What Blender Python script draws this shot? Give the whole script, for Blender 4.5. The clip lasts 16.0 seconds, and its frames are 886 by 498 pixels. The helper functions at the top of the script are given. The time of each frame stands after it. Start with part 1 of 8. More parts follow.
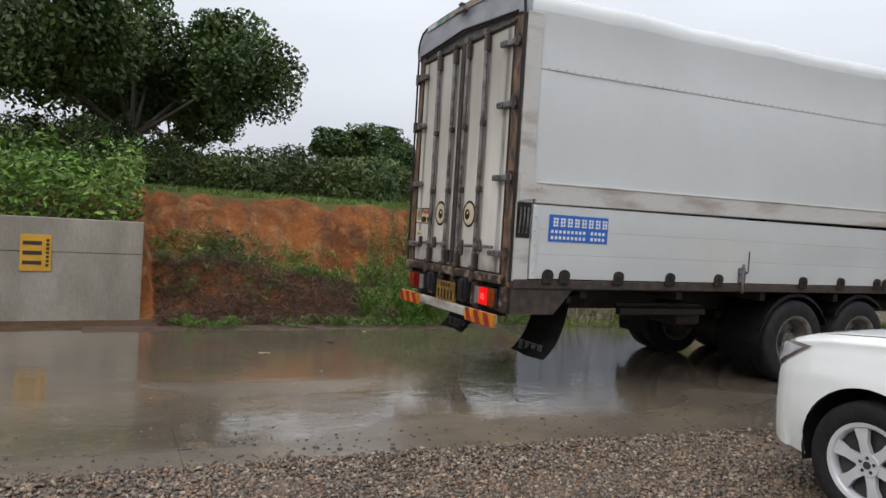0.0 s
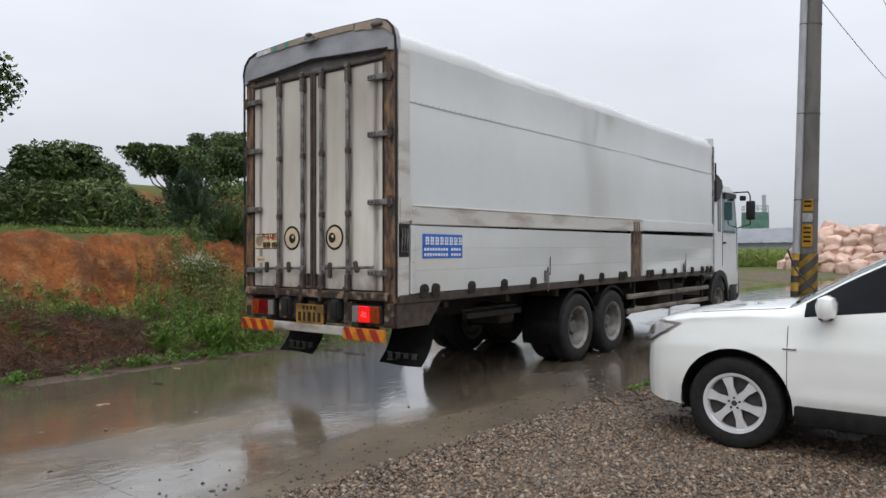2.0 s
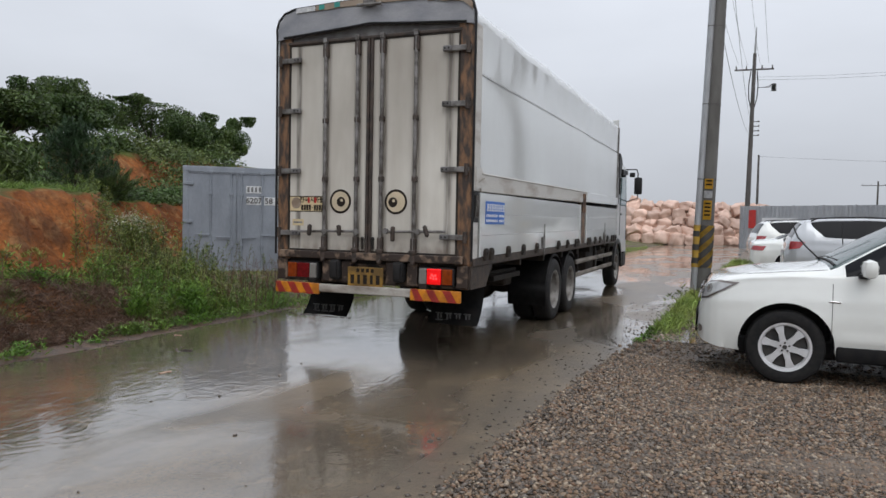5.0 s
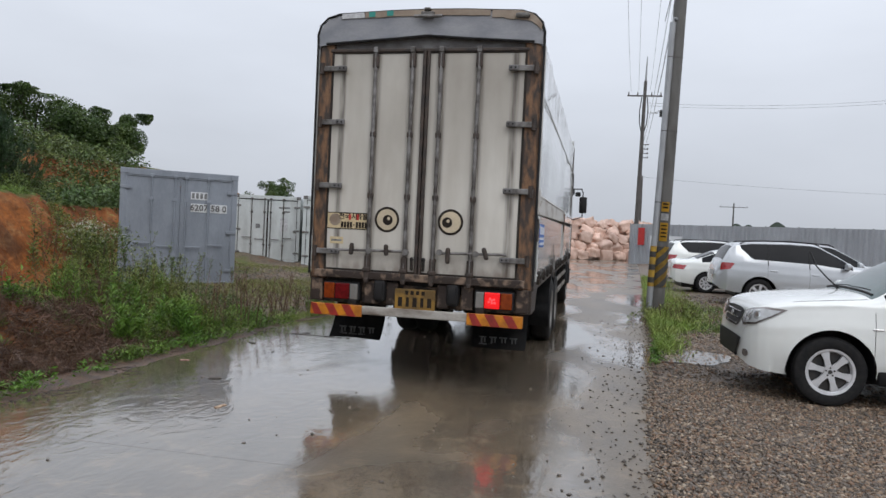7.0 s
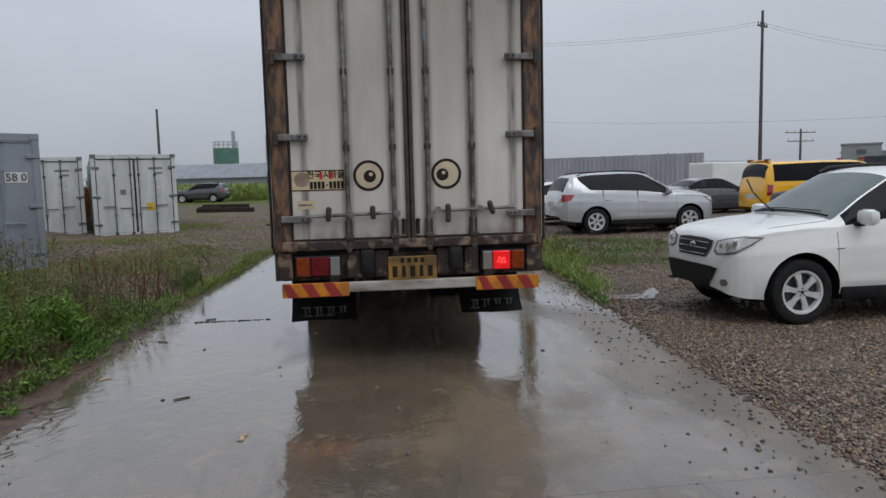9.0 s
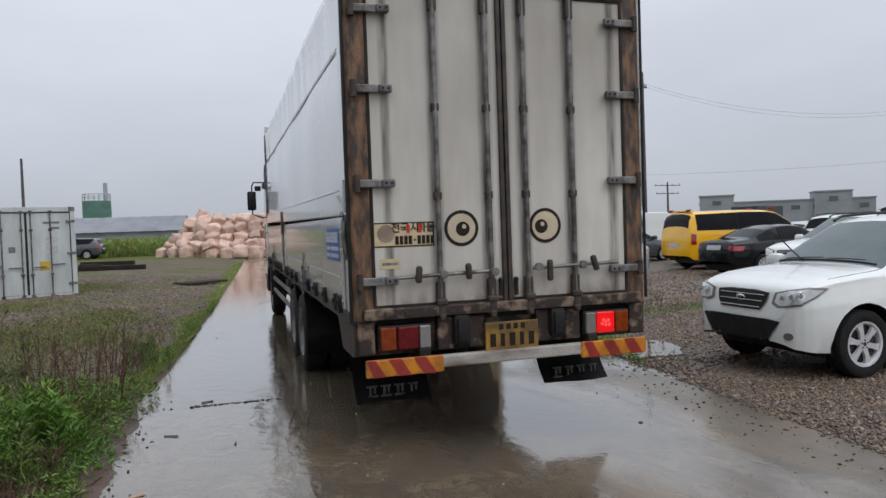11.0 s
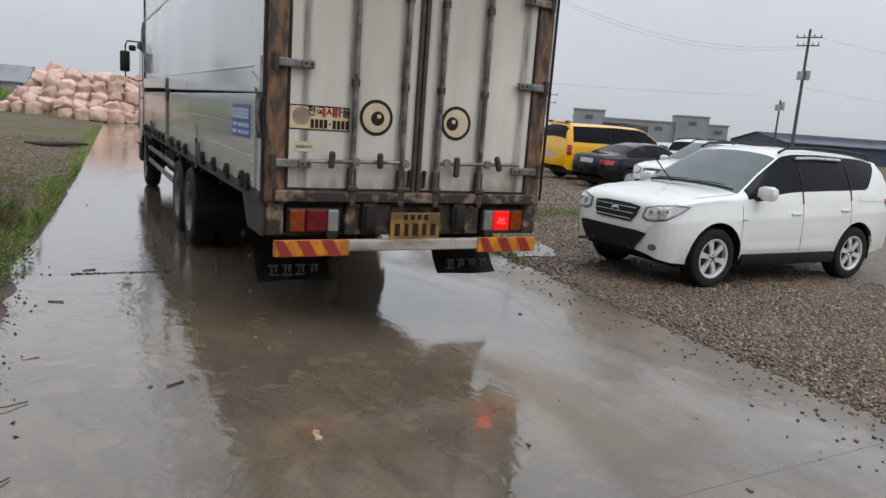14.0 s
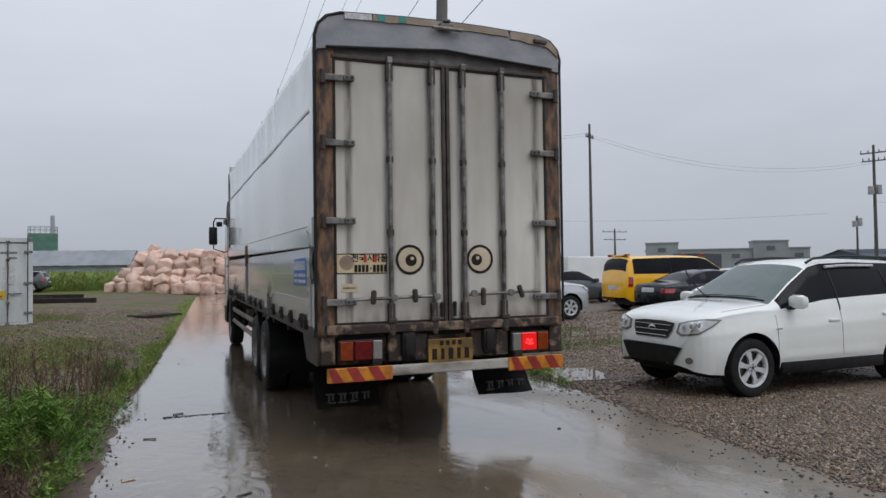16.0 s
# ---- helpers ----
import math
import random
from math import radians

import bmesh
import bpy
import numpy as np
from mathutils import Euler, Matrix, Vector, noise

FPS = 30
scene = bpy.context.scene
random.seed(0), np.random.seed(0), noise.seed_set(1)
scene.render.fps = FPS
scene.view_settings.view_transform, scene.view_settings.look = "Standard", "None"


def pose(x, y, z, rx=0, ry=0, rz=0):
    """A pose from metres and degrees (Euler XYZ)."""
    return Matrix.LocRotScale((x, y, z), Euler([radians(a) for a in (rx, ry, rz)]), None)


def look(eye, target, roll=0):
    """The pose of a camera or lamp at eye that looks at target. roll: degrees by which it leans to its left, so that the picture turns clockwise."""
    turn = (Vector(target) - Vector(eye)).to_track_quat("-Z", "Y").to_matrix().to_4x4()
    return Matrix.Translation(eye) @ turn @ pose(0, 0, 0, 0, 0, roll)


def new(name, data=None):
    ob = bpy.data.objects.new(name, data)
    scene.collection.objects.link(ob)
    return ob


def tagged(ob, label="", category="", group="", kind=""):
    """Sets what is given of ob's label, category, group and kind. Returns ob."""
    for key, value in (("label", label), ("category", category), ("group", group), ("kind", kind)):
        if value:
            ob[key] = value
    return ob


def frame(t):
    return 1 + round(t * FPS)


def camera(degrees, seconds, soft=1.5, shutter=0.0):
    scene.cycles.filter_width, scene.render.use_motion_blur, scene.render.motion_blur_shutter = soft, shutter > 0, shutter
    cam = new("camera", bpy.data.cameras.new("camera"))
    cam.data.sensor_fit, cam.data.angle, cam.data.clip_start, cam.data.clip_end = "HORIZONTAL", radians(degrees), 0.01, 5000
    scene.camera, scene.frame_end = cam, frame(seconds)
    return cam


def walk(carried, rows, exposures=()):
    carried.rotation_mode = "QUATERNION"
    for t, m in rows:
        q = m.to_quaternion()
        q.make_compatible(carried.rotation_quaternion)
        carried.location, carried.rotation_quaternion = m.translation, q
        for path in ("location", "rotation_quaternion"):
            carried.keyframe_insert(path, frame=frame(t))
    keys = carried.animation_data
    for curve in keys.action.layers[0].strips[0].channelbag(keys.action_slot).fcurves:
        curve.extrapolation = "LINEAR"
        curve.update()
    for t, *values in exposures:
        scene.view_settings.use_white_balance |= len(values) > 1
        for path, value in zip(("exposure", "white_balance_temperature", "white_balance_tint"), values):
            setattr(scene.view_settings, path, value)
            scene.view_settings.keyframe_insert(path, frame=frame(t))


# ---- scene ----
# ---- the camera and its walk ----
cam = camera(64.72, 16.0)
PATH = [
    (0, look((6.761, -3.400, 1.576), (-2.228, 0.970, 1.255), 3.47)),
    (0.5, look((6.594, -3.840, 1.608), (-1.839, 1.534, 1.487), 3.66)),
    (1, look((6.395, -4.365, 1.597), (-0.870, 2.506, 1.492), 1.73)),
    (1.5, look((6.118, -4.833, 1.593), (-0.701, 2.481, 1.549), 0.08)),
    (2, look((5.849, -5.248, 1.566), (-0.246, 2.680, 1.605), -0.05)),
    (2.5, look((5.546, -5.583, 1.596), (0.194, 2.863, 1.458), 1.99)),
    (3, look((5.143, -5.869, 1.567), (-0.156, 2.610, 1.389), 3.04)),
    (3.5, look((4.739, -6.153, 1.546), (-0.265, 2.502, 1.312), 2.86)),
    (4, look((4.388, -6.350, 1.540), (-0.404, 2.416, 1.990), 1.26)),
    (4.5, look((4.028, -6.712, 1.511), (-0.308, 2.294, 1.225), -0.64)),
    (5, look((3.682, -6.959, 1.535), (-0.006, 2.327, 1.119), 1.13)),
    (5.2, look((3.531, -6.980, 1.517), (0.089, 2.409, 1.568), -1.94)),
    (7.3, look((1.415, -7.283, 1.637), (-0.247, 2.575, 1.400), 3.00)),
    (7.5, look((1.171, -7.268, 1.652), (-0.125, 2.647, 1.718), 2.12)),
    (8, look((0.605, -7.016, 1.668), (-0.107, 2.956, 1.932), 2.88)),
    (8.5, look((-0.018, -6.764, 1.688), (0.690, 3.187, 0.999), 2.17)),
    (8.7, look((-0.239, -6.587, 1.665), (0.738, 3.318, 0.700), 0.59)),
    (10.8, look((-1.982, -5.128, 1.744), (0.804, 4.439, 0.900), -4.41)),
    (11, look((-2.117, -5.034, 1.726), (0.945, 4.481, 1.430), -1.95)),
    (11.5, look((-2.213, -4.923, 1.746), (1.729, 4.266, 1.568), -1.93)),
    (12, look((-2.402, -4.838, 1.758), (1.835, 4.197, 1.111), -4.58)),
    (12.5, look((-2.507, -4.828, 1.767), (2.183, 3.929, 0.622), -3.96)),
    (13, look((-2.550, -4.837, 1.776), (1.948, 3.982, 0.368), 2.75)),
    (13.5, look((-2.530, -4.940, 1.744), (2.333, 3.685, 0.346), 5.46)),
    (14, look((-2.457, -5.105, 1.733), (2.252, 3.533, -0.059), 4.20)),
    (14.5, look((-2.488, -5.187, 1.738), (1.757, 3.761, 0.358), 0.35)),
    (15, look((-2.568, -5.324, 1.690), (1.789, 3.670, 2.022), -0.91)),
    (15.5, look((-2.467, -5.702, 1.663), (1.065, 3.649, 1.977), 0.28)),
    (16, look((-2.434, -6.057, 1.634), (1.271, 3.227, 1.918), -0.78)),
]
EXPOSURE = [(0, 0.08, 6350, 10), (2.5, 0.04, 6350, 10), (3.5, -0.02, 6350, 10), (4, -0.1, 6300, 10), (4.5, -0.12, 6300, 10), (5, -0.08, 6300, 10), (7.3, -0.05, 6200, 10), (7.5, -0.08, 6200, 10), (8, -0.43, 6150, 10), (8.6, -0.46, 6150, 10),
            (10.8, -0.2, 6150, 10), (12, -0.15, 6250, 10), (12.5, -0.18, 6300, 10), (13, -0.02, 6350, 10), (14, -0.05, 6350, 10), (14.5, -0.05, 6350, 10), (15, -0.04, 6300, 10), (15.5, -0.27, 6200, 10), (16, -0.32, 6150, 10)]
walk(cam, PATH, EXPOSURE)

# ---- overcast sky and a wide, weak sun ----
SUN_EL, SUN_AZ = radians(52), radians(150)          # azimuth from +y towards +x
world = bpy.data.worlds.new("overcast_sky")
scene.world = world
world.use_nodes = True
wn, wl = world.node_tree.nodes, world.node_tree.links
wn.clear()
w_out = wn.new("ShaderNodeOutputWorld")
w_bg = wn.new("ShaderNodeBackground")
w_sky = wn.new("ShaderNodeTexSky")
w_sky.sky_type = "NISHITA"
w_sky.sun_disc = False
w_sky.sun_elevation = SUN_EL
w_sky.sun_rotation = SUN_AZ
w_sky.air_density, w_sky.dust_density, w_sky.ozone_density = 1.0, 6.0, 1.0
w_co = wn.new("ShaderNodeTexCoord")
w_sep = wn.new("ShaderNodeSeparateXYZ")
w_grad = wn.new("ShaderNodeMapRange")               # overcast: the zenith is brighter than the horizon
w_grad.inputs[1].default_value, w_grad.inputs[2].default_value = 0.0, 1.0
w_grad.inputs[3].default_value, w_grad.inputs[4].default_value = 5.6, 14.5
w_noise = wn.new("ShaderNodeTexNoise")
w_noise.inputs["Scale"].default_value, w_noise.inputs["Detail"].default_value = 2.2, 5.0
w_map = wn.new("ShaderNodeMapping")
w_map.inputs["Scale"].default_value = (1.0, 1.0, 3.0)
w_cl = wn.new("ShaderNodeMapRange")
w_cl.inputs[1].default_value, w_cl.inputs[2].default_value = 0.3, 0.7
w_cl.inputs[3].default_value, w_cl.inputs[4].default_value = 0.93, 1.06
w_mul = wn.new("ShaderNodeMath")
w_mul.operation = "MULTIPLY"
w_grey = wn.new("ShaderNodeVectorMath")
w_grey.operation = "SCALE"
w_grey.inputs[0].default_value = (0.955, 0.985, 1.045)
w_mix = wn.new("ShaderNodeMix")
w_mix.data_type = "RGBA"
w_mix.inputs[0].default_value = 0.93
wl.new(w_co.outputs["Generated"], w_sep.inputs[0])
wl.new(w_sep.outputs["Z"], w_grad.inputs[0])
wl.new(w_co.outputs["Generated"], w_map.inputs[0])
wl.new(w_map.outputs[0], w_noise.inputs["Vector"])
wl.new(w_noise.outputs[0], w_cl.inputs[0])
wl.new(w_grad.outputs[0], w_mul.inputs[0])
wl.new(w_cl.outputs[0], w_mul.inputs[1])
wl.new(w_mul.outputs[0], w_grey.inputs["Scale"])
wl.new(w_sky.outputs[0], w_mix.inputs[6])
wl.new(w_grey.outputs[0], w_mix.inputs[7])
wl.new(w_mix.outputs[2], w_bg.inputs["Color"])
w_bg.inputs["Strength"].default_value = 0.11
wl.new(w_bg.outputs[0], w_out.inputs["Surface"])

sun_data = bpy.data.lights.new("sun", "SUN")
sun_data.energy, sun_data.angle, sun_data.color = 1.0, radians(40), (1.0, 0.97, 0.93)
sun = new("sun", sun_data)
sun.matrix_world = look((30 * math.sin(SUN_AZ), 30 * math.cos(SUN_AZ), 38), (0, 0, 0))

# ---- materials ----
def srgb(r, g, b):
    """A linear colour from 0..255 values."""
    return tuple(((c / 255 + 0.055) / 1.055) ** 2.4 if c > 10 else c / 255 / 12.92 for c in (r, g, b)) + (1.0,)


def pbr(name, col, col2=None, rough=0.6, rough2=None, metal=0.0, scale=4.0, detail=6.0, bump=0.0, bscale=60.0,
        lo=0.35, hi=0.65, coat=0.0, rand=0.0, island=False, stretch=(1, 1, 1), spec=0.5, grain=0.14):
    """A surface: two colours over a noise, a finer grain over it, gloss that varies with it, fine relief."""
    m = bpy.data.materials.new(name)
    m.use_nodes = True
    n, l = m.node_tree.nodes, m.node_tree.links
    b = n["Principled BSDF"]
    b.inputs["Metallic"].default_value = metal
    b.inputs["Coat Weight"].default_value = coat
    b.inputs["Coat Roughness"].default_value = 0.08
    b.inputs["Specular IOR Level"].default_value = spec
    col2 = col2 or tuple(c * 0.78 for c in col[:3]) + (1.0,)
    co = n.new("ShaderNodeTexCoord")
    mp = n.new("ShaderNodeMapping")
    mp.inputs["Scale"].default_value = stretch
    l.new(co.outputs["Object"], mp.inputs[0])
    t = n.new("ShaderNodeTexNoise")
    t.inputs["Scale"].default_value, t.inputs["Detail"].default_value = scale, detail
    l.new(mp.outputs[0], t.inputs["Vector"])
    r = n.new("ShaderNodeMapRange")
    r.inputs[1].default_value, r.inputs[2].default_value = lo, hi
    l.new(t.outputs[0], r.inputs[0])
    mx = n.new("ShaderNodeMix")
    mx.data_type = "RGBA"
    mx.inputs[6].default_value, mx.inputs[7].default_value = col, col2
    l.new(r.outputs[0], mx.inputs[0])
    g = n.new("ShaderNodeTexNoise")
    g.inputs["Scale"].default_value, g.inputs["Detail"].default_value = scale * 14, 3.0
    l.new(mp.outputs[0], g.inputs["Vector"])
    gr = n.new("ShaderNodeMapRange")
    gr.inputs[3].default_value, gr.inputs[4].default_value = 1 - grain, 1 + grain
    l.new(g.outputs[0], gr.inputs[0])
    sc = n.new("ShaderNodeVectorMath")
    sc.operation = "SCALE"
    l.new(mx.outputs[2], sc.inputs[0])
    last = gr.outputs[0]
    if rand:
        src = n.new("ShaderNodeNewGeometry").outputs["Random Per Island"] if island else n.new("ShaderNodeObjectInfo").outputs["Random"]
        rr = n.new("ShaderNodeMapRange")
        rr.inputs[3].default_value, rr.inputs[4].default_value = 1 - rand, 1 + rand
        l.new(src, rr.inputs[0])
        mu = n.new("ShaderNodeMath")
        mu.operation = "MULTIPLY"
        l.new(last, mu.inputs[0])
        l.new(rr.outputs[0], mu.inputs[1])
        last = mu.outputs[0]
    l.new(last, sc.inputs["Scale"])
    l.new(sc.outputs[0], b.inputs["Base Color"])
    rm = n.new("ShaderNodeMapRange")
    rm.inputs[3].default_value, rm.inputs[4].default_value = rough, rough if rough2 is None else rough2
    l.new(r.outputs[0], rm.inputs[0])
    l.new(rm.outputs[0], b.inputs["Roughness"])
    if bump:
        bt = n.new("ShaderNodeTexNoise")
        bt.inputs["Scale"].default_value, bt.inputs["Detail"].default_value = bscale, 4.0
        l.new(mp.outputs[0], bt.inputs["Vector"])
        bp = n.new("ShaderNodeBump")
        bp.inputs["Strength"].default_value, bp.inputs["Distance"].default_value = bump, 0.02
        l.new(bt.outputs[0], bp.inputs["Height"])
        l.new(bp.outputs[0], b.inputs["Normal"])
    return m


def glow(name, col, strength):
    m = bpy.data.materials.new(name)
    m.use_nodes = True
    b = m.node_tree.nodes["Principled BSDF"]
    b.inputs["Base Color"].default_value = col
    b.inputs["Emission Color"].default_value = col
    b.inputs["Emission Strength"].default_value = strength
    b.inputs["Roughness"].default_value = 0.15
    return m


def clear_glass(name, tint, rough=0.02):
    m = bpy.data.materials.new(name)
    m.use_nodes = True
    b = m.node_tree.nodes["Principled BSDF"]
    b.inputs["Base Color"].default_value = tint
    b.inputs["Roughness"].default_value = rough
    b.inputs["Transmission Weight"].default_value = 1.0
    b.inputs["IOR"].default_value = 1.45
    return m


# ---- mesh building ----
def part(name, bm, material, parent=None, label="", smooth=False):
    """Links a bmesh as one mesh object under a thing or a part."""
    bmesh.ops.recalc_face_normals(bm, faces=bm.faces)
    me = bpy.data.meshes.new(name)
    bm.to_mesh(me)
    bm.free()
    for m in material if isinstance(material, (list, tuple)) else (material,):
        me.materials.append(m)
    if smooth:
        me.shade_smooth()
        me.set_sharp_from_angle(angle=radians(35))
    ob = new(name, me)
    if parent is not None:
        ob.parent = parent
    if label:
        ob["label"] = label
    return ob


def thing(name, label, category, m=None, group="", kind=""):
    ob = new(name)
    ob.empty_display_size = 0.2
    if m is not None:
        ob.matrix_world = m
    return tagged(ob, label, category, group, kind)


def box(bm, cx, cy, cz, sx, sy, sz, bevel=0.0, rot=None, mi=0):
    """A box by its middle and sizes, its edges rounded by bevel."""
    made = bmesh.ops.create_cube(bm, size=1.0)
    vs = made["verts"]
    bmesh.ops.scale(bm, vec=(sx, sy, sz), verts=vs)
    if bevel:
        es = list({e for v in vs for e in v.link_edges})
        out = bmesh.ops.bevel(bm, geom=es, offset=min(bevel, 0.45 * min(sx, sy, sz)), segments=2, affect="EDGES", profile=0.5)
        vs = list({v for f in out["faces"] for v in f.verts} | {v for v in vs if v.is_valid})
    if rot is not None:
        bmesh.ops.rotate(bm, cent=(0, 0, 0), matrix=rot, verts=vs)
    bmesh.ops.translate(bm, vec=(cx, cy, cz), verts=vs)
    if mi:
        for f in {f for v in vs for f in v.link_faces}:
            f.material_index = mi
    return vs


def rod(bm, p0, p1, r, seg=10, r2=None, caps=True, mi=0):
    """A round bar from p0 to p1."""
    a, b = Vector(p0), Vector(p1)
    d = b - a
    q = d.to_track_quat("Z", "Y").to_matrix().to_4x4()
    made = bmesh.ops.create_cone(bm, cap_ends=caps, cap_tris=False, segments=seg, radius1=r, radius2=r if r2 is None else r2,
                                 depth=d.length, matrix=Matrix.Translation((a + b) / 2) @ q)
    if mi:
        for f in {f for v in made["verts"] for f in v.link_faces}:
            f.material_index = mi
    return made["verts"]


def bent(bm, pts, r, seg=8, mi=0):
    """A bar of radius r that follows points."""
    pts = [Vector(p) for p in pts]
    rings, side = [], None
    for k, p in enumerate(pts):
        d = (pts[min(k + 1, len(pts) - 1)] - pts[max(k - 1, 0)]).normalized()
        if side is None:
            side = d.orthogonal().normalized()
        side = (side - d * side.dot(d)).normalized()
        up = d.cross(side)
        rings.append([bm.verts.new(p + (side * math.cos(2 * math.pi * j / seg) + up * math.sin(2 * math.pi * j / seg)) * r) for j in range(seg)])
    fs = [bm.faces.new(rings[0][::-1]), bm.faces.new(rings[-1])]
    for a, b in zip(rings, rings[1:]):
        for j in range(seg):
            fs.append(bm.faces.new((a[j], a[(j + 1) % seg], b[(j + 1) % seg], b[j])))
    for f in fs:
        f.material_index = mi


def lathe(bm, prof, seg=32, axis="Y", closed=False, mi=0):
    """Turns a profile of (radius, along) round an axis through the origin."""
    rings = []
    for r, h in prof:
        ring = []
        for k in range(seg):
            a = 2 * math.pi * k / seg
            p = (r * math.cos(a), h, r * math.sin(a)) if axis == "Y" else ((h, r * math.cos(a), r * math.sin(a)) if axis == "X" else (r * math.cos(a), r * math.sin(a), h))
            ring.append(bm.verts.new(p))
        rings.append(ring)
    if closed:
        rings.append(rings[0])
    for a, b in zip(rings, rings[1:]):
        for k in range(seg):
            f = bm.faces.new((a[k], a[(k + 1) % seg], b[(k + 1) % seg], b[k]))
            f.material_index = mi
    return rings


def prism(bm, outline, depth, to, mi=0):
    """An outline of (u, v) pulled to a depth; to(u, v, w) gives the place."""
    front = [bm.verts.new(to(u, v, 0.0)) for u, v in outline]
    back = [bm.verts.new(to(u, v, depth)) for u, v in outline]
    fs = [bm.faces.new(front), bm.faces.new(back[::-1])]
    n = len(outline)
    for k in range(n):
        fs.append(bm.faces.new((front[k], back[k], back[(k + 1) % n], front[(k + 1) % n])))
    for f in fs:
        f.material_index = mi
    return front + back


def writing(name, text, size, m, material, parent, bold=0.0):
    """Words in the built-in font, as a mesh that lies at the pose m (x along the line, y up)."""
    cu = bpy.data.curves.new(name, "FONT")
    cu.body, cu.size, cu.align_x, cu.align_y = text, size, "CENTER", "CENTER"
    cu.extrude, cu.offset = 0.001, bold
    cu.resolution_u = 2
    tmp = new(name, cu)
    me = bpy.data.meshes.new_from_object(tmp.evaluated_get(bpy.context.evaluated_depsgraph_get()))
    bpy.data.objects.remove(tmp)
    me.materials.clear()
    me.materials.append(material)
    ob = new(name, me)
    ob.parent = parent
    ob.matrix_local = m
    return ob


def ground_z(x, y):
    """The height of the ground: the yard beside the road lies a little higher."""
    def ss(a, b, v):
        k = min(1.0, max(0.0, (v - a) / (b - a)))
        return k * k * (3 - 2 * k)
    left = 0.2 * ss(-3.1 + 0.052 * y, -6.5 + 0.052 * y, x)
    right = 0.06 * ss(5.0, 10.0, y) * ss(2.6 + 0.052 * y, 4.5 + 0.052 * y, x)
    return left + right


# ---- surfaces of the ground ----
def lerp_table(tab, v):
    for (a, p), (b, q) in zip(tab, tab[1:]):
        if v <= b:
            k = max(0.0, (v - a) / (b - a))
            return p + (q - p) * k
    return tab[-1][1]


ROAD_L = [(-40, -3.7), (-2.4, -3.0), (0, -3.15), (2.2, -3.05), (6.4, -2.65), (14.5, -2.15), (38, -0.8), (70, 1.0)]
ROAD_R = [(-40, 1.7), (-4, 2.24), (-1.5, 2.4), (0, 2.5), (2, 2.68), (4, 2.86), (8.2, 3.07), (23, 4.07), (70, 7.0)]


def smooth01(a, b, v):
    k = min(1.0, max(0.0, (v - a) / (b - a)))
    return k * k * (3 - 2 * k)


def bank_z(x, y):
    """The soil bank beside the road, with its level top, and the rise behind it."""
    toe = -3.6 - 5.7 * smooth01(1.8, 7.2, y)
    d = toe - x
    if d <= 0:
        return 0.0
    wob = 0.12 * noise.noise((x * 0.5, y * 0.35, 3.1)) + 0.12 * noise.noise((x * 1.7, y * 1.5, 7.7)) + 0.09 * noise.noise((0.3, y * 1.9, 5.7))
    foot = 0.70 - 0.46 * smooth01(-2.2, 1.8, y)
    h = foot * smooth01(0.0, 1.5, d) + 0.14 * smooth01(1.5, 2.2, d) + (1.70 - foot - 0.14) * smooth01(1.75 + wob, 3.15 + wob, d)
    h += 0.5 * smooth01(4.5, 8.0, d) + 1.3 * smooth01(9.0, 22.0, d)
    h += 1.5 * smooth01(6.4 + wob, 8.3 + wob, d) * smooth01(9.0, 12.0, y)
    h += (0.17 * noise.noise((y * 1.9 + d * 0.9, d * 0.5, 5.5)) + 0.15 * noise.noise((y * 4.6 + d * 1.2, d * 0.8, 2.5))) * smooth01(1.7, 2.2, d) * (1 - smooth01(2.8, 3.3, d))
    h += (0.13 * noise.noise((x * 2.0, y * 2.3, 9.0)) + 0.07 * noise.noise((x * 4.6, y * 4.9, 3.0))) * smooth01(0.2, 0.9, d) * (1 - smooth01(2.9, 3.5, d))
    held = smooth01(-2.75, -2.95, y)               # behind the retaining wall the soil stands level with its top
    h = h * (1 - held) + held * (1.30 * smooth01(0.34, 0.44, d) + 0.55 * smooth01(0.8, 3.0, d) + 0.4 * smooth01(4.5, 8.0, d) + 1.3 * smooth01(9.0, 22.0, d))
    return h * (1.0 - smooth01(24.0, 44.0, y)) + 0.05 * wob * smooth01(0, 0.5, d)


def land_z(x, y):
    return ground_z(x, y) + bank_z(x, y) + 0.012 * noise.noise((x * 0.7, y * 0.7, 0.3)) * smooth01(0.0, 1.0, max(-x - 3.2, x - 3.0))


m_wet = bpy.data.materials.new("wet_concrete")
m_wet.use_nodes = True


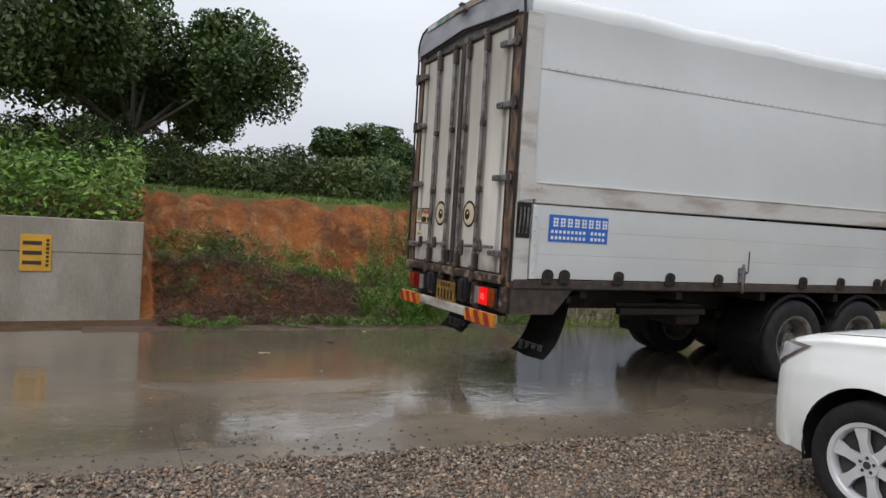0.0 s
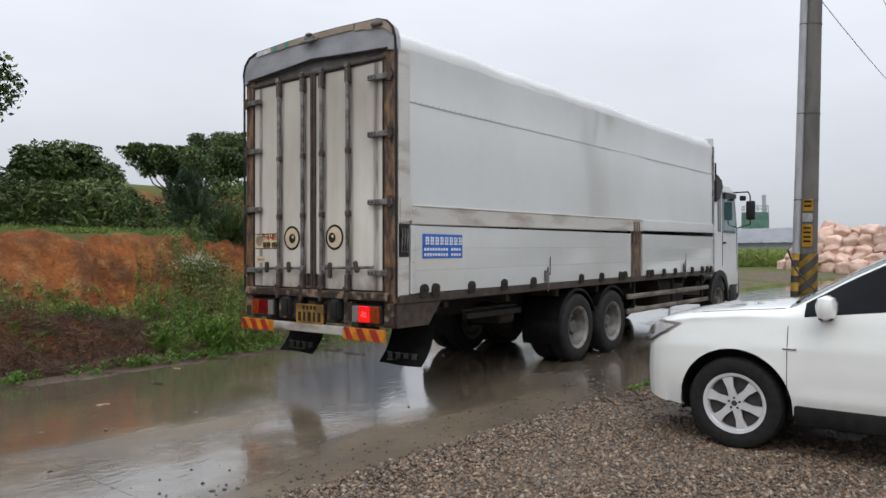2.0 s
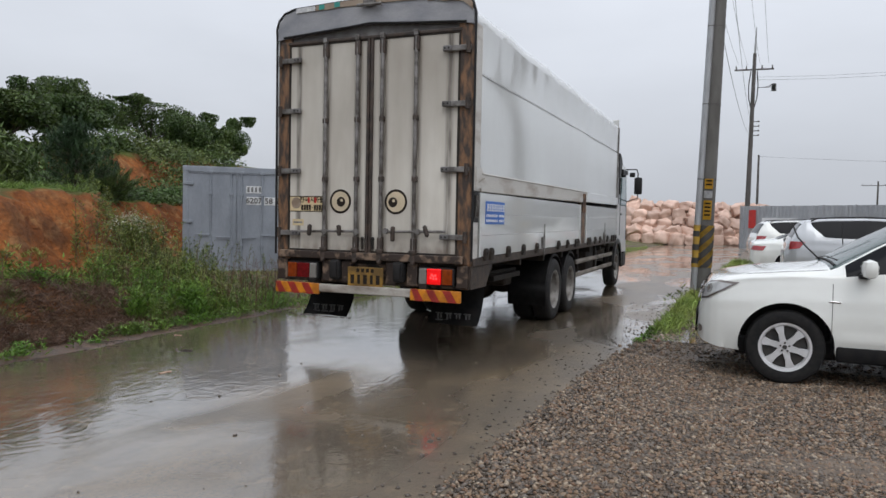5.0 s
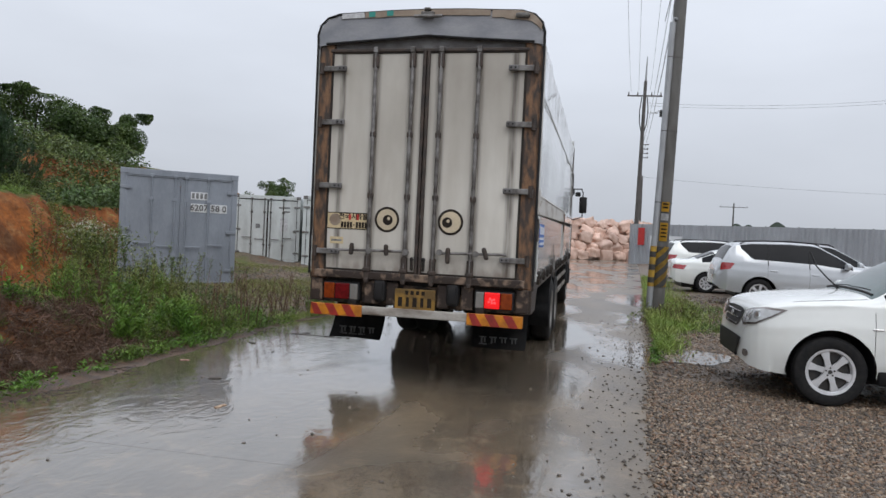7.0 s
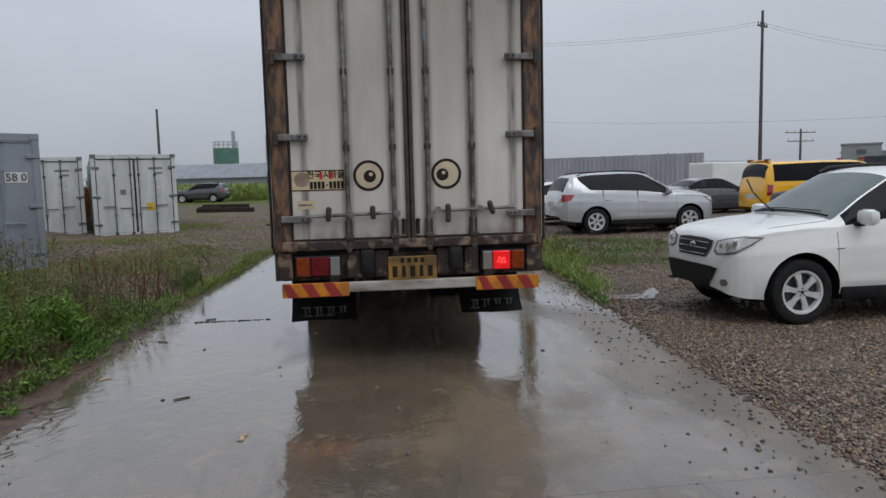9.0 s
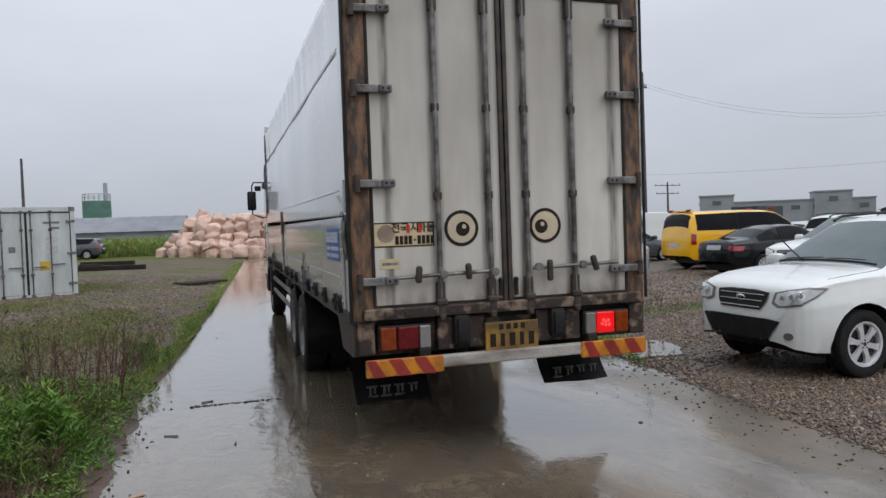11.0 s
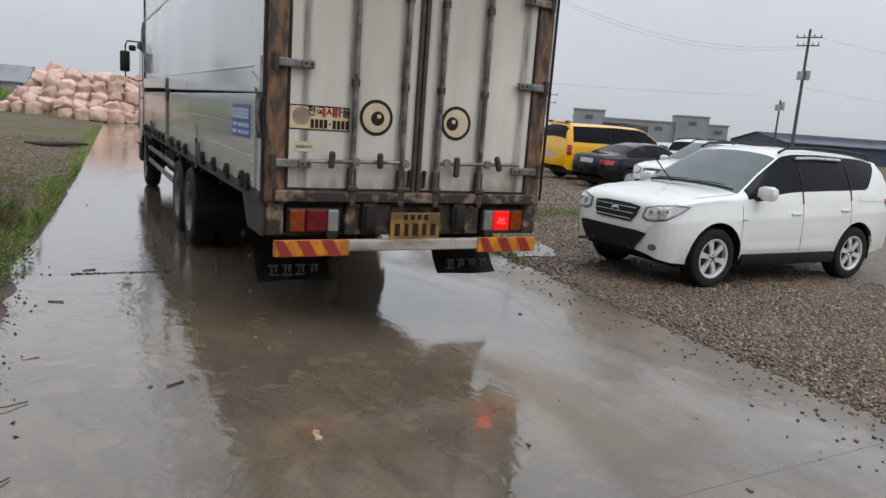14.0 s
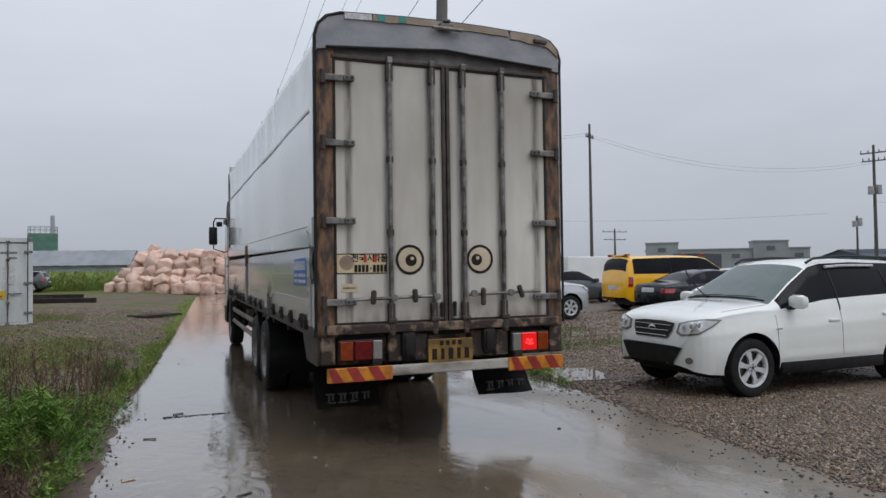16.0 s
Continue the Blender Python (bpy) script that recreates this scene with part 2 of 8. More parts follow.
def wet_concrete(m):
    n, l = m.node_tree.nodes, m.node_tree.links
    b = n["Principled BSDF"]
    co = n.new("ShaderNodeNewGeometry")

    def nz(scale, detail, dist=0.0, stretch=(1, 1, 1)):
        mp = n.new("ShaderNodeMapping")
        mp.inputs["Scale"].default_value = stretch
        l.new(co.outputs["Position"], mp.inputs[0])
        t = n.new("ShaderNodeTexNoise")
        t.inputs["Scale"].default_value, t.inputs["Detail"].default_value, t.inputs["Distortion"].default_value = scale, detail, dist
        l.new(mp.outputs[0], t.inputs["Vector"])
        return t.outputs[0]

    def rng(src, a, c, p, q):
        r = n.new("ShaderNodeMapRange")
        r.inputs[1].default_value, r.inputs[2].default_value, r.inputs[3].default_value, r.inputs[4].default_value = a, c, p, q
        l.new(src, r.inputs[0])
        return r.outputs[0]

    def mix(fac, a, c):
        k = n.new("ShaderNodeMix")
        k.data_type = "RGBA"
        l.new(fac, k.inputs[0])
        for sock, v in ((k.inputs[6], a), (k.inputs[7], c)):
            if isinstance(v, tuple):
                sock.default_value = v
            else:
                l.new(v, sock)
        return k.outputs[2]

    stain = nz(0.55, 7.0, 0.4)
    fine = nz(38.0, 4.0)
    speck = nz(150.0, 3.0)
    base = mix(rng(stain, 0.36, 0.66, 0, 1), (0.108, 0.09, 0.069, 1), (0.205, 0.155, 0.10, 1))
    grain = mix(rng(fine, 0.35, 0.7, 0, 0.55), base, (0.085, 0.072, 0.06, 1))
    silt = mix(rng(nz(0.9, 6.0, 0.8, (1.0, 0.5, 1)), 0.55, 0.75, 0, 0.7), grain, (0.22, 0.165, 0.105, 1))
    flow = nz(1.5, 7.0, 1.6, (1.5, 0.55, 1))
    silt = mix(rng(flow, 0.50, 0.66, 0, 0.5), silt, (0.072, 0.057, 0.042, 1))
    silt = mix(rng(nz(4.5, 8.0, 0.5), 0.56, 0.66, 0, 0.55), silt, (0.205, 0.158, 0.107, 1))
    silt = mix(rng(speck, 0.52, 0.72, 0, 0.65), silt, (0.05, 0.042, 0.034, 1))
    silt = mix(rng(speck, 0.46, 0.30, 0, 0.45), silt, (0.24, 0.195, 0.143, 1))
    warp = n.new("ShaderNodeTexNoise")
    warp.inputs["Scale"].default_value, warp.inputs["Detail"].default_value = 1.4, 5.0
    l.new(co.outputs["Position"], warp.inputs["Vector"])
    off = n.new("ShaderNodeVectorMath")
    off.operation = "MULTIPLY_ADD"
    l.new(warp.outputs["Color"], off.inputs[0])
    off.inputs[1].default_value = (0.9, 0.9, 0.0)
    l.new(co.outputs["Position"], off.inputs[2])
    vo = n.new("ShaderNodeTexVoronoi")
    vo.feature = "DISTANCE_TO_EDGE"
    vo.inputs["Scale"].default_value = 0.32
    l.new(off.outputs[0], vo.inputs["Vector"])
    silt = mix(rng(vo.outputs["Distance"], 0.0, 0.003, 0.28, 0.0), silt, (0.04, 0.032, 0.025, 1))
    px = n.new("ShaderNodeSeparateXYZ")               # water gathers on the lower, left side
    l.new(co.outputs["Position"], px.inputs[0])
    edge = n.new("ShaderNodeMath")                    # red silt washed along the bank's side of the road
    edge.operation = "MULTIPLY_ADD"
    l.new(nz(1.3, 6.0, 0.6, (1.0, 0.5, 1)), edge.inputs[0])
    edge.inputs[1].default_value = 1.6
    l.new(px.outputs["X"], edge.inputs[2])
    silt = mix(rng(edge.outputs[0], -1.35, -2.05, 0.0, 0.22), silt, (0.13, 0.09, 0.058, 1))
    l.new(silt, b.inputs["Base Color"])
    fall = n.new("ShaderNodeMath")
    fall.operation = "ADD"
    l.new(nz(0.50, 9.0, 0.5, (1.4, 0.6, 1)), fall.inputs[0])
    l.new(rng(px.outputs["X"], -2.6, 1.8, -0.24, 0.05), fall.inputs[1])
    film = fall.outputs[0]
    l.new(rng(film, 0.43, 0.58, 0.06, 0.32), b.inputs["Roughness"])
    b.inputs["Specular IOR Level"].default_value = 0.5
    b.inputs["Coat IOR"].default_value = 1.36
    l.new(rng(film, 0.45, 0.60, 0.9, 0.04), b.inputs["Coat Weight"])
    b.inputs["Coat Roughness"].default_value = 0.03
    rip = n.new("ShaderNodeBump")
    rip.inputs["Distance"].default_value = 0.013
    l.new(rng(edge.outputs[0], 0.6, -1.5, 0.18, 0.34), rip.inputs["Strength"])
    l.new(nz(6.0, 4.0, 1.6, (1.0, 0.6, 1)), rip.inputs["Height"])
    fb = n.new("ShaderNodeBump")
    fb.inputs["Distance"].default_value = 0.004
    l.new(rng(film, 0.38, 0.62, 0.10, 0.55), fb.inputs["Strength"])
    l.new(fine, fb.inputs["Height"])
    l.new(rip.outputs[0], fb.inputs["Normal"])
    l.new(fb.outputs[0], b.inputs["Normal"])
    l.new(rip.outputs[0], b.inputs["Coat Normal"])


wet_concrete(m_wet)

m_soil = bpy.data.materials.new("yard_soil_and_grass")
m_soil.use_nodes = True


def soil_mix(m):
    """Orange soil where it is steep, thin grass where it is level, greyish gravel mud on the yard."""
    n, l = m.node_tree.nodes, m.node_tree.links
    b = n["Principled BSDF"]
    ge = n.new("ShaderNodeNewGeometry")

    def nz(scale, detail, dist=0.0):
        t = n.new("ShaderNodeTexNoise")
        t.inputs["Scale"].default_value, t.inputs["Detail"].default_value, t.inputs["Distortion"].default_value = scale, detail, dist
        l.new(ge.outputs["Position"], t.inputs["Vector"])
        return t.outputs[0]

    def rng(src, a, c, p=0.0, q=1.0):
        r = n.new("ShaderNodeMapRange")
        r.inputs[1].default_value, r.inputs[2].default_value, r.inputs[3].default_value, r.inputs[4].default_value = a, c, p, q
        l.new(src, r.inputs[0])
        return r.outputs[0]

    def op(kind, a, c):
        k = n.new("ShaderNodeMath")
        k.operation = kind
        for s, v in zip(k.inputs, (a, c)):
            if isinstance(v, float):
                s.default_value = v
            else:
                l.new(v, s)
        return k.outputs[0]

    def mix(fac, a, c):
        k = n.new("ShaderNodeMix")
        k.data_type = "RGBA"
        l.new(fac, k.inputs[0])
        for sock, v in ((k.inputs[6], a), (k.inputs[7], c)):
            if isinstance(v, tuple):
                sock.default_value = v
            else:
                l.new(v, sock)
        return k.outputs[2]

    sep = n.new("ShaderNodeSeparateXYZ")
    l.new(ge.outputs["Normal"], sep.inputs[0])
    pos = n.new("ShaderNodeSeparateXYZ")
    l.new(ge.outputs["Position"], pos.inputs[0])
    steep = rng(op("ADD", sep.outputs["Z"], op("MULTIPLY", op("SUBTRACT", nz(1.2, 5.0), 0.5), 0.25)), 0.95, 0.86)
    soil = mix(rng(nz(1.6, 8.0, 0.6), 0.35, 0.65), (0.30, 0.105, 0.030, 1), (0.15, 0.050, 0.016, 1))
    rm = n.new("ShaderNodeMapping")
    rm.inputs["Scale"].default_value = (1.0, 2.2, 0.9)
    l.new(ge.outputs["Position"], rm.inputs[0])
    rill = n.new("ShaderNodeTexNoise")
    rill.inputs["Scale"].default_value, rill.inputs["Detail"].default_value = 1.6, 6.0
    l.new(rm.outputs[0], rill.inputs["Vector"])
    soil = mix(rng(nz(2.6, 7.0, 1.0), 0.50, 0.68, 0, 0.8), soil, (0.33, 0.175, 0.075, 1))
    soil = mix(rng(rill.outputs[0], 0.46, 0.64, 0, 0.7), soil, (0.085, 0.042, 0.022, 1))
    soil = mix(rng(nz(22.0, 5.0), 0.4, 0.75, 0, 0.6), soil, (0.085, 0.04, 0.022, 1))
    grass = mix(rng(nz(2.3, 7.0), 0.35, 0.65), (0.075, 0.115, 0.022, 1), (0.11, 0.10, 0.035, 1))
    mud = mix(rng(nz(3.0, 8.0, 0.3), 0.35, 0.68), (0.135, 0.104, 0.077, 1), (0.072, 0.055, 0.040, 1))
    mud = mix(rng(nz(45.0, 3.0), 0.45, 0.7, 0, 0.7), mud, (0.25, 0.21, 0.17, 1))
    patch = rng(nz(0.42, 5.0, 0.5), 0.52, 0.64)
    flat = mix(patch, mud, grass)
    high = rng(pos.outputs["Z"], 1.6, 2.0)
    flat = mix(high, flat, grass)
    near = op("MULTIPLY", rng(pos.outputs["Y"], 4.6, 2.4), 0.85)
    flat = mix(near, flat, mix(rng(nz(5.0, 6.0), 0.35, 0.65), (0.095, 0.05, 0.027, 1), (0.05, 0.03, 0.018, 1)))
    flat = mix(high, flat, grass)
    far = rng(pos.outputs["Y"], 44.0, 52.0)
    flat = mix(far, flat, grass)
    l.new(mix(steep, flat, soil), b.inputs["Base Color"])
    b.inputs["Roughness"].default_value = 0.85
    b.inputs["Specular IOR Level"].default_value = 0.12
    bp = n.new("ShaderNodeBump")
    bp.inputs["Strength"].default_value, bp.inputs["Distance"].default_value = 0.9, 0.07
    l.new(op("ADD", nz(9.0, 8.0, 0.3), op("MULTIPLY", rill.outputs[0], 1.5)), bp.inputs["Height"])
    l.new(bp.outputs[0], b.inputs["Normal"])


soil_mix(m_soil)
m_gravel = pbr("gravel_bed", (0.15, 0.11, 0.076, 1), (0.085, 0.061, 0.042, 1), rough=0.55, scale=9, bump=0.9, bscale=55, lo=0.4, hi=0.6)


def axis_steps(lo, hi, fine_lo, fine_hi, fine, far):
    out, v = [], fine_lo
    while v <= fine_hi:
        out.append(v)
        v += fine
    step, v = fine, fine_lo
    while v > lo:
        step *= 1.22
        v -= min(step, far)
        out.insert(0, v)
    step, v = fine, out[-1]
    while v < hi:
        step *= 1.22
        v += min(step, far)
        out.append(v)
    return out


def build_ground():
    """One sheet to the horizon; under the road and the gravel lot it lies a little lower."""
    xs = axis_steps(-700, 700, -14.0, -2.4, 0.13, 90)
    ys = axis_steps(-500, 900, -9.0, 13.0, 0.15, 90)
    verts, faces = [], []
    for y in ys:
        l, r = lerp_table(ROAD_L, y), lerp_table(ROAD_R, y)
        for x in xs:
            z = land_z(x, y)
            if l + 0.03 < x:
                z -= 0.16 * smooth01(l + 0.03, l + 0.25, x) * (1 - smooth01(38, 44, x)) * (1 - smooth01(60, 66, y)) * smooth01(-42, -36, y)
            verts.append((x, y, z))
    w = len(xs)
    for j in range(len(ys) - 1):
        for i in range(w - 1):
            faces.append((j * w + i, j * w + i + 1, (j + 1) * w + i + 1, (j + 1) * w + i))
    me = bpy.data.meshes.new("ground")
    me.from_pydata(verts, [], faces)
    me.materials.append(m_soil)
    me.shade_smooth()
    tagged(new("ground", me), "reddish soil yard and bank with thin grass", "ground", kind="structure")


build_ground()

# the concrete road, slab by slab
road = thing("road", "wet brown-stained concrete road with silt and puddles", "road", kind="structure")
SLABS = [-40, -26, -14, -8.2, -2.9, 2.45, 7.9, 13.4, 19, 25, 33, 42, 52, 64]
for y0, y1 in zip(SLABS, SLABS[1:]):
    bm = bmesh.new()
    nx, ny = 10, max(4, int((y1 - y0) / (0.2 if -10 < y0 < 20 else 0.8)))
    grid = []
    for j in range(ny + 1):
        y = y0 + 0.0015 + (y1 - y0 - 0.003) * j / ny
        l, r = lerp_table(ROAD_L, y), lerp_table(ROAD_R, y)
        l += 0.07 * noise.noise((y * 1.3, 0.5, 0)) + 0.05 * noise.noise((y * 4.3, 0.5, 0))
        r += 0.05 * noise.noise((y * 1.1, 4.5, 0))
        grid.append([bm.verts.new((l + (r - l) * i / nx, y, 0.0)) for i in range(nx + 1)])
    for j in range(ny):
        for i in range(nx):
            bm.faces.new((grid[j][i], grid[j][i + 1], grid[j + 1][i + 1], grid[j + 1][i]))
    ring = [e for e in bm.edges if e.is_boundary]
    low = bmesh.ops.extrude_edge_only(bm, edges=ring)
    bmesh.ops.translate(bm, vec=(0, 0, -0.14), verts=[g for g in low["geom"] if isinstance(g, bmesh.types.BMVert)])
    part("slab", bm, m_wet, road)

# the gravel lot
bm = bmesh.new()
ys = axis_steps(-40, 60, -8.0, 8.0, 0.4, 4)
rows = []
for y in ys:
    r = lerp_table(ROAD_R, y)
    row = []
    for k in range(26):
        x = r - 0.03 + (44 - r) * (k / 25) ** 2.2
        z = land_z(x, y) - 0.012 + 0.012 * smooth01(0, 0.6, x - r) + 0.015 * noise.noise((x * 1.3, y * 1.3, 9))
        row.append(bm.verts.new((x, y, z)))
    rows.append(row)
for a, b in zip(rows, rows[1:]):
    for i in range(25):
        bm.faces.new((a[i], a[i + 1], b[i + 1], b[i]))
lot = part("gravel_lot", bm, m_gravel, smooth=True)
tagged(lot, "parking lot of coarse brownish grey gravel", "gravel", kind="structure")

# the retaining wall that holds the bank further back along the road
m_wall = pbr("stained_wall_concrete", (0.36, 0.33, 0.275, 1), (0.23, 0.205, 0.165, 1), rough=0.75, scale=2.2, bump=0.2, bscale=30, stretch=(1, 1, 0.45), grain=0.2)
rwall = thing("retaining_wall", "stained grey concrete retaining wall with formwork seams", "wall", kind="structure")
for k in range(10):
    y1 = -2.9 - 1.83 * k
    for z0, z1, dx in ((-0.2, 0.928, 0.0), (0.932, 1.38, 0.006)):
        bm = bmesh.new()
        box(bm, -3.925 + dx, y1 - 0.913, (z0 + z1) / 2, 0.25, 1.822, z1 - z0, 0.006)
        part("wall_panel", bm, m_wall, rwall)

m_wallsign = pbr("yellow_board", (0.60, 0.33, 0.02, 1), (0.52, 0.27, 0.02, 1), rough=0.45, scale=8)
wall_sign = thing("warning_board", "yellow board with dark lettering bars on the retaining wall", "sign", pose(-3.79, -4.19, 0.91))
bm = bmesh.new()
box(bm, 0, 0, 0, 0.012, 0.36, 0.48, 0.004)
part("board", bm, m_wallsign, wall_sign)
m_boardink = pbr("dark_board_ink", (0.03, 0.022, 0.018, 1), rough=0.6)
for k in range(7):
    bm = bmesh.new()
    box(bm, 0.008, 0.135, 0.17 - 0.055 * k, 0.004, 0.035, 0.036)
    part("board_mark", bm, m_boardink, wall_sign)
for k in range(3):
    bm = bmesh.new()
    box(bm, 0.008, -0.04, 0.13 - 0.13 * k, 0.004, 0.22, 0.05)
    part("board_mark", bm, m_boardink, wall_sign)

# reddish soil washed over the edge of the road
m_spill = pbr("washed_red_soil", (0.11, 0.058, 0.032, 1), (0.04, 0.025, 0.016, 1), rough=0.45, scale=9, bump=0.8, bscale=40, grain=0.3)
bm = bmesh.new()
rows = []
for k in range(111):
    y = -3.6 + 0.06 * k
    l = lerp_table(ROAD_L, y)
    w = 0.10 + 0.14 * (noise.noise((y * 0.8, 1.3, 0.4)) + 0.35) + 0.07 * noise.noise((y * 3.7, 2.2, 0.4)) + 0.035 * noise.noise((y * 11.0, 4.2, 0.4))
    w = max(0.02, w) * (1 - smooth01(1.6, 3.0, y))
    rows.append([bm.verts.new((l - 0.22 + (w + 0.22) * f, y, 0.018 * (1 - f) + 0.003 + 0.006 * noise.noise((f * 4, y * 6, 1)) * (1 - f))) for f in (0, 0.25, 0.5, 0.7, 0.85, 0.95, 1.0)] )
    rows[-1][-1].co.z = -0.004
for a, b in zip(rows, rows[1:]):
    for i in range(6):
        bm.faces.new((a[i], a[i + 1], b[i + 1], b[i]))
o = part("washed_soil", bm, m_spill, smooth=True)
tagged(o, "reddish wet soil washed onto the road edge", "soil", kind="structure")
# ---- truck ----
m_alu = pbr("white_panel_paint", (0.54, 0.548, 0.535, 1), (0.47, 0.472, 0.455, 1), rough=0.08, rough2=0.17, scale=1.1, bump=0.04, bscale=6, lo=0.30, hi=0.74, stretch=(1, 0.7, 0.4), grain=0.03, coat=0.5)
m_bumper = pbr("scuffed_bumper_paint", (0.38, 0.355, 0.32, 1), (0.13, 0.095, 0.07, 1), rough=0.5, scale=6, bump=0.1, lo=0.42, hi=0.7, stretch=(0.5, 1, 1), grain=0.25)
m_frame = pbr("grimy_grey_frame", (0.15, 0.145, 0.145, 1), (0.085, 0.078, 0.074, 1), rough=0.6, scale=8, bump=0.2, grain=0.25)
m_darkrust = pbr("dark_rusted_iron", (0.06, 0.04, 0.029, 1), (0.024, 0.018, 0.015, 1), rough=0.6, scale=12, bump=0.3, bscale=80, grain=0.3)


def stain_and_shade_doors(m):
    """Dirt that has run down the doors: broad streaks, and darker runs along the lock rods and under the hinges. The
    hood's shade is painted into the upper colour.
    """
    n, l = m.node_tree.nodes, m.node_tree.links
    b = n["Principled BSDF"]
    co = n.new("ShaderNodeTexCoord").outputs["Object"]
    sep = n.new("ShaderNodeSeparateXYZ")
    l.new(co, sep.inputs[0])

    def nz(scale, stretch):
        mp = n.new("ShaderNodeMapping")
        mp.inputs["Scale"].default_value = stretch
        l.new(co, mp.inputs[0])
        t = n.new("ShaderNodeTexNoise")
        t.inputs["Scale"].default_value, t.inputs["Detail"].default_value = scale, 6.0
        l.new(mp.outputs[0], t.inputs["Vector"])
        return t.outputs[0]

    def op(kind, a, c):
        k = n.new("ShaderNodeMath")
        k.operation = kind
        for sk, v in zip(k.inputs, (a, c)):
            if isinstance(v, (int, float)):
                sk.default_value = v
            else:
                l.new(v, sk)
        return k.outputs[0]

    def rng(src, a, c, p, q):
        r = n.new("ShaderNodeMapRange")
        r.inputs[1].default_value, r.inputs[2].default_value, r.inputs[3].default_value, r.inputs[4].default_value = a, c, p, q
        l.new(src, r.inputs[0])
        return r.outputs[0]

    def mix(fac, a, c):
        k = n.new("ShaderNodeMix")
        k.data_type = "RGBA"
        l.new(fac, k.inputs[0])
        for sk, v in ((k.inputs[6], a), (k.inputs[7], c)):
            if isinstance(v, tuple):
                sk.default_value = v
            else:
                l.new(v, sk)
        return k.outputs[2]

    runs = None
    for x0, w in ((-0.555, 0.068), (-0.145, 0.068), (0.165, 0.068), (0.57, 0.068), (-0.93, 0.045), (0.95, 0.055), (0.0, 0.075)):
        near = rng(op("ABSOLUTE", op("SUBTRACT", sep.outputs["X"], x0), 0.0), 0.015, w, 1.0, 0.0)
        runs = near if runs is None else op("MAXIMUM", runs, near)
    streak = rng(nz(3.0, (2.4, 1, 0.40)), 0.40, 0.70, 0.0, 1.0)
    fine = rng(nz(9.0, (3.0, 1, 0.25)), 0.36, 0.66, 0.0, 1.0)
    col = mix(rng(nz(1.3, (1.5, 1, 0.6)), 0.35, 0.68, 0.0, 1.0), (0.64, 0.61, 0.55, 1), (0.48, 0.445, 0.39, 1))
    col = mix(op("MULTIPLY", streak, 0.26), col, (0.36, 0.315, 0.26, 1))
    # shade below the hood, painted into the upper door colour and broken by noise
    hood_shade = op("MULTIPLY", rng(sep.outputs["Z"], 1.9, 3.3, 0.0, 1.0), rng(nz(1.1, (1.2, 1, 0.8)), 0.30, 0.62, 0.35, 1.0))
    col = mix(op("MULTIPLY", hood_shade, 0.58), col, (0.25, 0.222, 0.185, 1))
    col = mix(op("MULTIPLY", op("MULTIPLY", runs, op("ADD", op("MULTIPLY", fine, 0.65), 0.35)), 0.92), col, (0.065, 0.050, 0.039, 1))
    low = op("MULTIPLY", rng(sep.outputs["Z"], 1.42, 1.16, 0.0, 1.0), rng(nz(4.0, (1.6, 1, 0.8)), 0.36, 0.66, 0.0, 1.0))
    col = mix(op("MULTIPLY", low, 0.7), col, (0.10, 0.058, 0.035, 1))
    l.new(col, b.inputs["Base Color"])
    l.new(rng(streak, 0, 1, 0.32, 0.5), b.inputs["Roughness"])


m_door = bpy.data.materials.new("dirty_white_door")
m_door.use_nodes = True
stain_and_shade_doors(m_door)
m_rust = pbr("rusty_brown_frame", (0.20, 0.105, 0.05, 1), (0.045, 0.031, 0.024, 1), rough=0.6, scale=11, bump=0.4, bscale=60, lo=0.38, hi=0.58, stretch=(1.5, 1.5, 0.5), grain=0.4)
m_band = pbr("stained_cream_rail", (0.50, 0.48, 0.445, 1), (0.29, 0.24, 0.20, 1), rough=0.5, scale=2.6, bump=0.12, bscale=30, lo=0.48, hi=0.72, stretch=(1, 0.6, 2.5))
m_steel = pbr("dull_steel", (0.24, 0.23, 0.222, 1), (0.065, 0.055, 0.047, 1), rough=0.45, metal=0.5, scale=9, bump=0.15, bscale=80, grain=0.3)
m_chassis = pbr("oily_black_steel", (0.014, 0.013, 0.012, 1), (0.035, 0.026, 0.02, 1), rough=0.65, scale=5, bump=0.3, bscale=40, spec=0.25)
m_rubber = pbr("wet_black_rubber", (0.011, 0.011, 0.012, 1), (0.022, 0.02, 0.019, 1), rough=0.7, scale=10, bump=0.25, bscale=50, spec=0.25)
m_rim = pbr("grimy_painted_rim", (0.27, 0.26, 0.245, 1), (0.13, 0.115, 0.10, 1), rough=0.5, metal=0.3, scale=8, bump=0.1)
m_hub = pbr("greasy_hub", (0.13, 0.12, 0.11, 1), (0.06, 0.055, 0.05, 1), rough=0.5, scale=14, bump=0.2)
m_black = pbr("black_plastic", (0.012, 0.012, 0.013, 1), (0.02, 0.019, 0.019, 1), rough=0.5, scale=12, spec=0.25)
m_vinyl = pbr("grey_vinyl_hood", (0.20, 0.205, 0.225, 1), (0.29, 0.29, 0.305, 1), rough=0.4, scale=3, bump=0.15, bscale=9, stretch=(1, 1, 2))
m_tape = pbr("brown_tape", (0.22, 0.16, 0.115, 1), (0.31, 0.25, 0.19, 1), rough=0.5, scale=8)
m_teal = pbr("teal_tape", (0.03, 0.26, 0.22, 1), rough=0.5)
m_scuff = pbr("light_scuffed_patch", (0.6, 0.6, 0.6, 1), (0.38, 0.38, 0.39, 1), rough=0.5, scale=22)
m_cream = pbr("cream_eye", (0.60, 0.50, 0.35, 1), rough=0.4)
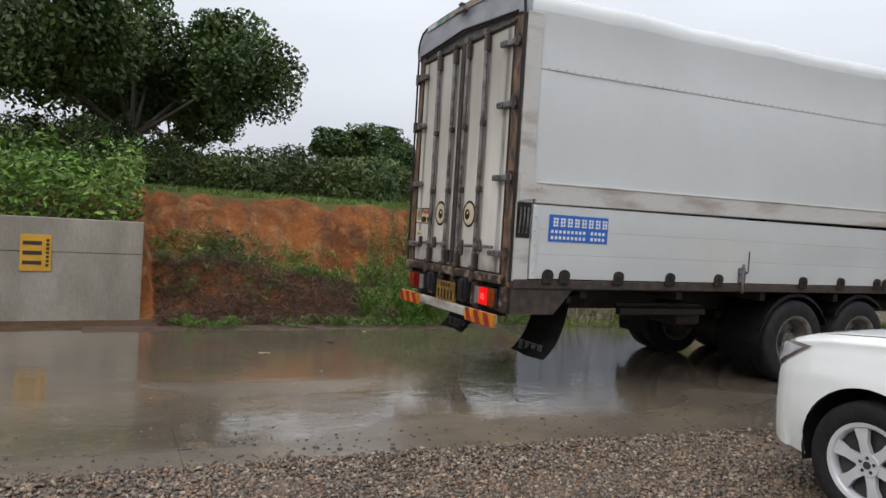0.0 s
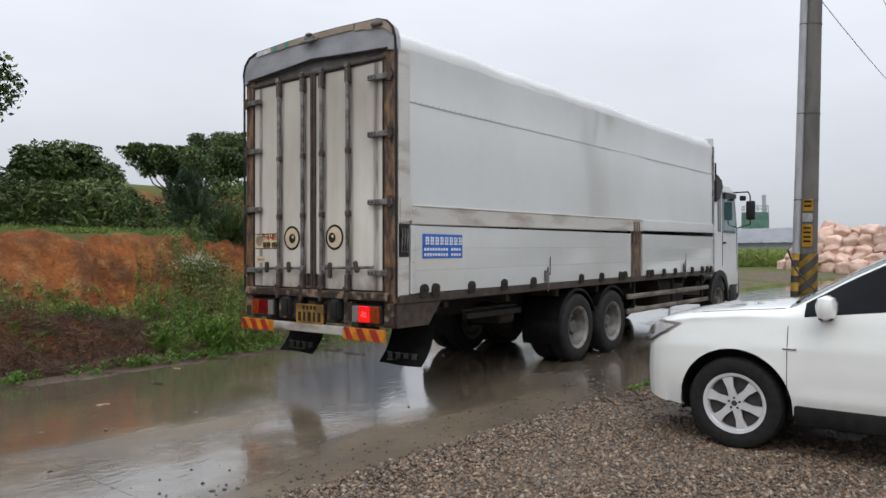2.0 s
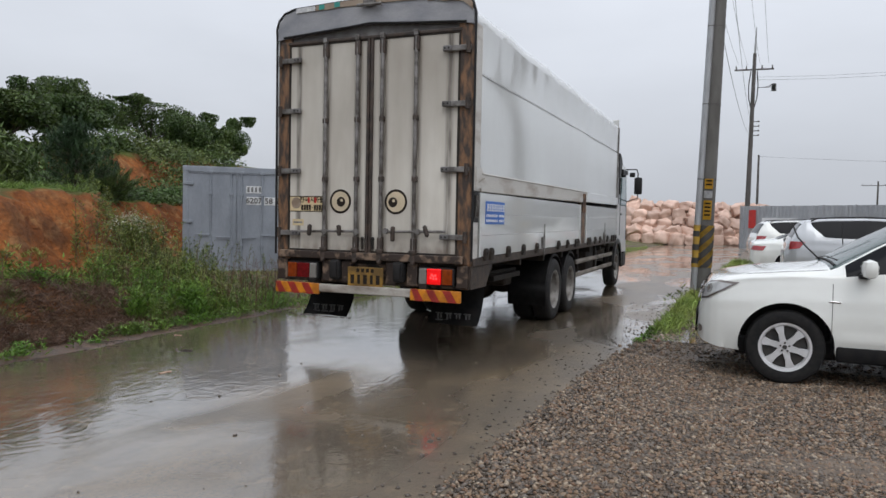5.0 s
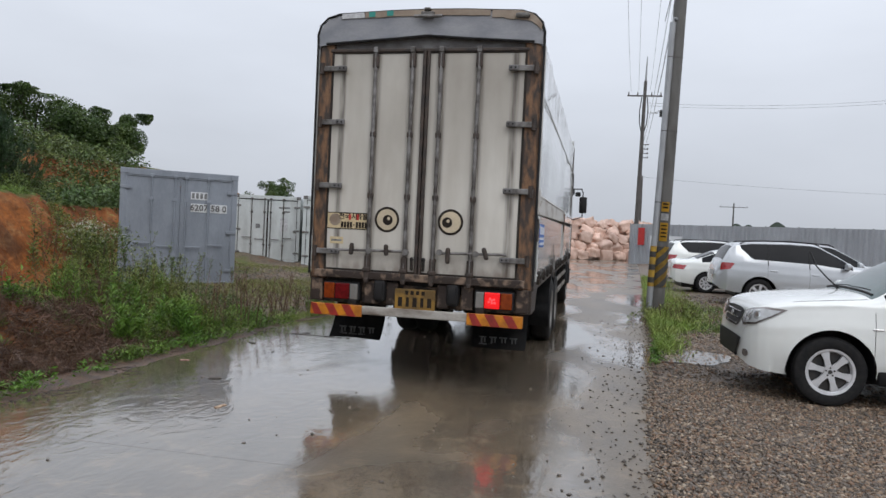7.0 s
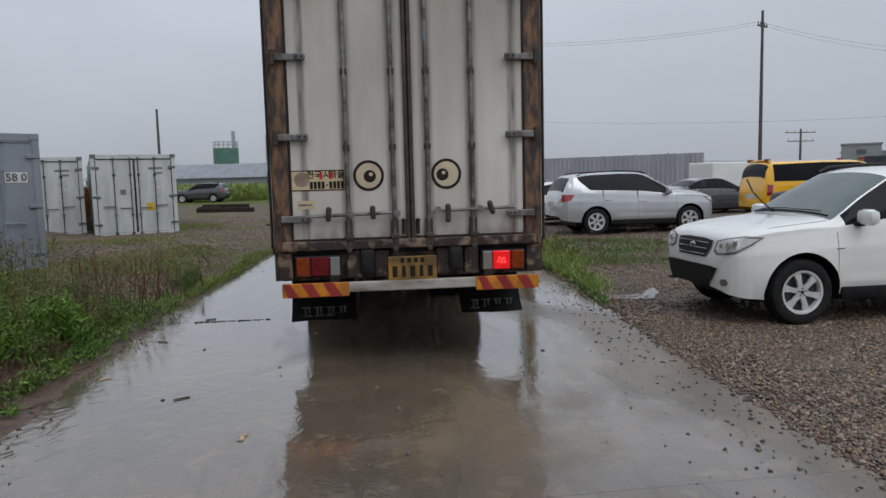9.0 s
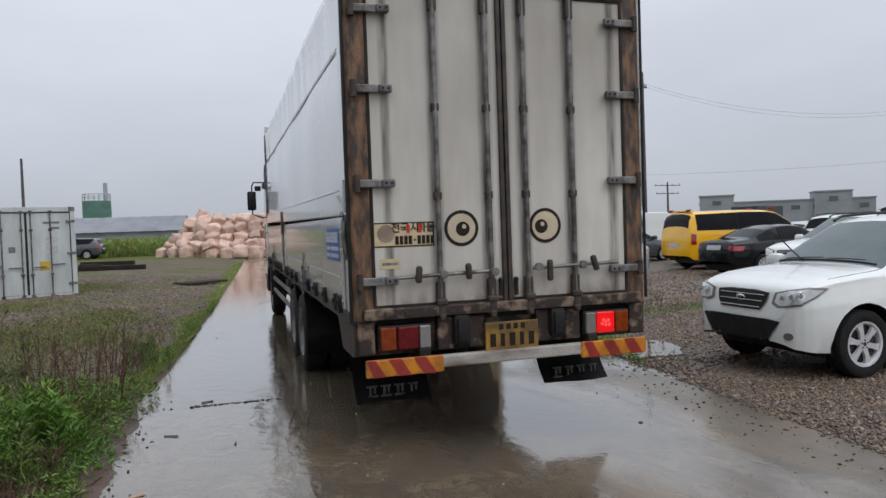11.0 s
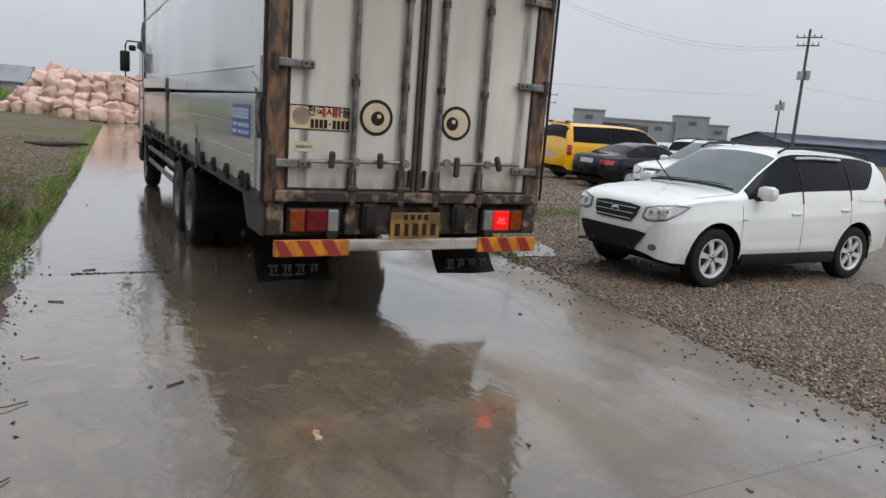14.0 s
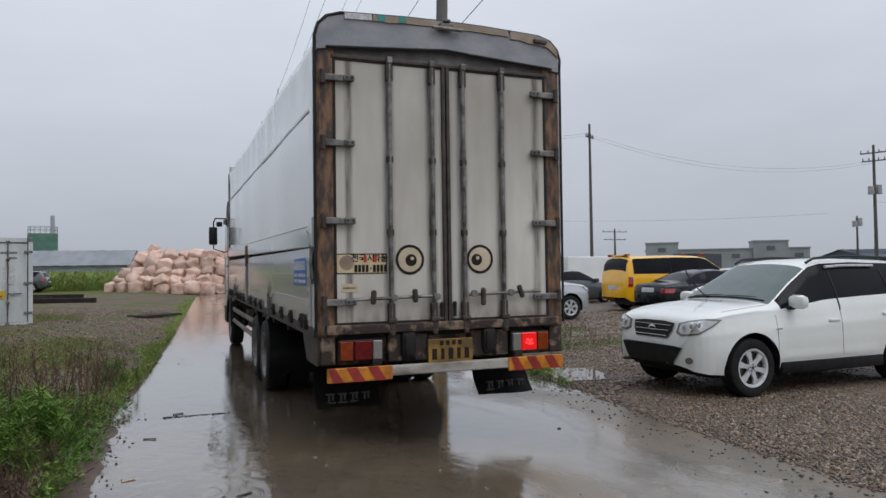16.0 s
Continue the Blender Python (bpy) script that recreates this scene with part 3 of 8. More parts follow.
m_dark = pbr("dark_brown_print", (0.022, 0.016, 0.012, 1), rough=0.55, spec=0.2)
m_blue = pbr("blue_sign", (0.012, 0.10, 0.42, 1), (0.02, 0.13, 0.46, 1), rough=0.4, scale=6)
m_white = pbr("white_print", (0.72, 0.73, 0.74, 1), (0.6, 0.61, 0.62, 1), rough=0.45, scale=30)
m_greyprint = pbr("worn_grey_print", (0.24, 0.24, 0.24, 1), (0.11, 0.11, 0.11, 1), rough=0.6, scale=40)
m_rivet = pbr("grey_rivet_strip", (0.36, 0.36, 0.35, 1), (0.24, 0.235, 0.225, 1), rough=0.4, scale=10, grain=0.2)
m_flapprint = pbr("dim_grey_print", (0.10, 0.10, 0.10, 1), (0.045, 0.045, 0.045, 1), rough=0.7, scale=30)
m_yellow = pbr("yellow_plate", (0.36, 0.195, 0.024, 1), (0.12, 0.07, 0.018, 1), rough=0.5, scale=6, grain=0.35)
m_orange = pbr("amber_reflector", (0.60, 0.22, 0.01, 1), (0.33, 0.11, 0.012, 1), rough=0.35, scale=9, grain=0.3)
m_redrefl = pbr("red_reflector", (0.34, 0.028, 0.02, 1), (0.19, 0.02, 0.015, 1), rough=0.35, scale=9, grain=0.3)
m_redprint = pbr("red_print", (0.5, 0.03, 0.025, 1), rough=0.4)
m_lampred = pbr("red_lamp_lens", (0.15, 0.006, 0.008, 1), (0.085, 0.005, 0.006, 1), rough=0.16, scale=20, spec=0.2)
m_lampamb = pbr("amber_lamp_lens", (0.24, 0.042, 0.006, 1), (0.15, 0.026, 0.005, 1), rough=0.16, scale=20, spec=0.2)
m_lampclear = pbr("milky_lamp_lens", (0.20, 0.19, 0.175, 1), rough=0.15, coat=0.6)
m_brake = glow("lit_brake_lamp", (1.0, 0.008, 0.010, 1), 0.17)
m_core = glow("lit_brake_bulb", (1.0, 0.05, 0.05, 1), 1.3)
m_cab = pbr("white_cab_paint", (0.70, 0.70, 0.69, 1), (0.62, 0.62, 0.61, 1), rough=0.2, coat=0.5, scale=2)
m_glassdark = pbr("dark_tinted_glass", (0.012, 0.014, 0.016, 1), (0.02, 0.022, 0.024, 1), rough=0.04, spec=0.8, scale=2)
m_glassteal = pbr("greenish_cab_glass", (0.055, 0.12, 0.125, 1), (0.04, 0.09, 0.095, 1), rough=0.04, spec=0.8, scale=1)
m_beige = pbr("flaking_beige_block", (0.21, 0.145, 0.10, 1), (0.026, 0.015, 0.010, 1), rough=0.6, scale=9, bump=0.45, bscale=45, lo=0.36, hi=0.50, grain=0.35)

m_guard = pbr("grimy_guard_paint", (0.22, 0.195, 0.165, 1), (0.10, 0.08, 0.062, 1), rough=0.55, scale=4, bump=0.2, lo=0.4, hi=0.62, stretch=(1, 0.5, 2), grain=0.3)
m_crossbeam = pbr("flaking_rusty_beam", (0.15, 0.10, 0.066, 1), (0.022, 0.016, 0.013, 1), rough=0.6, scale=9, bump=0.4, bscale=50, lo=0.40, hi=0.54, grain=0.35)
truck = thing("box_truck", "white wing-body box truck with rust-stained rear doors, brake lamp lit", "truck", pose(0.02, 0, 0, 0, 0, -0.65))
HW = 1.225          # half the width of the cargo body
LEN = 10.0          # length of the cargo body
SLOPE = 0.010       # the cargo body rises a little to the front


def tz(y, z):
    return z + SLOPE * y


def lerp_row(row, v):
    for (a, p), (b, q) in zip(row, row[1:]):
        if v <= b:
            return p + (q - p) * max(0.0, (v - a) / (b - a))
    return row[-1][1]


def roof_profile(n=7):
    """The right half of the roof, from the eaves to the middle: (x, z)."""
    out = [(HW, 3.62)]
    for k in range(n + 1):
        a = radians(90 * k / n)
        out.append((HW - 0.30 + 0.30 * math.cos(a), 3.62 + 0.24 * math.sin(a)))
    out += [(0.45, 3.905), (0.0, 3.925)]
    return out


def cargo_shell():
    """Side walls above the rail and the rounded roof, one skin with thickness."""
    bm = bmesh.new()
    half = [(HW, 2.03), (HW, 2.5), (HW, 3.08), (HW - 0.004, 3.1), (HW - 0.004, 3.5)] + roof_profile()
    sec = half + [(-x, z) for x, z in half[-2::-1]]
    steps = 100
    rings = []
    for j in range(steps + 1):
        y = 0.06 + (LEN - 0.06) * j / steps
        ring = []
        for x, z in sec:
            wob = 0.012 * noise.noise((y * 0.9, z * 1.1, x * 2)) * (1.6 if z > 3.6 else 0.8)
            if z > 3.3:
                wob += 0.009 * noise.noise((y * 2.6, z * 2.0, 7.0)) + 0.004 * noise.noise((y * 7.0, z * 3.0, 2.0))
            ring.append(bm.verts.new((x + (wob if x > 0 else -wob), y, tz(y, z) + (wob if z > 3.6 else 0))))
        rings.append(ring)
    for a, b in zip(rings, rings[1:]):
        for i in range(len(sec) - 1):
            bm.faces.new((a[i], a[i + 1], b[i + 1], b[i]))
    bm.faces.new(rings[-1])
    return part("cargo_shell", bm, m_alu, truck, "white sheet-metal wing sides and rounded roof", smooth=True)


cargo_shell()

bm = bmesh.new()                                   # floor, inner bulkheads
box(bm, 0, LEN / 2, tz(5, 1.07), 2 * HW - 0.06, LEN - 0.1, 0.10)
for v in bm.verts:
    v.co.z += SLOPE * (v.co.y - 5)
part("cargo_floor", bm, m_chassis, truck)
bm = bmesh.new()
box(bm, 0, LEN + 0.02, tz(LEN, 2.5), 2 * HW, 0.06, 2.75, 0.02)
part("front_bulkhead", bm, m_alu, truck)

for sx in (1, -1):
    # rivet row, hinge line of the wing
    bm = bmesh.new()
    box(bm, sx * (HW + 0.0015), LEN / 2 + 0.05, 3.09, 0.006, LEN - 0.15, 0.006)
    for k in range(100):
        y = 0.18 + k * 0.098
        box(bm, sx * (HW + 0.006), y, 3.105, 0.010, 0.013, 0.013, 0.003)
    for v in bm.verts:
        v.co.z += SLOPE * v.co.y
    part("rivet_strip", bm, m_rivet, truck, "seam with a row of rivets")
    # stained rail under the wing
    bm = bmesh.new()
    box(bm, sx * (HW + 0.004), 0.2 + 2.98, 1.94, 0.05, 5.96, 0.20, 0.012)
    box(bm, sx * (HW + 0.012), 0.2 + 2.98, 2.035, 0.05, 5.96, 0.02, 0.006)
    for v in bm.verts:
        v.co.z += SLOPE * v.co.y
    part("wing_rail", bm, m_band if sx > 0 else m_alu, truck, "cream rail streaked with rust" if sx > 0 else "")
    bm = bmesh.new()
    box(bm, sx * (HW + 0.001), 6.1 + 1.95, 1.95, 0.04, 3.86, 0.19, 0.01)
    for v in bm.verts:
        v.co.z += SLOPE * v.co.y
    part("wing_rail", bm, m_alu, truck)
    # drop gates
    for y0, y1 in ((0.19, 5.66), (6.15, 9.93)):
        bm = bmesh.new()
        for k in range(3):
            box(bm, sx * (HW - 0.005), (y0 + y1) / 2, 1.255 + 0.232 * k, 0.045, y1 - y0, 0.2312, 0.003)
        for y in (y0 + 0.035, y1 - 0.035):
            box(bm, sx * (HW + 0.012), y, 1.48, 0.03, 0.07, 0.69, 0.006)
            for j in range(5):
                box(bm, sx * (HW + 0.03), y, 1.20 + 0.13 * j, 0.014, 0.02, 0.02, 0.005)
        for v in bm.verts:
            v.co.z += SLOPE * v.co.y * 0.4
        part("drop_gate", bm, m_alu, truck, "white ribbed aluminium drop gate")
    # gate hinges along the sill
    for y in (0.39, 0.58, 1.23, 1.90, 2.58, 3.91, 4.57, 5.25, 5.42, 6.37, 6.54, 7.11, 7.67, 8.6, 9.2, 9.5, 9.75):
        bm = bmesh.new()
        vs = rod(bm, (sx * (HW + 0.005), y, tz(y * 0.4, 1.175)), (sx * (HW + 0.05), y, tz(y * 0.4, 1.175)), 0.056, 14)
        box(bm, sx * (HW + 0.025), y, tz(y * 0.4, 1.135), 0.045, 0.112, 0.08, 0.008)
        rod(bm, (sx * (HW + 0.05), y, tz(y * 0.4, 1.175)), (sx * (HW + 0.062), y, tz(y * 0.4, 1.175)), 0.02, 8)
        part("gate_hinge", bm, m_chassis, truck)
    for y, zz in ((2.92, 1.24), (8.15, 1.26)):
        bm = bmesh.new()
        box(bm, sx * (HW + 0.03), y, zz, 0.035, 0.09, 0.16, 0.01)
        rod(bm, (sx * (HW + 0.05), y, zz - 0.2), (sx * (HW + 0.05), y, zz + 0.12), 0.013, 8)
        rod(bm, (sx * (HW + 0.045), y - 0.07, zz + 0.03), (sx * (HW + 0.045), y + 0.07, zz + 0.03), 0.011, 8)
        rod(bm, (sx * (HW + 0.028), y + 0.1, zz + 0.04), (sx * (HW + 0.028), y + 0.1, zz + 0.26), 0.006, 6)
        part("gate_latch", bm, m_steel, truck, "worn steel gate latch")
    # post between the gates
    bm = bmesh.new()
    box(bm, sx * (HW - 0.02), 5.905, 1.55, 0.06, 0.42, 0.94, 0.01)
    for j in range(4):
        rod(bm, (sx * (HW + 0.025), 5.78 + 0.07 * j, 1.72), (sx * (HW + 0.025), 5.78 + 0.07 * j, 2.06), 0.018, 8)
    part("side_post", bm, m_rust, truck, "rusty post with black hinge fingers")
    bm = bmesh.new()
    box(bm, sx * (HW - 0.004), LEN - 0.01, 2.45, 0.05, 0.09, 2.68, 0.015)
    part("front_corner_post", bm, m_steel, truck)
    # sill
    bm = bmesh.new()
    box(bm, sx * (HW - 0.03), LEN / 2, 1.085, 0.09, LEN - 0.06, 0.09, 0.01)
    for v in bm.verts:
        v.co.z += SLOPE * v.co.y * 0.5
    part("sill", bm, m_darkrust, truck, "rust-streaked steel sill")
    # rear corner
    bm = bmesh.new()
    box(bm, sx * (HW - 0.10), 0.09, 2.34, 0.19, 0.2, 2.6, 0.03)
    part("corner_post", bm, m_rust, truck, "rust-streaked corner post")
    bm = bmesh.new()
    box(bm, sx * (HW + 0.006), 0.10, 2.72, 0.02, 0.17, 1.75, 0.006)
    prism(bm, [(0.03, 1.86), (0.30, 1.90), (0.30, 2.03), (0.17, 2.1), (0.03, 2.1)], 0.03, lambda u, v, w: (sx * (HW + 0.002 + w), u, v))
    for j in range(5):
        box(bm, sx * (HW + 0.035), 0.06 + 0.05 * j, 1.93 + 0.015 * j, 0.01, 0.016, 0.016)
    part("corner_plate", bm, m_band if sx > 0 else m_alu, truck, "cream corner plate with rust marks" if sx > 0 else "")
    bm = bmesh.new()
    box(bm, sx * (HW - 0.02), 0.10, 1.48, 0.05, 0.17, 0.74, 0.01)
    part("corner_bracket", bm, m_band, truck)
    bm = bmesh.new()
    box(bm, sx * (HW + 0.006), 0.10, 1.68, 0.012, 0.15, 0.33, 0.004)
    part("hook_plate", bm, m_black, truck)
    for j in range(3):
        bm = bmesh.new()
        bent(bm, [(sx * (HW + 0.02), 0.05 + 0.04 * j, 1.56), (sx * (HW + 0.03), 0.055 + 0.04 * j, 1.72), (sx * (HW + 0.02), 0.06 + 0.04 * j, 1.80)], 0.009, 6)
        part("hook", bm, m_steel, truck)
    bm = bmesh.new()                               # lower rear side skirt, cut at a slant
    prism(bm, [(0.02, 0.80), (0.50, 0.80), (0.72, 1.05), (0.02, 1.05)], -0.04, lambda u, v, w: (sx * (HW - 0.002 + w), u, v))
    part("rear_skirt", bm, m_darkrust, truck, "scraped dark skirt below the corner")
    # side guard
    for z in (0.82, 0.58):
        for y0, y1 in ((5.72, 7.96), (8.02, 9.86)):
            bm = bmesh.new()
            box(bm, sx * (HW - 0.07), (y0 + y1) / 2, z, 0.035, y1 - y0, 0.085, 0.012)
            box(bm, sx * (HW - 0.052), (y0 + y1) / 2, z, 0.02, y1 - y0, 0.02, 0.004)
            part("guard_rail", bm, m_guard, truck, "bent grimy side guard rail")
    for y in (6.1, 7.9, 9.6):
        bm = bmesh.new()
        box(bm, sx * (HW - 0.12), y, 0.84, 0.05, 0.05, 0.56, 0.006)
        part("guard_bracket", bm, m_chassis, truck)

# rear frame: header, sill beam
bm = bmesh.new()
prism(bm, [(-HW, 3.56), (-HW + 0.06, 3.60), (-0.3, 3.655), (0.0, 3.68), (0.3, 3.655), (HW - 0.06, 3.60), (HW, 3.56), (HW, 3.70), (HW - 0.03, 3.80), (HW - 0.11, 3.88), (HW - 0.24, 3.92),
           (0.4, 3.945), (0, 3.95), (-0.4, 3.945), (-HW + 0.24, 3.92), (-HW + 0.11, 3.88), (-HW + 0.03, 3.80), (-HW, 3.70)], 0.10, lambda u, v, w: (u, -0.03 + w, v))
bmesh.ops.bevel(bm, geom=[e for e in bm.edges], offset=0.012, segments=2, affect="EDGES")
part("rear_hood", bm, m_vinyl, truck, "grey vinyl-covered curved header", smooth=True)
HEADER = [(-1.225, 3.70), (-1.195, 3.80), (-1.115, 3.88), (-0.985, 3.92), (-0.4, 3.945), (0, 3.95), (0.4, 3.945), (0.985, 3.92), (1.115, 3.88), (1.195, 3.80), (1.225, 3.70)]


def header_strip(x0, x1, high, out, ragged=0.0):
    """A strip taped along the upper edge of the header."""
    bm = bmesh.new()
    n = max(4, int((x1 - x0) / 0.05))
    top = [(x0 + (x1 - x0) * k / n, lerp_row(HEADER, x0 + (x1 - x0) * k / n) + 0.004) for k in range(n + 1)]
    low = [(x, z - high - ragged * noise.noise((x * 9, 1.5, 0))) for x, z in top]
    prism(bm, top + low[::-1], 0.012, lambda u, v, w: (u, out + w, v))
    return bm


part("torn_tape", header_strip(-0.70, 0.66, 0.062, -0.042, 0.006), m_tape, truck, "torn brown tape along the header")
part("torn_tape", header_strip(0.68, 1.20, 0.085, -0.044, 0.03), m_tape, truck, "torn brown tape round the header corner")
bm = bmesh.new()
box(bm, 1.0, -0.055, 3.87, 0.15, 0.05, 0.055, 0.024)
part("side_marker", bm, m_hub, truck, "small grimy marker lamp", smooth=True)
bm = header_strip(-0.96, -0.71, 0.055, -0.043)
part("light_patch", bm, m_scuff, truck)
for x in (-0.62, -0.42):
    bm = header_strip(x - 0.035, x + 0.035, 0.055, -0.046)
    part("tape_patch", bm, m_teal, truck)
bm = bmesh.new()
box(bm, 0.0, -0.06, 3.90, 0.14, 0.06, 0.05, 0.012)
rod(bm, (-0.14, -0.08, 3.875), (0.16, -0.08, 3.87), 0.018, 8)
box(bm, 0.0, -0.075, 3.945, 0.07, 0.05, 0.03, 0.01)
part("header_catch", bm, m_steel, truck)

bm = bmesh.new()
box(bm, 0, 0.045, 3.60, 2.3, 0.06, 0.20, 0.01)
part("door_header", bm, m_frame, truck)
bm = bmesh.new()
box(bm, 0, 0.004, 3.535, 2.16, 0.06, 0.035, 0.008)
part("door_lintel", bm, m_darkrust, truck)
bm = bmesh.new()                                   # dark edge of the vinyl, and the rubber round the whole rear
bent(bm, [(-1.13, -0.036, 3.605), (-0.7, -0.036, 3.632), (-0.3, -0.036, 3.658), (0.0, -0.036, 3.682), (0.3, -0.036, 3.658), (0.7, -0.036, 3.632), (1.13, -0.036, 3.605)], 0.013, 6)
part("hood_seam", bm, m_black, truck)
bm = bmesh.new()
bent(bm, [(-1.232, -0.012, 1.1), (-1.232, -0.016, 2.4), (-1.232, -0.02, 3.6)] + [(x * 1.006, -0.03, z + 0.004) for x, z in HEADER] + [(1.232, -0.02, 3.6), (1.232, -0.016, 2.4), (1.232, -0.012, 1.1)], 0.013, 6)
part("edge_rubber", bm, m_black, truck, "black rubber edging")
bm = bmesh.new()
box(bm, 0, 0.0, 1.115, 2.3, 0.14, 0.075, 0.012)
box(bm, 0, -0.045, 1.085, 2.3, 0.05, 0.03, 0.008)
part("threshold", bm, m_beige, truck, "rust-eaten threshold beam")

# rear doors
for sx in (-1, 1):
    door = new("rear_door")
    door.parent = truck
    door["label"] = "dirty white cargo door with lock rods"
    bm = bmesh.new()
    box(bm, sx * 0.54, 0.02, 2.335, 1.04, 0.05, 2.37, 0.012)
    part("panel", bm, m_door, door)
    bm = bmesh.new()
    box(bm, sx * 0.022, -0.012, 2.335, 0.036, 0.03, 2.38, 0.008)
    part("gasket", bm, m_darkrust, door)
    bm = bmesh.new()
    for (x, z, w, h) in ((0.54, 3.515, 1.05, 0.025), (0.54, 1.158, 1.05, 0.025), (1.055, 2.335, 0.025, 2.36)):
        box(bm, sx * x, -0.002, z, w, 0.03, h, 0.006)
    part("edge_seal", bm, m_chassis, door)
    for rx in ((-0.555, -0.145) if sx < 0 else (0.165, 0.57)):
        rodp = new("lock_rod")
        rodp.parent = door
        bm = bmesh.new()
        rod(bm, (rx, -0.045, 1.13), (rx, -0.045, 3.56), 0.0205, 12)
        box(bm, rx, -0.05, 3.53, 0.05, 0.05, 0.06, 0.008)
        bmesh.ops.recalc_face_normals(bm, faces=bm.faces)
        me = bpy.data.meshes.new("lock_rod")
        bm.to_mesh(me)
        bm.free()
        me.materials.append(m_steel)
        bpy.data.objects.remove(rodp)
        rodp = new("lock_rod", me)
        rodp.parent = door
        bm = bmesh.new()
        box(bm, rx, -0.05, 1.115, 0.06, 0.05, 0.12, 0.01)
        box(bm, rx, -0.055, 1.175, 0.085, 0.06, 0.05, 0.014)
        box(bm, rx, -0.06, 1.06, 0.045, 0.05, 0.05, 0.012)
        part("rod_socket", bm, m_darkrust, door, "rust-eaten rod socket")
        for z, tall in ((3.42, 0.16), (2.63, 0.065), (1.97, 0.065), (1.26, 0.14)):
            bm = bmesh.new()
            box(bm, rx, -0.037, z, 0.066 if tall > 0.1 else 0.06, 0.054, tall, 0.014)
            part("rod_guide", bm, m_darkrust, door)
    for z in (3.335, 2.757, 2.068, 1.352):
        bm = bmesh.new()
        box(bm, sx * 1.04, -0.035, z, 0.30, 0.03, 0.06, 0.008)
        hinge = part("hinge", bm, m_steel, door, "weathered steel strap hinge")
        bm = bmesh.new()
        box(bm, sx * 0.93, -0.05, z, 0.10, 0.045, 0.058, 0.012)
        part("hinge_plate", bm, m_frame, door)
        bm = bmesh.new()
        rod(bm, (sx * 1.165, -0.045, z - 0.06), (sx * 1.165, -0.045, z + 0.06), 0.024, 10)
        part("hinge_pin", bm, m_darkrust, door)
        for dx in (-0.022, 0.022):
            bm = bmesh.new()
            rod(bm, (sx * 0.93 + dx, -0.068, z), (sx * 0.93 + dx, -0.076, z), 0.011, 6)
            part("bolt", bm, m_black, door)
    bm = bmesh.new()                               # handles
    x0, x1, zz = (-0.92, -0.17, 1.38) if sx < 0 else (0.2, 0.95, 1.40)
    bent(bm, [(x0, -0.055, zz - 0.01), ((x0 + x1) / 2, -0.058, zz), (x1, -0.055, zz + 0.008)], 0.015, 8)
    part("handle_bar", bm, m_steel, door, "dull steel bar across the door")
    for x, dz, tall, tilt in (((-0.73, 0.01, 0.13, 4), (-0.34, 0.015, 0.125, -3)) if sx < 0 else ((0.335, -0.03, 0.17, 0), (0.73, 0.01, 0.13, -18))):
        bm = bmesh.new()
        box(bm, x, -0.075, zz + dz, 0.05, 0.045, tall, 0.02, Matrix.Rotation(radians(tilt), 3, "Y"))
        part("lever", bm, m_darkrust, door, "dark rusty lever")
    for x in ((-0.565, -0.155) if sx < 0 else (0.215, 0.60)):
        bm = bmesh.new()
        rod(bm, (x + 0.03, -0.05, zz), (x + 0.03, -0.085, zz), 0.032, 14)
        part("lock", bm, m_steel, door, "round steel lock")
    bm = bmesh.new()                               # chain eyes by the seam
    rod(bm, (sx * 0.065, -0.03, 1.19), (sx * 0.065, -0.03, 1.30), 0.016, 8)
    bmesh.ops.create_uvsphere(bm, u_segments=8, v_segments=6, radius=0.022, matrix=Matrix.Translation((sx * 0.065, -0.03, 1.31)))
    part("seam_eye", bm, m_chassis, door)
    # round eye decal
    ex = -0.365 if sx < 0 else 0.335
    disc = lambda bm, x, z, r, y, seg=36: rod(bm, (x, y, z), (x, y - 0.0015, z), r, seg)
    for nm, dx, dz, r, y, mt in (("eye_ring", 0, 0, 0.138, -0.0065, m_dark), ("eye_iris", 0, 0, 0.112, -0.0085, m_cream), ("eye_pupil", 0.01 if sx < 0 else -0.035, -0.005, 0.055, -0.0105, m_dark), ("eye_glint", 0.02 if sx < 0 else -0.025, 0.012, 0.017, -0.0125, m_cream)):
        bm = bmesh.new()
        disc(bm, ex + dx, 1.722 + dz, r, y)
        part(nm, bm, mt, door)

# stickers on the left door
m_stickerpaper = pbr("yellowed_sticker", (0.62, 0.50, 0.29, 1), (0.50, 0.40, 0.24, 1), rough=0.45, scale=14)
bm = bmesh.new()
box(bm, -0.82, -0.007, 1.69, 0.455, 0.002, 0.165)
part("sticker", bm, m_stickerpaper, truck, "faded haulage sticker")
for x, z, w, h in ((-0.82, 1.776, 0.47, 0.009), (-0.82, 1.604, 0.47, 0.009), (-1.051, 1.69, 0.009, 0.165), (-0.589, 1.69, 0.009, 0.165)):
    bm = bmesh.new()
    box(bm, x, -0.0075, z, w, 0.003, h)
    part("sticker_border", bm, m_dark, truck)
bm = bmesh.new()
rod(bm, (-0.955, -0.008, 1.70), (-0.955, -0.0105, 1.70), 0.066, 24)
part("sticker_emblem", bm, m_tape, truck)
sticker_pose = lambda x, z: Matrix.Translation((x, -0.0095, z)) @ Matrix.Rotation(radians(90), 4, "X")
for text, x in (("전국", -0.845), ("시", -0.735), ("화물", -0.645)):
    writing("sticker_word", text, 0.076, sticker_pose(x, 1.735), m_dark, truck, 0.0015)
for x in (-0.785, -0.695):
    bm = bmesh.new()
    box(bm, x, -0.0095, 1.732, 0.026, 0.003, 0.062)
    part("sticker_mark", bm, m_redprint, truck)
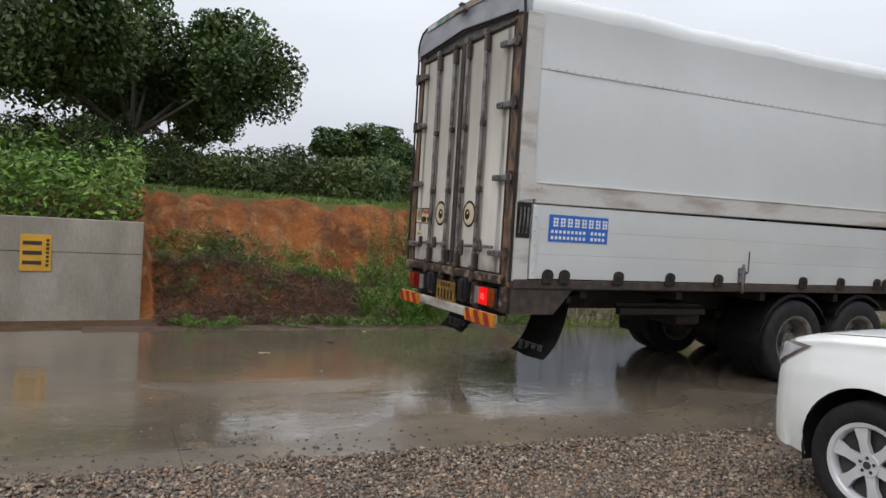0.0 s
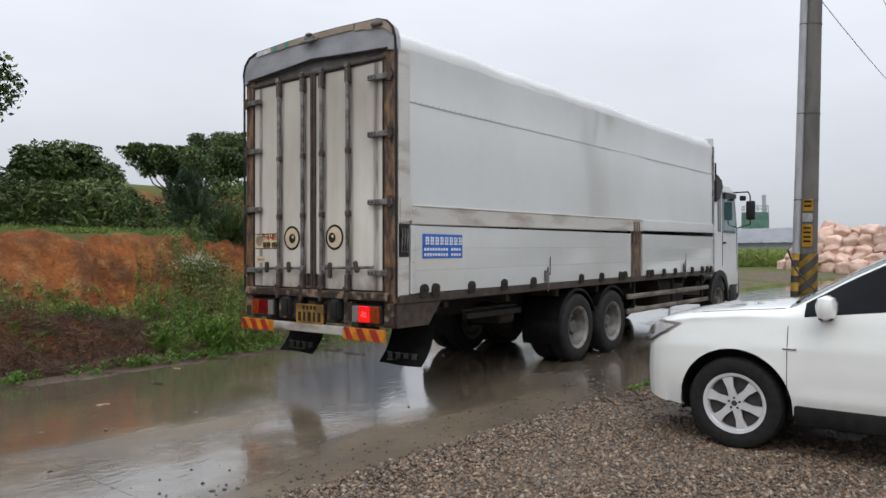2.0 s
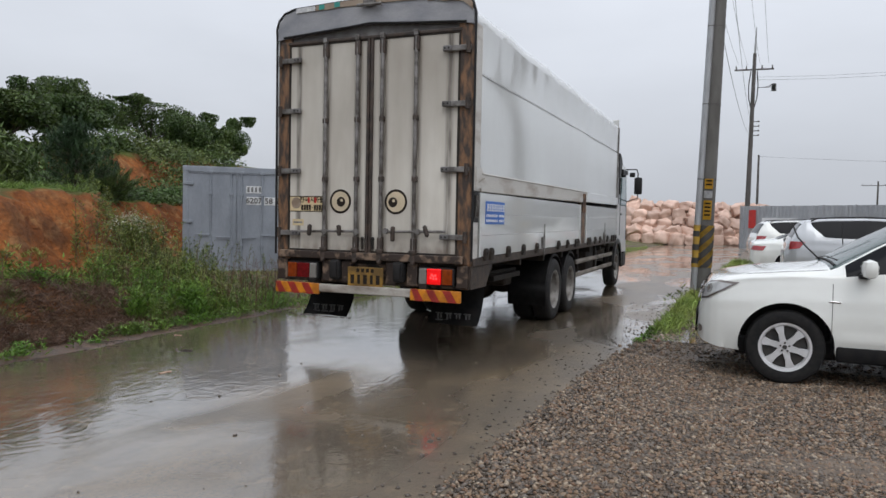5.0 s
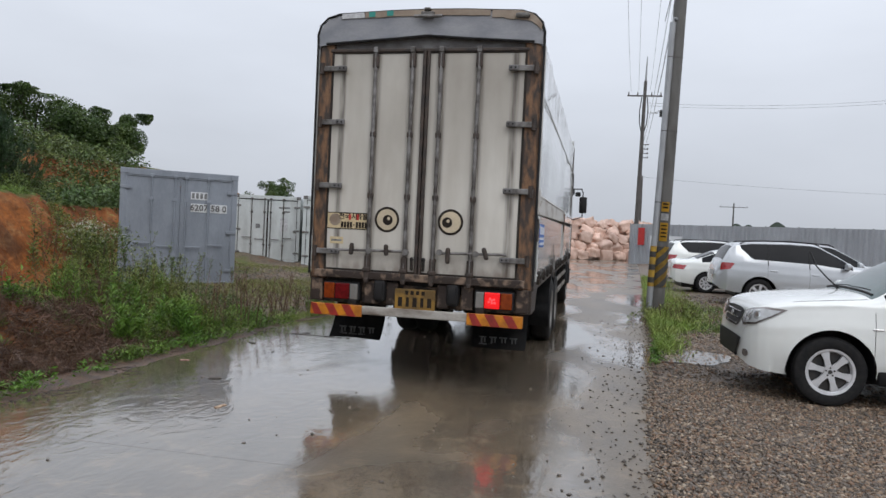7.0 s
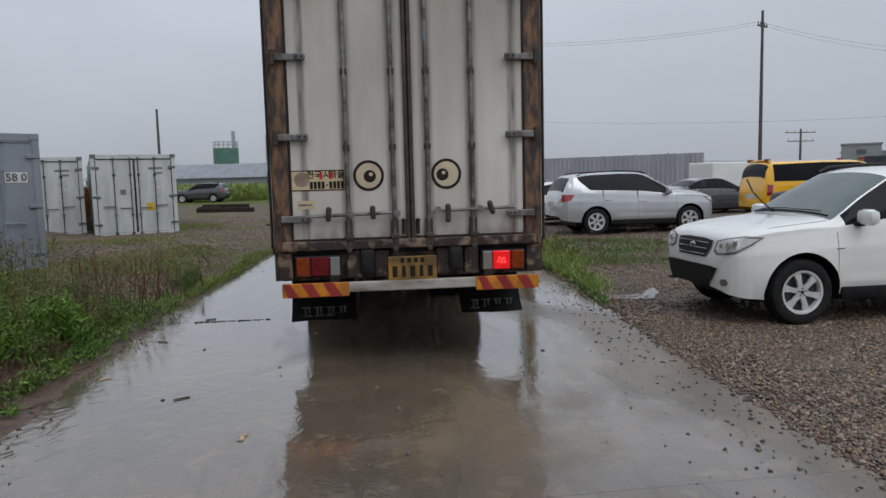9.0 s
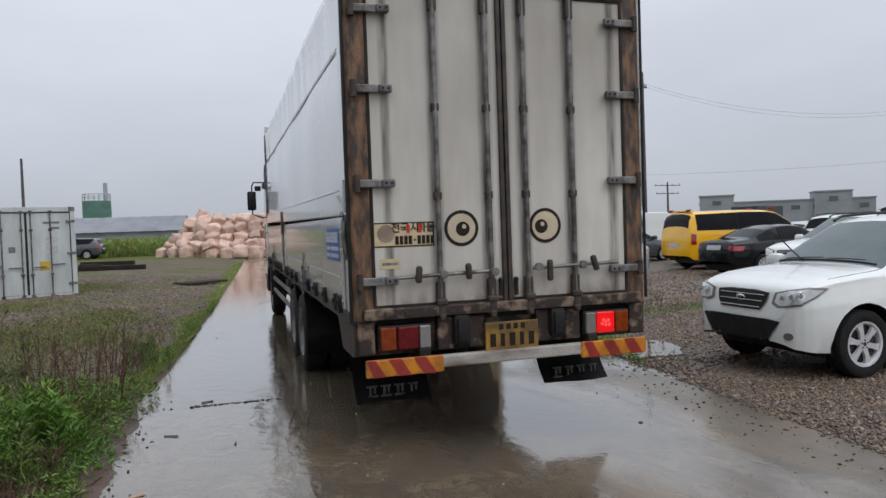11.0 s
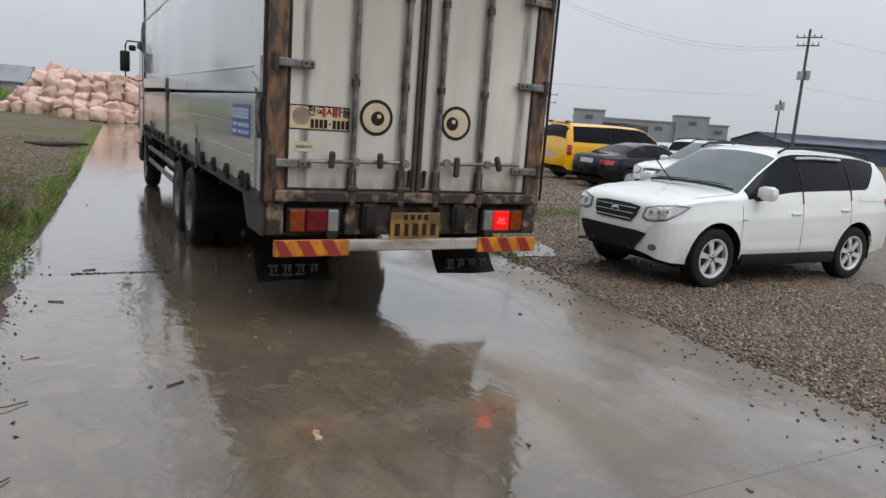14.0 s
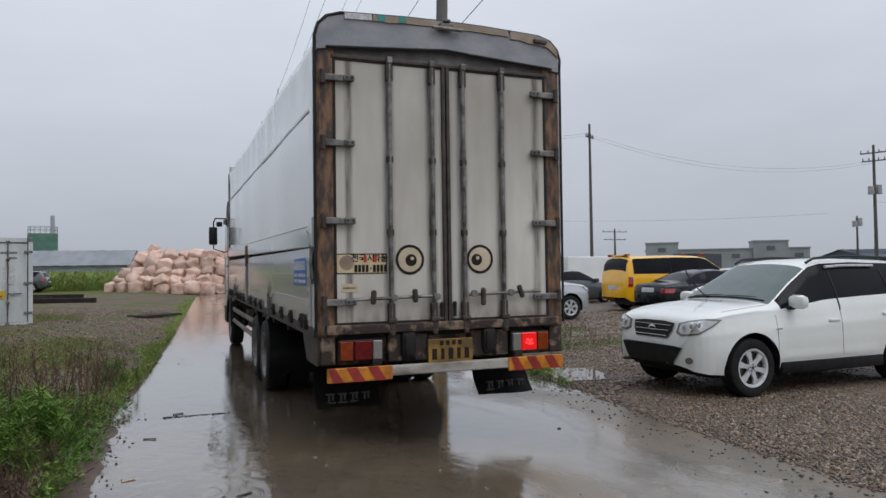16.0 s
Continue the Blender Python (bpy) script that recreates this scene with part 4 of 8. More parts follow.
for k in range(9):
    bm = bmesh.new()
    box(bm, -0.872 + 0.034 * k, -0.0095, 1.648, 0.026 if k != 4 else 0.014, 0.003, 0.064 if k != 4 else 0.014)
    part("sticker_mark", bm, m_dark, truck)
bm = bmesh.new()
box(bm, -0.93, -0.0075, 1.475, 0.155, 0.002, 0.075)
part("small_sticker", bm, m_stickerpaper, truck)
bm = bmesh.new()
box(bm, -0.93, -0.0095, 1.475, 0.12, 0.002, 0.02)
part("small_print", bm, m_greyprint, truck)

# blue sign on both side gates
for sx in (1, -1):
    bm = bmesh.new()
    box(bm, sx * (HW + 0.0205), 0.72, 1.625, 0.003, 0.69, 0.255)
    part("company_sign", bm, m_blue, truck, "blue company sign with white lettering")
    for k in range(8):
        bm = bmesh.new()
        y = 0.45 + 0.082 * k
        for dz in (-0.033, 0.0, 0.033):
            box(bm, sx * (HW + 0.0235), y, 1.682 + dz, 0.004, 0.058, 0.012)
        box(bm, sx * (HW + 0.0238), y - 0.016, 1.682, 0.004, 0.011, 0.085)
        box(bm, sx * (HW + 0.0238), y + 0.018, 1.676, 0.004, 0.011, 0.07)
        part("sign_mark", bm, m_white, truck)
    for row in (1.592, 1.535):
        for k in range(14):
            if k != 9:
                bm = bmesh.new()
                box(bm, sx * (HW + 0.0235), 0.415 + 0.046 * k, row, 0.004, 0.026, 0.03)
                part("sign_mark", bm, m_white, truck)

# lamps, plate, rubber stops, bumper
bm = bmesh.new()
box(bm, 0, 0.12, 0.94, 2.36, 0.12, 0.30, 0.02)
part("rear_crossmember", bm, m_crossbeam, truck, "rusty rear cross beam")
for x in (-0.52, -0.27, 0.29, 0.55, 1.13, -1.13):
    bm = bmesh.new()
    box(bm, x, 0.03, 0.93, 0.13, 0.10, 0.25, 0.015)
    part("frame_block", bm, m_beige, truck, "flaking beige steel block")
for x in (-0.40, 0.40):
    bm = bmesh.new()
    box(bm, x, -0.02, 0.955, 0.14, 0.12, 0.24, 0.04)
    box(bm, x, -0.085, 0.955, 0.09, 0.03, 0.18, 0.012)
    part("rubber_stop", bm, m_rubber, truck, "black rubber dock stop", smooth=True)
for sx in (-1, 1):
    lamp = new("tail_lamp")
    lamp.parent = truck
    x0 = sx * 0.84
    bm = bmesh.new()
    box(bm, x0, 0.01, 0.925, 0.42, 0.10, 0.20, 0.02)
    part("housing", bm, m_black, lamp)
    w = 0.39 / 3
    for k, (nm, mt) in enumerate((("reverse_lens", m_lampclear), ("brake_lens", m_lampred if sx < 0 else m_brake), ("indicator_lens", m_lampamb))):
        bm = bmesh.new()
        ww = w * (0.72, 1.3, 0.95)[k]
        cxx = x0 + sx * (-0.195 + w * (0.36, 1.37, 2.52)[k])
        box(bm, cxx, -0.045, 0.925, ww - 0.006, 0.03, 0.17, 0.01)
        lens = part(nm, bm, mt, lamp, "lit red brake lamp" if (nm == "brake_lens" and sx > 0) else "")
        if nm == "brake_lens" and sx > 0:
            for du, dv in ((-0.020, 0.018), (0.022, 0.014), (0.0, -0.022), (-0.032, -0.012), (0.03, -0.02), (0.0, 0.004)):
                bm = bmesh.new()
                rod(bm, (cxx + du, -0.058, 0.925 + dv), (cxx + du, -0.062, 0.925 + dv), 0.013, 12)
                part("lit_bulb", bm, m_core, lamp, "bright glowing bulb")
    bm = bmesh.new()                               # striped board on the bumper
    L = 0.585
    box(bm, sx * 0.865, -0.10, 0.725, L, 0.035, 0.125, 0.01)
    part("reflector_board", bm, m_orange, truck, "amber and red striped reflector board")
    for k in range(3):
        bm = bmesh.new()
        u0 = -L / 2 + 0.05 + k * 0.19
        prism(bm, [(u0, 0.663), (u0 + 0.095, 0.663), (u0 + 0.02, 0.787), (u0 - 0.075 if k else u0 - 0.045, 0.787)] if sx < 0 else [(u0 + 0.02, 0.663), (u0 + 0.115, 0.663), (u0 + 0.04, 0.787), (u0 - 0.055 if k else u0 - 0.03, 0.787)],
              -0.003, lambda u, v, w: (sx * 0.865 + u, -0.1185 + w, v))
        part("red_stripe", bm, m_redrefl, truck)
bm = bmesh.new()
box(bm, 0, -0.07, 0.735, 2.2, 0.07, 0.09, 0.012)
part("bumper_bar", bm, m_bumper, truck, "scuffed light grey bumper bar")
for x in (-0.7, 0.7):
    bm = bmesh.new()
    box(bm, x, 0.1, 0.78, 0.09, 0.34, 0.12, 0.01)
    part("bumper_bracket", bm, m_chassis, truck)
bm = bmesh.new()
box(bm, 0.0, -0.06, 0.885, 0.44, 0.02, 0.215, 0.006)
part("number_plate", bm, m_yellow, truck, "bent yellow number plate")
for k in range(4):
    bm = bmesh.new()
    box(bm, -0.09 + 0.06 * k, -0.0715, 0.955, 0.036, 0.003, 0.042)
    part("plate_mark", bm, m_dark, truck)
for k in range(5):
    bm = bmesh.new()
    box(bm, -0.16 + 0.08 * k, -0.0715, 0.855, 0.034 if k % 2 else 0.046, 0.003, 0.10)
    part("plate_mark", bm, m_dark, truck)

# mud flaps
FLAP = {-1: 0.60, 1: 0.595}
for sx in (-1, 1):
    flap = new("mud_flap")
    flap.parent = truck
    bm = bmesh.new()
    rows = []
    for k in range(9):
        v = k / 8
        rows.append([bm.verts.new((sx * 0.83 + (u - 0.5) * 0.62, 0.72 - 0.10 * v - 0.16 * v ** 3 + 0.03 * math.sin(u * 6 + sx), 0.90 - FLAP[sx] * v + 0.04 * v ** 3)) for u in (0, 0.25, 0.5, 0.75, 1)])
    for a, b in zip(rows, rows[1:]):
        for i in range(4):
            bm.faces.new((a[i], a[i + 1], b[i + 1], b[i]))
    bmesh.ops.solidify(bm, geom=bm.faces[:], thickness=0.012)
    part("rubber_sheet", bm, m_rubber, flap, "curled black rubber sheet", smooth=True)
    for k in range(4):
        bm = bmesh.new()
        for (dx, dz, w, h) in ((0, 0.045, 0.07, 0.013), (0.005, -0.035, 0.075, 0.015), (-0.012, 0.005, 0.014, 0.085), (0.024, 0.012, 0.013, 0.05)):
            box(bm, sx * 0.83 - 0.17 + 0.115 * k + dx, 0.515, 0.93 - FLAP[sx] * 0.86 + dz, w * 1.2, 0.02, h)
        part("flap_mark", bm, m_flapprint, flap)
    bm = bmesh.new()
    box(bm, sx * 0.83, 0.72, 0.93, 0.66, 0.05, 0.06, 0.01)
    part("flap_bracket", bm, m_chassis, flap)

# chassis
for sx in (-1, 1):
    bm = bmesh.new()
    box(bm, sx * 0.42, 5.8, 0.90, 0.09, 11.2, 0.27, 0.012)
    part("chassis_rail", bm, m_chassis, truck)
for k in range(8):
    bm = bmesh.new()
    box(bm, 0, 0.9 + 1.25 * k, 1.0, 2.3, 0.08, 0.10, 0.01)
    part("cross_bearer", bm, m_chassis, truck)
bm = bmesh.new()
box(bm, 0.75, 8.2, 0.78, 0.5, 1.3, 0.5, 0.05)
part("fuel_tank", bm, m_chassis, truck, "dark fuel tank", smooth=True)
bm = bmesh.new()
box(bm, -0.8, 7.6, 0.78, 0.45, 0.9, 0.42, 0.03)
part("battery_box", bm, m_chassis, truck)
bm = bmesh.new()
box(bm, 0.95, 2.1, 0.80, 0.08, 1.2, 0.07, 0.01)
rod(bm, (0.9, 1.5, 0.86), (0.9, 2.7, 0.86), 0.03, 8)
box(bm, 0.6, 2.6, 0.75, 0.5, 0.35, 0.25, 0.04)
part("spare_carrier", bm, m_chassis, truck)
for y in (3.9, 5.05, 10.5):
    bm = bmesh.new()
    rod(bm, (-0.95, y, 0.48), (0.95, y, 0.48), 0.085, 12)
    bmesh.ops.create_uvsphere(bm, u_segments=14, v_segments=10, radius=0.24, matrix=Matrix.Translation((0, y, 0.5)))
    for sx in (-1, 1):
        box(bm, sx * 0.45, y, 0.70, 0.09, 0.9, 0.09, 0.02)
    part("axle", bm, m_chassis, truck)

TYRE = [(0.29, -0.125), (0.33, -0.135), (0.41, -0.138), (0.455, -0.125), (0.478, -0.10), (0.485, -0.06), (0.480, -0.055), (0.480, -0.045), (0.486, -0.04), (0.487, 0.04), (0.481, 0.045), (0.481, 0.055), (0.486, 0.06),
        (0.478, 0.10), (0.455, 0.125), (0.41, 0.138), (0.33, 0.135), (0.29, 0.125)]


def truck_wheel(x, y, side, deep):
    """side: 1 with its outer face to +x. deep: rear rims are dished, front hubs stand out."""
    w = new("wheel")
    w.parent = truck
    w.location = (x, y, 0.483)
    bm = bmesh.new()
    lathe(bm, [(r, h * side) for r, h in TYRE], 40, "X")
    part("tyre", bm, m_rubber, w, smooth=True)
    bm = bmesh.new()
    d = -0.06 if deep else 0.02
    lathe(bm, [(r, h * side) for r, h in [(0.295, -0.12), (0.285, 0.10), (0.30, 0.125), (0.305, 0.13), (0.29, 0.128), (0.262, 0.10), (0.25, d + 0.03), (0.235, d), (0.12, d + 0.01), (0.11, d + 0.01)]], 40, "X")
    part("rim", bm, m_rim, w, smooth=True)
    bm = bmesh.new()
    lathe(bm, [(r, h * side) for r, h in [(0.135, d), (0.135, d + 0.02), (0.10, d + 0.03), (0.095, d + 0.10), (0.08, d + 0.115), (0.0005, d + 0.118)]], 24, "X")
    for k in range(8):
        a = 2 * math.pi * k / 8
        rod(bm, ((d + 0.0) * side, 0.165 * math.cos(a), 0.165 * math.sin(a)), ((d + 0.035) * side, 0.165 * math.cos(a), 0.165 * math.sin(a)), 0.016, 6)
    part("hub", bm, m_hub, w, smooth=True)
    for k in range(6):
        bm = bmesh.new()
        a = 2 * math.pi * (k + 0.5) / 6
        rod(bm, ((d - 0.01) * side, 0.20 * math.cos(a), 0.20 * math.sin(a)), ((d + 0.0065) * side, 0.20 * math.cos(a), 0.20 * math.sin(a)), 0.03, 10)
        part("hand_hole", bm, m_black, w)
    return w


for y in (3.9, 5.05):
    for sx in (1, -1):
        truck_wheel(sx * 1.085, y, sx, True)
        truck_wheel(sx * 0.775, y, -sx, True)
for sx in (1, -1):
    truck_wheel(sx * 1.05, 10.5, sx, False)
    for y, a0, a1 in ((3.9, 20, 205), (5.05, 45, 150)):
        bm = bmesh.new()
        rr = 0.58
        arc = [(y + rr * math.cos(radians(a)), 0.47 + rr * math.sin(radians(a))) for a in range(a0, a1 + 1, 9)]
        rows = [[bm.verts.new((sx * xx, a, b)) for a, b in arc] for xx in (0.62, 1.2, 1.21)]
        for i, v in enumerate(rows[2]):
            v.co.z -= 0.04
        for a, b in zip(rows, rows[1:]):
            for i in range(len(arc) - 1):
                bm.faces.new((a[i], a[i + 1], b[i + 1], b[i]))
        bmesh.ops.solidify(bm, geom=bm.faces[:], thickness=0.01)
        part("mudguard", bm, m_black, truck, smooth=True)
# ---- cab ----
CW, C0, C1 = 1.20, 10.12, 11.95
bm = bmesh.new()
side = [(C0, 1.02), (C0, 2.95), (C0 + 0.15, 3.05), (C1 - 0.45, 3.03), (C1 - 0.22, 2.88), (C1 - 0.08, 2.1), (C1, 1.75), (C1, 0.55), (11.25, 0.55), (11.2, 0.85), (11.08, 1.06), (10.85, 1.18), (10.5, 1.22), (10.3, 1.18)]
prism(bm, side, 2 * CW, lambda u, v, w: (-CW + w, u, v))
bmesh.ops.bevel(bm, geom=[e for e in bm.edges if abs(e.verts[0].co.x - e.verts[1].co.x) < 1e-4], offset=0.05, segments=3, affect="EDGES")
part("cab_body", bm, m_cab, truck, "white cab shell", smooth=True)
bm = bmesh.new()                                   # roof wind deflector
prism(bm, [(C0 + 0.02, 3.03), (C0 + 0.05, 3.5), (C0 + 0.35, 3.48), (C0 + 0.9, 3.22), (C0 + 1.15, 3.02)], 1.9, lambda u, v, w: (-0.95 + w, u, v))
bmesh.ops.bevel(bm, geom=bm.edges[:], offset=0.06, segments=3, affect="EDGES")
part("roof_deflector", bm, m_cab, truck, smooth=True)
for sx in (1, -1):
    bm = bmesh.new()
    prism(bm, [(C0 + 0.03, 2.62), (C0 + 0.03, 3.05), (C0 + 0.12, 3.22), (C0 + 0.42, 3.12), (C0 + 0.52, 2.98), (C0 + 0.3, 2.7)], 0.05, lambda u, v, w: (sx * (CW + 0.0 + w), u, v))
    bmesh.ops.bevel(bm, geom=bm.edges[:], offset=0.012, segments=2, affect="EDGES")
    part("air_intake", bm, m_black, truck, "black air intake at the cab corner")
    bm = bmesh.new()
    prism(bm, [(C0 + 0.68, 1.98), (C0 + 0.7, 2.80), (C1 - 0.42, 2.80), (C1 - 0.22, 2.15), (C1 - 0.28, 1.98)], 0.012, lambda u, v, w: (sx * (CW + 0.002 + w), u, v))
    part("side_window", bm, m_glassteal, truck)
    bm = bmesh.new()
    prism(bm, [(C0 + 0.28, 2.0), (C0 + 0.28, 2.75), (C0 + 0.48, 2.75), (C0 + 0.48, 2.0)], 0.012, lambda u, v, w: (sx * (CW + 0.002 + w), u, v))
    part("rear_window", bm, m_glassdark, truck)
    bm = bmesh.new()
    for (ya, za, yb, zb) in ((0.6, 1.25, 0.6, 2.88), (0.6, 2.88, 1.45, 2.88), (1.45, 2.88, 1.68, 2.1), (1.68, 2.1, 1.72, 1.1)):
        rod(bm, (sx * (CW + 0.002), C0 + ya, za), (sx * (CW + 0.002), C0 + yb, zb), 0.008, 6)
    part("door_seam", bm, m_black, truck)
    bm = bmesh.new()
    box(bm, sx * (CW + 0.02), C0 + 0.72, 1.76, 0.03, 0.16, 0.045, 0.012)
    part("cab_door_handle", bm, m_black, truck)
    bm = bmesh.new()
    prism(bm, [(C0 + 0.66, 2.72), (C0 + 0.66, 2.86), (C1 - 0.36, 2.88), (C1 - 0.34, 2.78)], 0.05, lambda u, v, w: (sx * (CW + 0.004 + w), u, v))
    part("rain_visor", bm, m_black, truck)
    bm = bmesh.new()                               # wheel arch, step
    arc = [(10.5 + 0.66 * math.cos(radians(a)), 0.5 + 0.66 * math.sin(radians(a))) for a in range(-5, 190, 13)]
    arc2 = [(10.5 + 0.54 * math.cos(radians(a)), 0.5 + 0.54 * math.sin(radians(a))) for a in range(185, -6, -13)]
    prism(bm, arc + arc2, 0.05, lambda u, v, w: (sx * (CW - 0.03 + w), u, v))
    part("wheel_arch", bm, m_black, truck, smooth=False)
    bm = bmesh.new()
    box(bm, sx * (CW - 0.06), 11.5, 0.62, 0.16, 0.55, 0.36, 0.03)
    box(bm, sx * (CW - 0.02), 11.5, 0.80, 0.14, 0.5, 0.03, 0.01)
    part("step", bm, m_black, truck, smooth=True)
    mir = new("mirror")
    mir.parent = truck
    bm = bmesh.new()
    ym = C1 + 0.02
    bent(bm, [(sx * (CW - 0.02), C1 - 0.35, 2.92), (sx * (CW + 0.22), ym, 2.95), (sx * (CW + 0.26), ym, 2.85), (sx * (CW + 0.26), ym, 2.2), (sx * (CW - 0.02), C1 - 0.1, 2.1)], 0.016, 8)
    part("mirror_arm", bm, m_black, mir)
    bm = bmesh.new()
    box(bm, sx * (CW + 0.27), ym, 2.52, 0.2, 0.09, 0.44, 0.035)
    part("mirror_head", bm, m_black, mir, smooth=True)
    bm = bmesh.new()
    box(bm, sx * (CW + 0.13), ym - 0.12, 2.80, 0.14, 0.06, 0.12, 0.025)
    part("wide_mirror", bm, m_black, mir, smooth=True)
bm = bmesh.new()
prism(bm, [(-1.05, 1.9), (1.05, 1.9), (0.98, 2.78), (-0.98, 2.78)], 0.02, lambda u, v, w: (u, C1 - 0.13 - 0.11 * (v - 2.1) / 0.8 + 0.08 + w, v))
part("windscreen", bm, m_glassteal, truck)
bm = bmesh.new()
box(bm, 0, C1 + 0.03, 0.72, 2.38, 0.2, 0.5, 0.06)
part("front_bumper", bm, m_black, truck, smooth=True)
bm = bmesh.new()
rod(bm, (1.12, C0 + 0.4, 3.1), (1.12, C0 + 0.4, 3.5), 0.02, 8)
part("snorkel", bm, m_black, truck)

# ---- cars ----
from mathutils.bvhtree import BVHTree

m_tyre = pbr("car_tyre", (0.011, 0.011, 0.012, 1), (0.02, 0.019, 0.018, 1), rough=0.75, scale=18, bump=0.2, bscale=70, spec=0.2)
m_alloy = pbr("silver_alloy", (0.66, 0.66, 0.67, 1), (0.58, 0.58, 0.59, 1), rough=0.32, metal=0.3, scale=10)
m_discdark = pbr("brake_dark", (0.035, 0.035, 0.036, 1), (0.06, 0.055, 0.05, 1), rough=0.5, metal=0.3, scale=14)
m_chrome = pbr("chrome", (0.78, 0.78, 0.79, 1), rough=0.1, metal=1.0)
m_cladding = pbr("grey_plastic_cladding", (0.010, 0.010, 0.011, 1), (0.018, 0.017, 0.016, 1), spec=0.12, rough=0.6, scale=9, bump=0.1, bscale=120)
m_screen = pbr("windscreen_glass", (0.06, 0.092, 0.087, 1), (0.036, 0.058, 0.055, 1), rough=0.05, spec=0.7, scale=1.5, grain=0.02)
m_carglass = pbr("tinted_side_glass", (0.008, 0.009, 0.011, 1), (0.012, 0.013, 0.015, 1), rough=0.08, spec=0.08, scale=1.5, grain=0.02)
m_headlamp = pbr("headlamp_lens", (0.66, 0.67, 0.68, 1), (0.46, 0.465, 0.47, 1), rough=0.12, metal=0.1, spec=0.8, scale=9, coat=1.0, grain=0.05)
m_reflector = pbr("bright_reflector", (0.82, 0.83, 0.84, 1), (0.66, 0.67, 0.68, 1), rough=0.12, metal=0.7, scale=12, coat=1.0)
m_lampdark = pbr("headlamp_depth", (0.12, 0.10, 0.09, 1), (0.19, 0.165, 0.15, 1), rough=0.08, scale=12, coat=1.0)
m_carred = pbr("car_tail_lamp", (0.36, 0.015, 0.02, 1), (0.24, 0.012, 0.015, 1), rough=0.1, coat=1.0, scale=14)
PAINT = {
    "white": pbr("white_car_paint", (0.745, 0.755, 0.725, 1), (0.69, 0.70, 0.67, 1), rough=0.16, coat=0.8, scale=1.3, grain=0.015),
    "silver": pbr("silver_car_paint", (0.50, 0.515, 0.53, 1), (0.44, 0.455, 0.47, 1), rough=0.22, metal=0.35, coat=0.8, scale=1.3, grain=0.015),
    "yellow": pbr("yellow_van_paint", (0.86, 0.46, 0.006, 1), (0.80, 0.41, 0.006, 1), rough=0.18, coat=0.8, scale=1.3, grain=0.015),
    "black": pbr("black_car_paint", (0.008, 0.009, 0.010, 1), (0.012, 0.013, 0.014, 1), rough=0.15, coat=0.25, spec=0.3, scale=1.3, grain=0.015),
    "grey": pbr("dark_grey_car_paint", (0.06, 0.065, 0.072, 1), (0.05, 0.054, 0.06, 1), rough=0.15, coat=0.9, scale=1.3, grain=0.015),
}

SUV_FORM = dict(
    length=4.675, front=2.21, axle_f=1.39, axle_r=-1.31, wheel=0.362, track=0.80, arch=0.425,
    top=[(-2.335, 0.92), (-2.29, 1.08), (-2.22, 1.20), (-2.02, 1.56), (-1.9, 1.645), (-1.5, 1.69), (-0.6, 1.715), (-0.05, 1.70), (0.2, 1.65), (0.6, 1.43), (1.03, 1.165), (1.2, 1.15), (1.35, 1.138), (1.712, 1.095), (1.925, 1.05), (2.027, 1.015), (2.087, 0.98),
         (2.12, 0.945), (2.146, 0.88), (2.171, 0.79), (2.193, 0.70), (2.21, 0.63)],
    edge=[(-2.335, 0.88), (-2.22, 1.14), (-2.05, 1.47), (-1.9, 1.57), (-1.5, 1.625), (-0.6, 1.65), (-0.05, 1.635), (0.15, 1.59), (0.6, 1.35), (0.98, 1.115), (1.2, 1.095), (1.35, 1.085), (1.712, 1.05), (1.925, 1.01), (2.027, 0.98), (2.087, 0.95),
          (2.12, 0.915), (2.146, 0.85), (2.171, 0.765), (2.193, 0.68), (2.21, 0.61)],
    belt=[(-2.335, 0.84), (-2.2, 1.08), (-2, 1.17), (-1, 1.125), (0.4, 1.06), (0.98, 1.045), (1.2, 1.04), (1.35, 1.035), (1.712, 1.005), (1.925, 0.97), (2.027, 0.945), (2.087, 0.92), (2.12, 0.885), (2.146, 0.825), (2.171, 0.74), (2.193, 0.66), (2.21, 0.59)],
    bottom=[(-2.335, 0.52), (-2.25, 0.42), (-1.9, 0.36), (-1, 0.30), (1.2, 0.30), (1.755, 0.29), (2.01, 0.31), (2.138, 0.34), (2.21, 0.40)],
    w_max=[(-2.335, 0.66), (-2.28, 0.78), (-2.1, 0.88), (-1.7, 0.93), (-1, 0.945), (1.2, 0.945), (1.585, 0.935), (1.798, 0.91), (1.925, 0.88), (2.01, 0.845), (2.078, 0.80), (2.138, 0.735), (2.18, 0.66), (2.201, 0.58), (2.21, 0.50)],
    w_belt=[(-2.335, 0.62), (-2.2, 0.80), (-1.7, 0.875), (-1, 0.895), (0.98, 0.885), (1.585, 0.875), (1.798, 0.855), (1.925, 0.83), (2.01, 0.80), (2.078, 0.76), (2.138, 0.70), (2.18, 0.635), (2.201, 0.56), (2.21, 0.48)],
    w_edge=[(-2.335, 0.58), (-2.2, 0.74), (-2, 0.66), (-1.5, 0.655), (-0.3, 0.665), (0.15, 0.645), (0.6, 0.72), (0.98, 0.80), (1.35, 0.825), (1.712, 0.81), (1.925, 0.775), (2.01, 0.75), (2.078, 0.715), (2.138, 0.66), (2.18, 0.60), (2.21, 0.45)],
    glass=(-1.86, 0.86), screen=(0.22, 0.99), back=(-2.2, -1.98), pillars=(-1.12, -0.12), doors=(1.0, -0.12, -1.12))
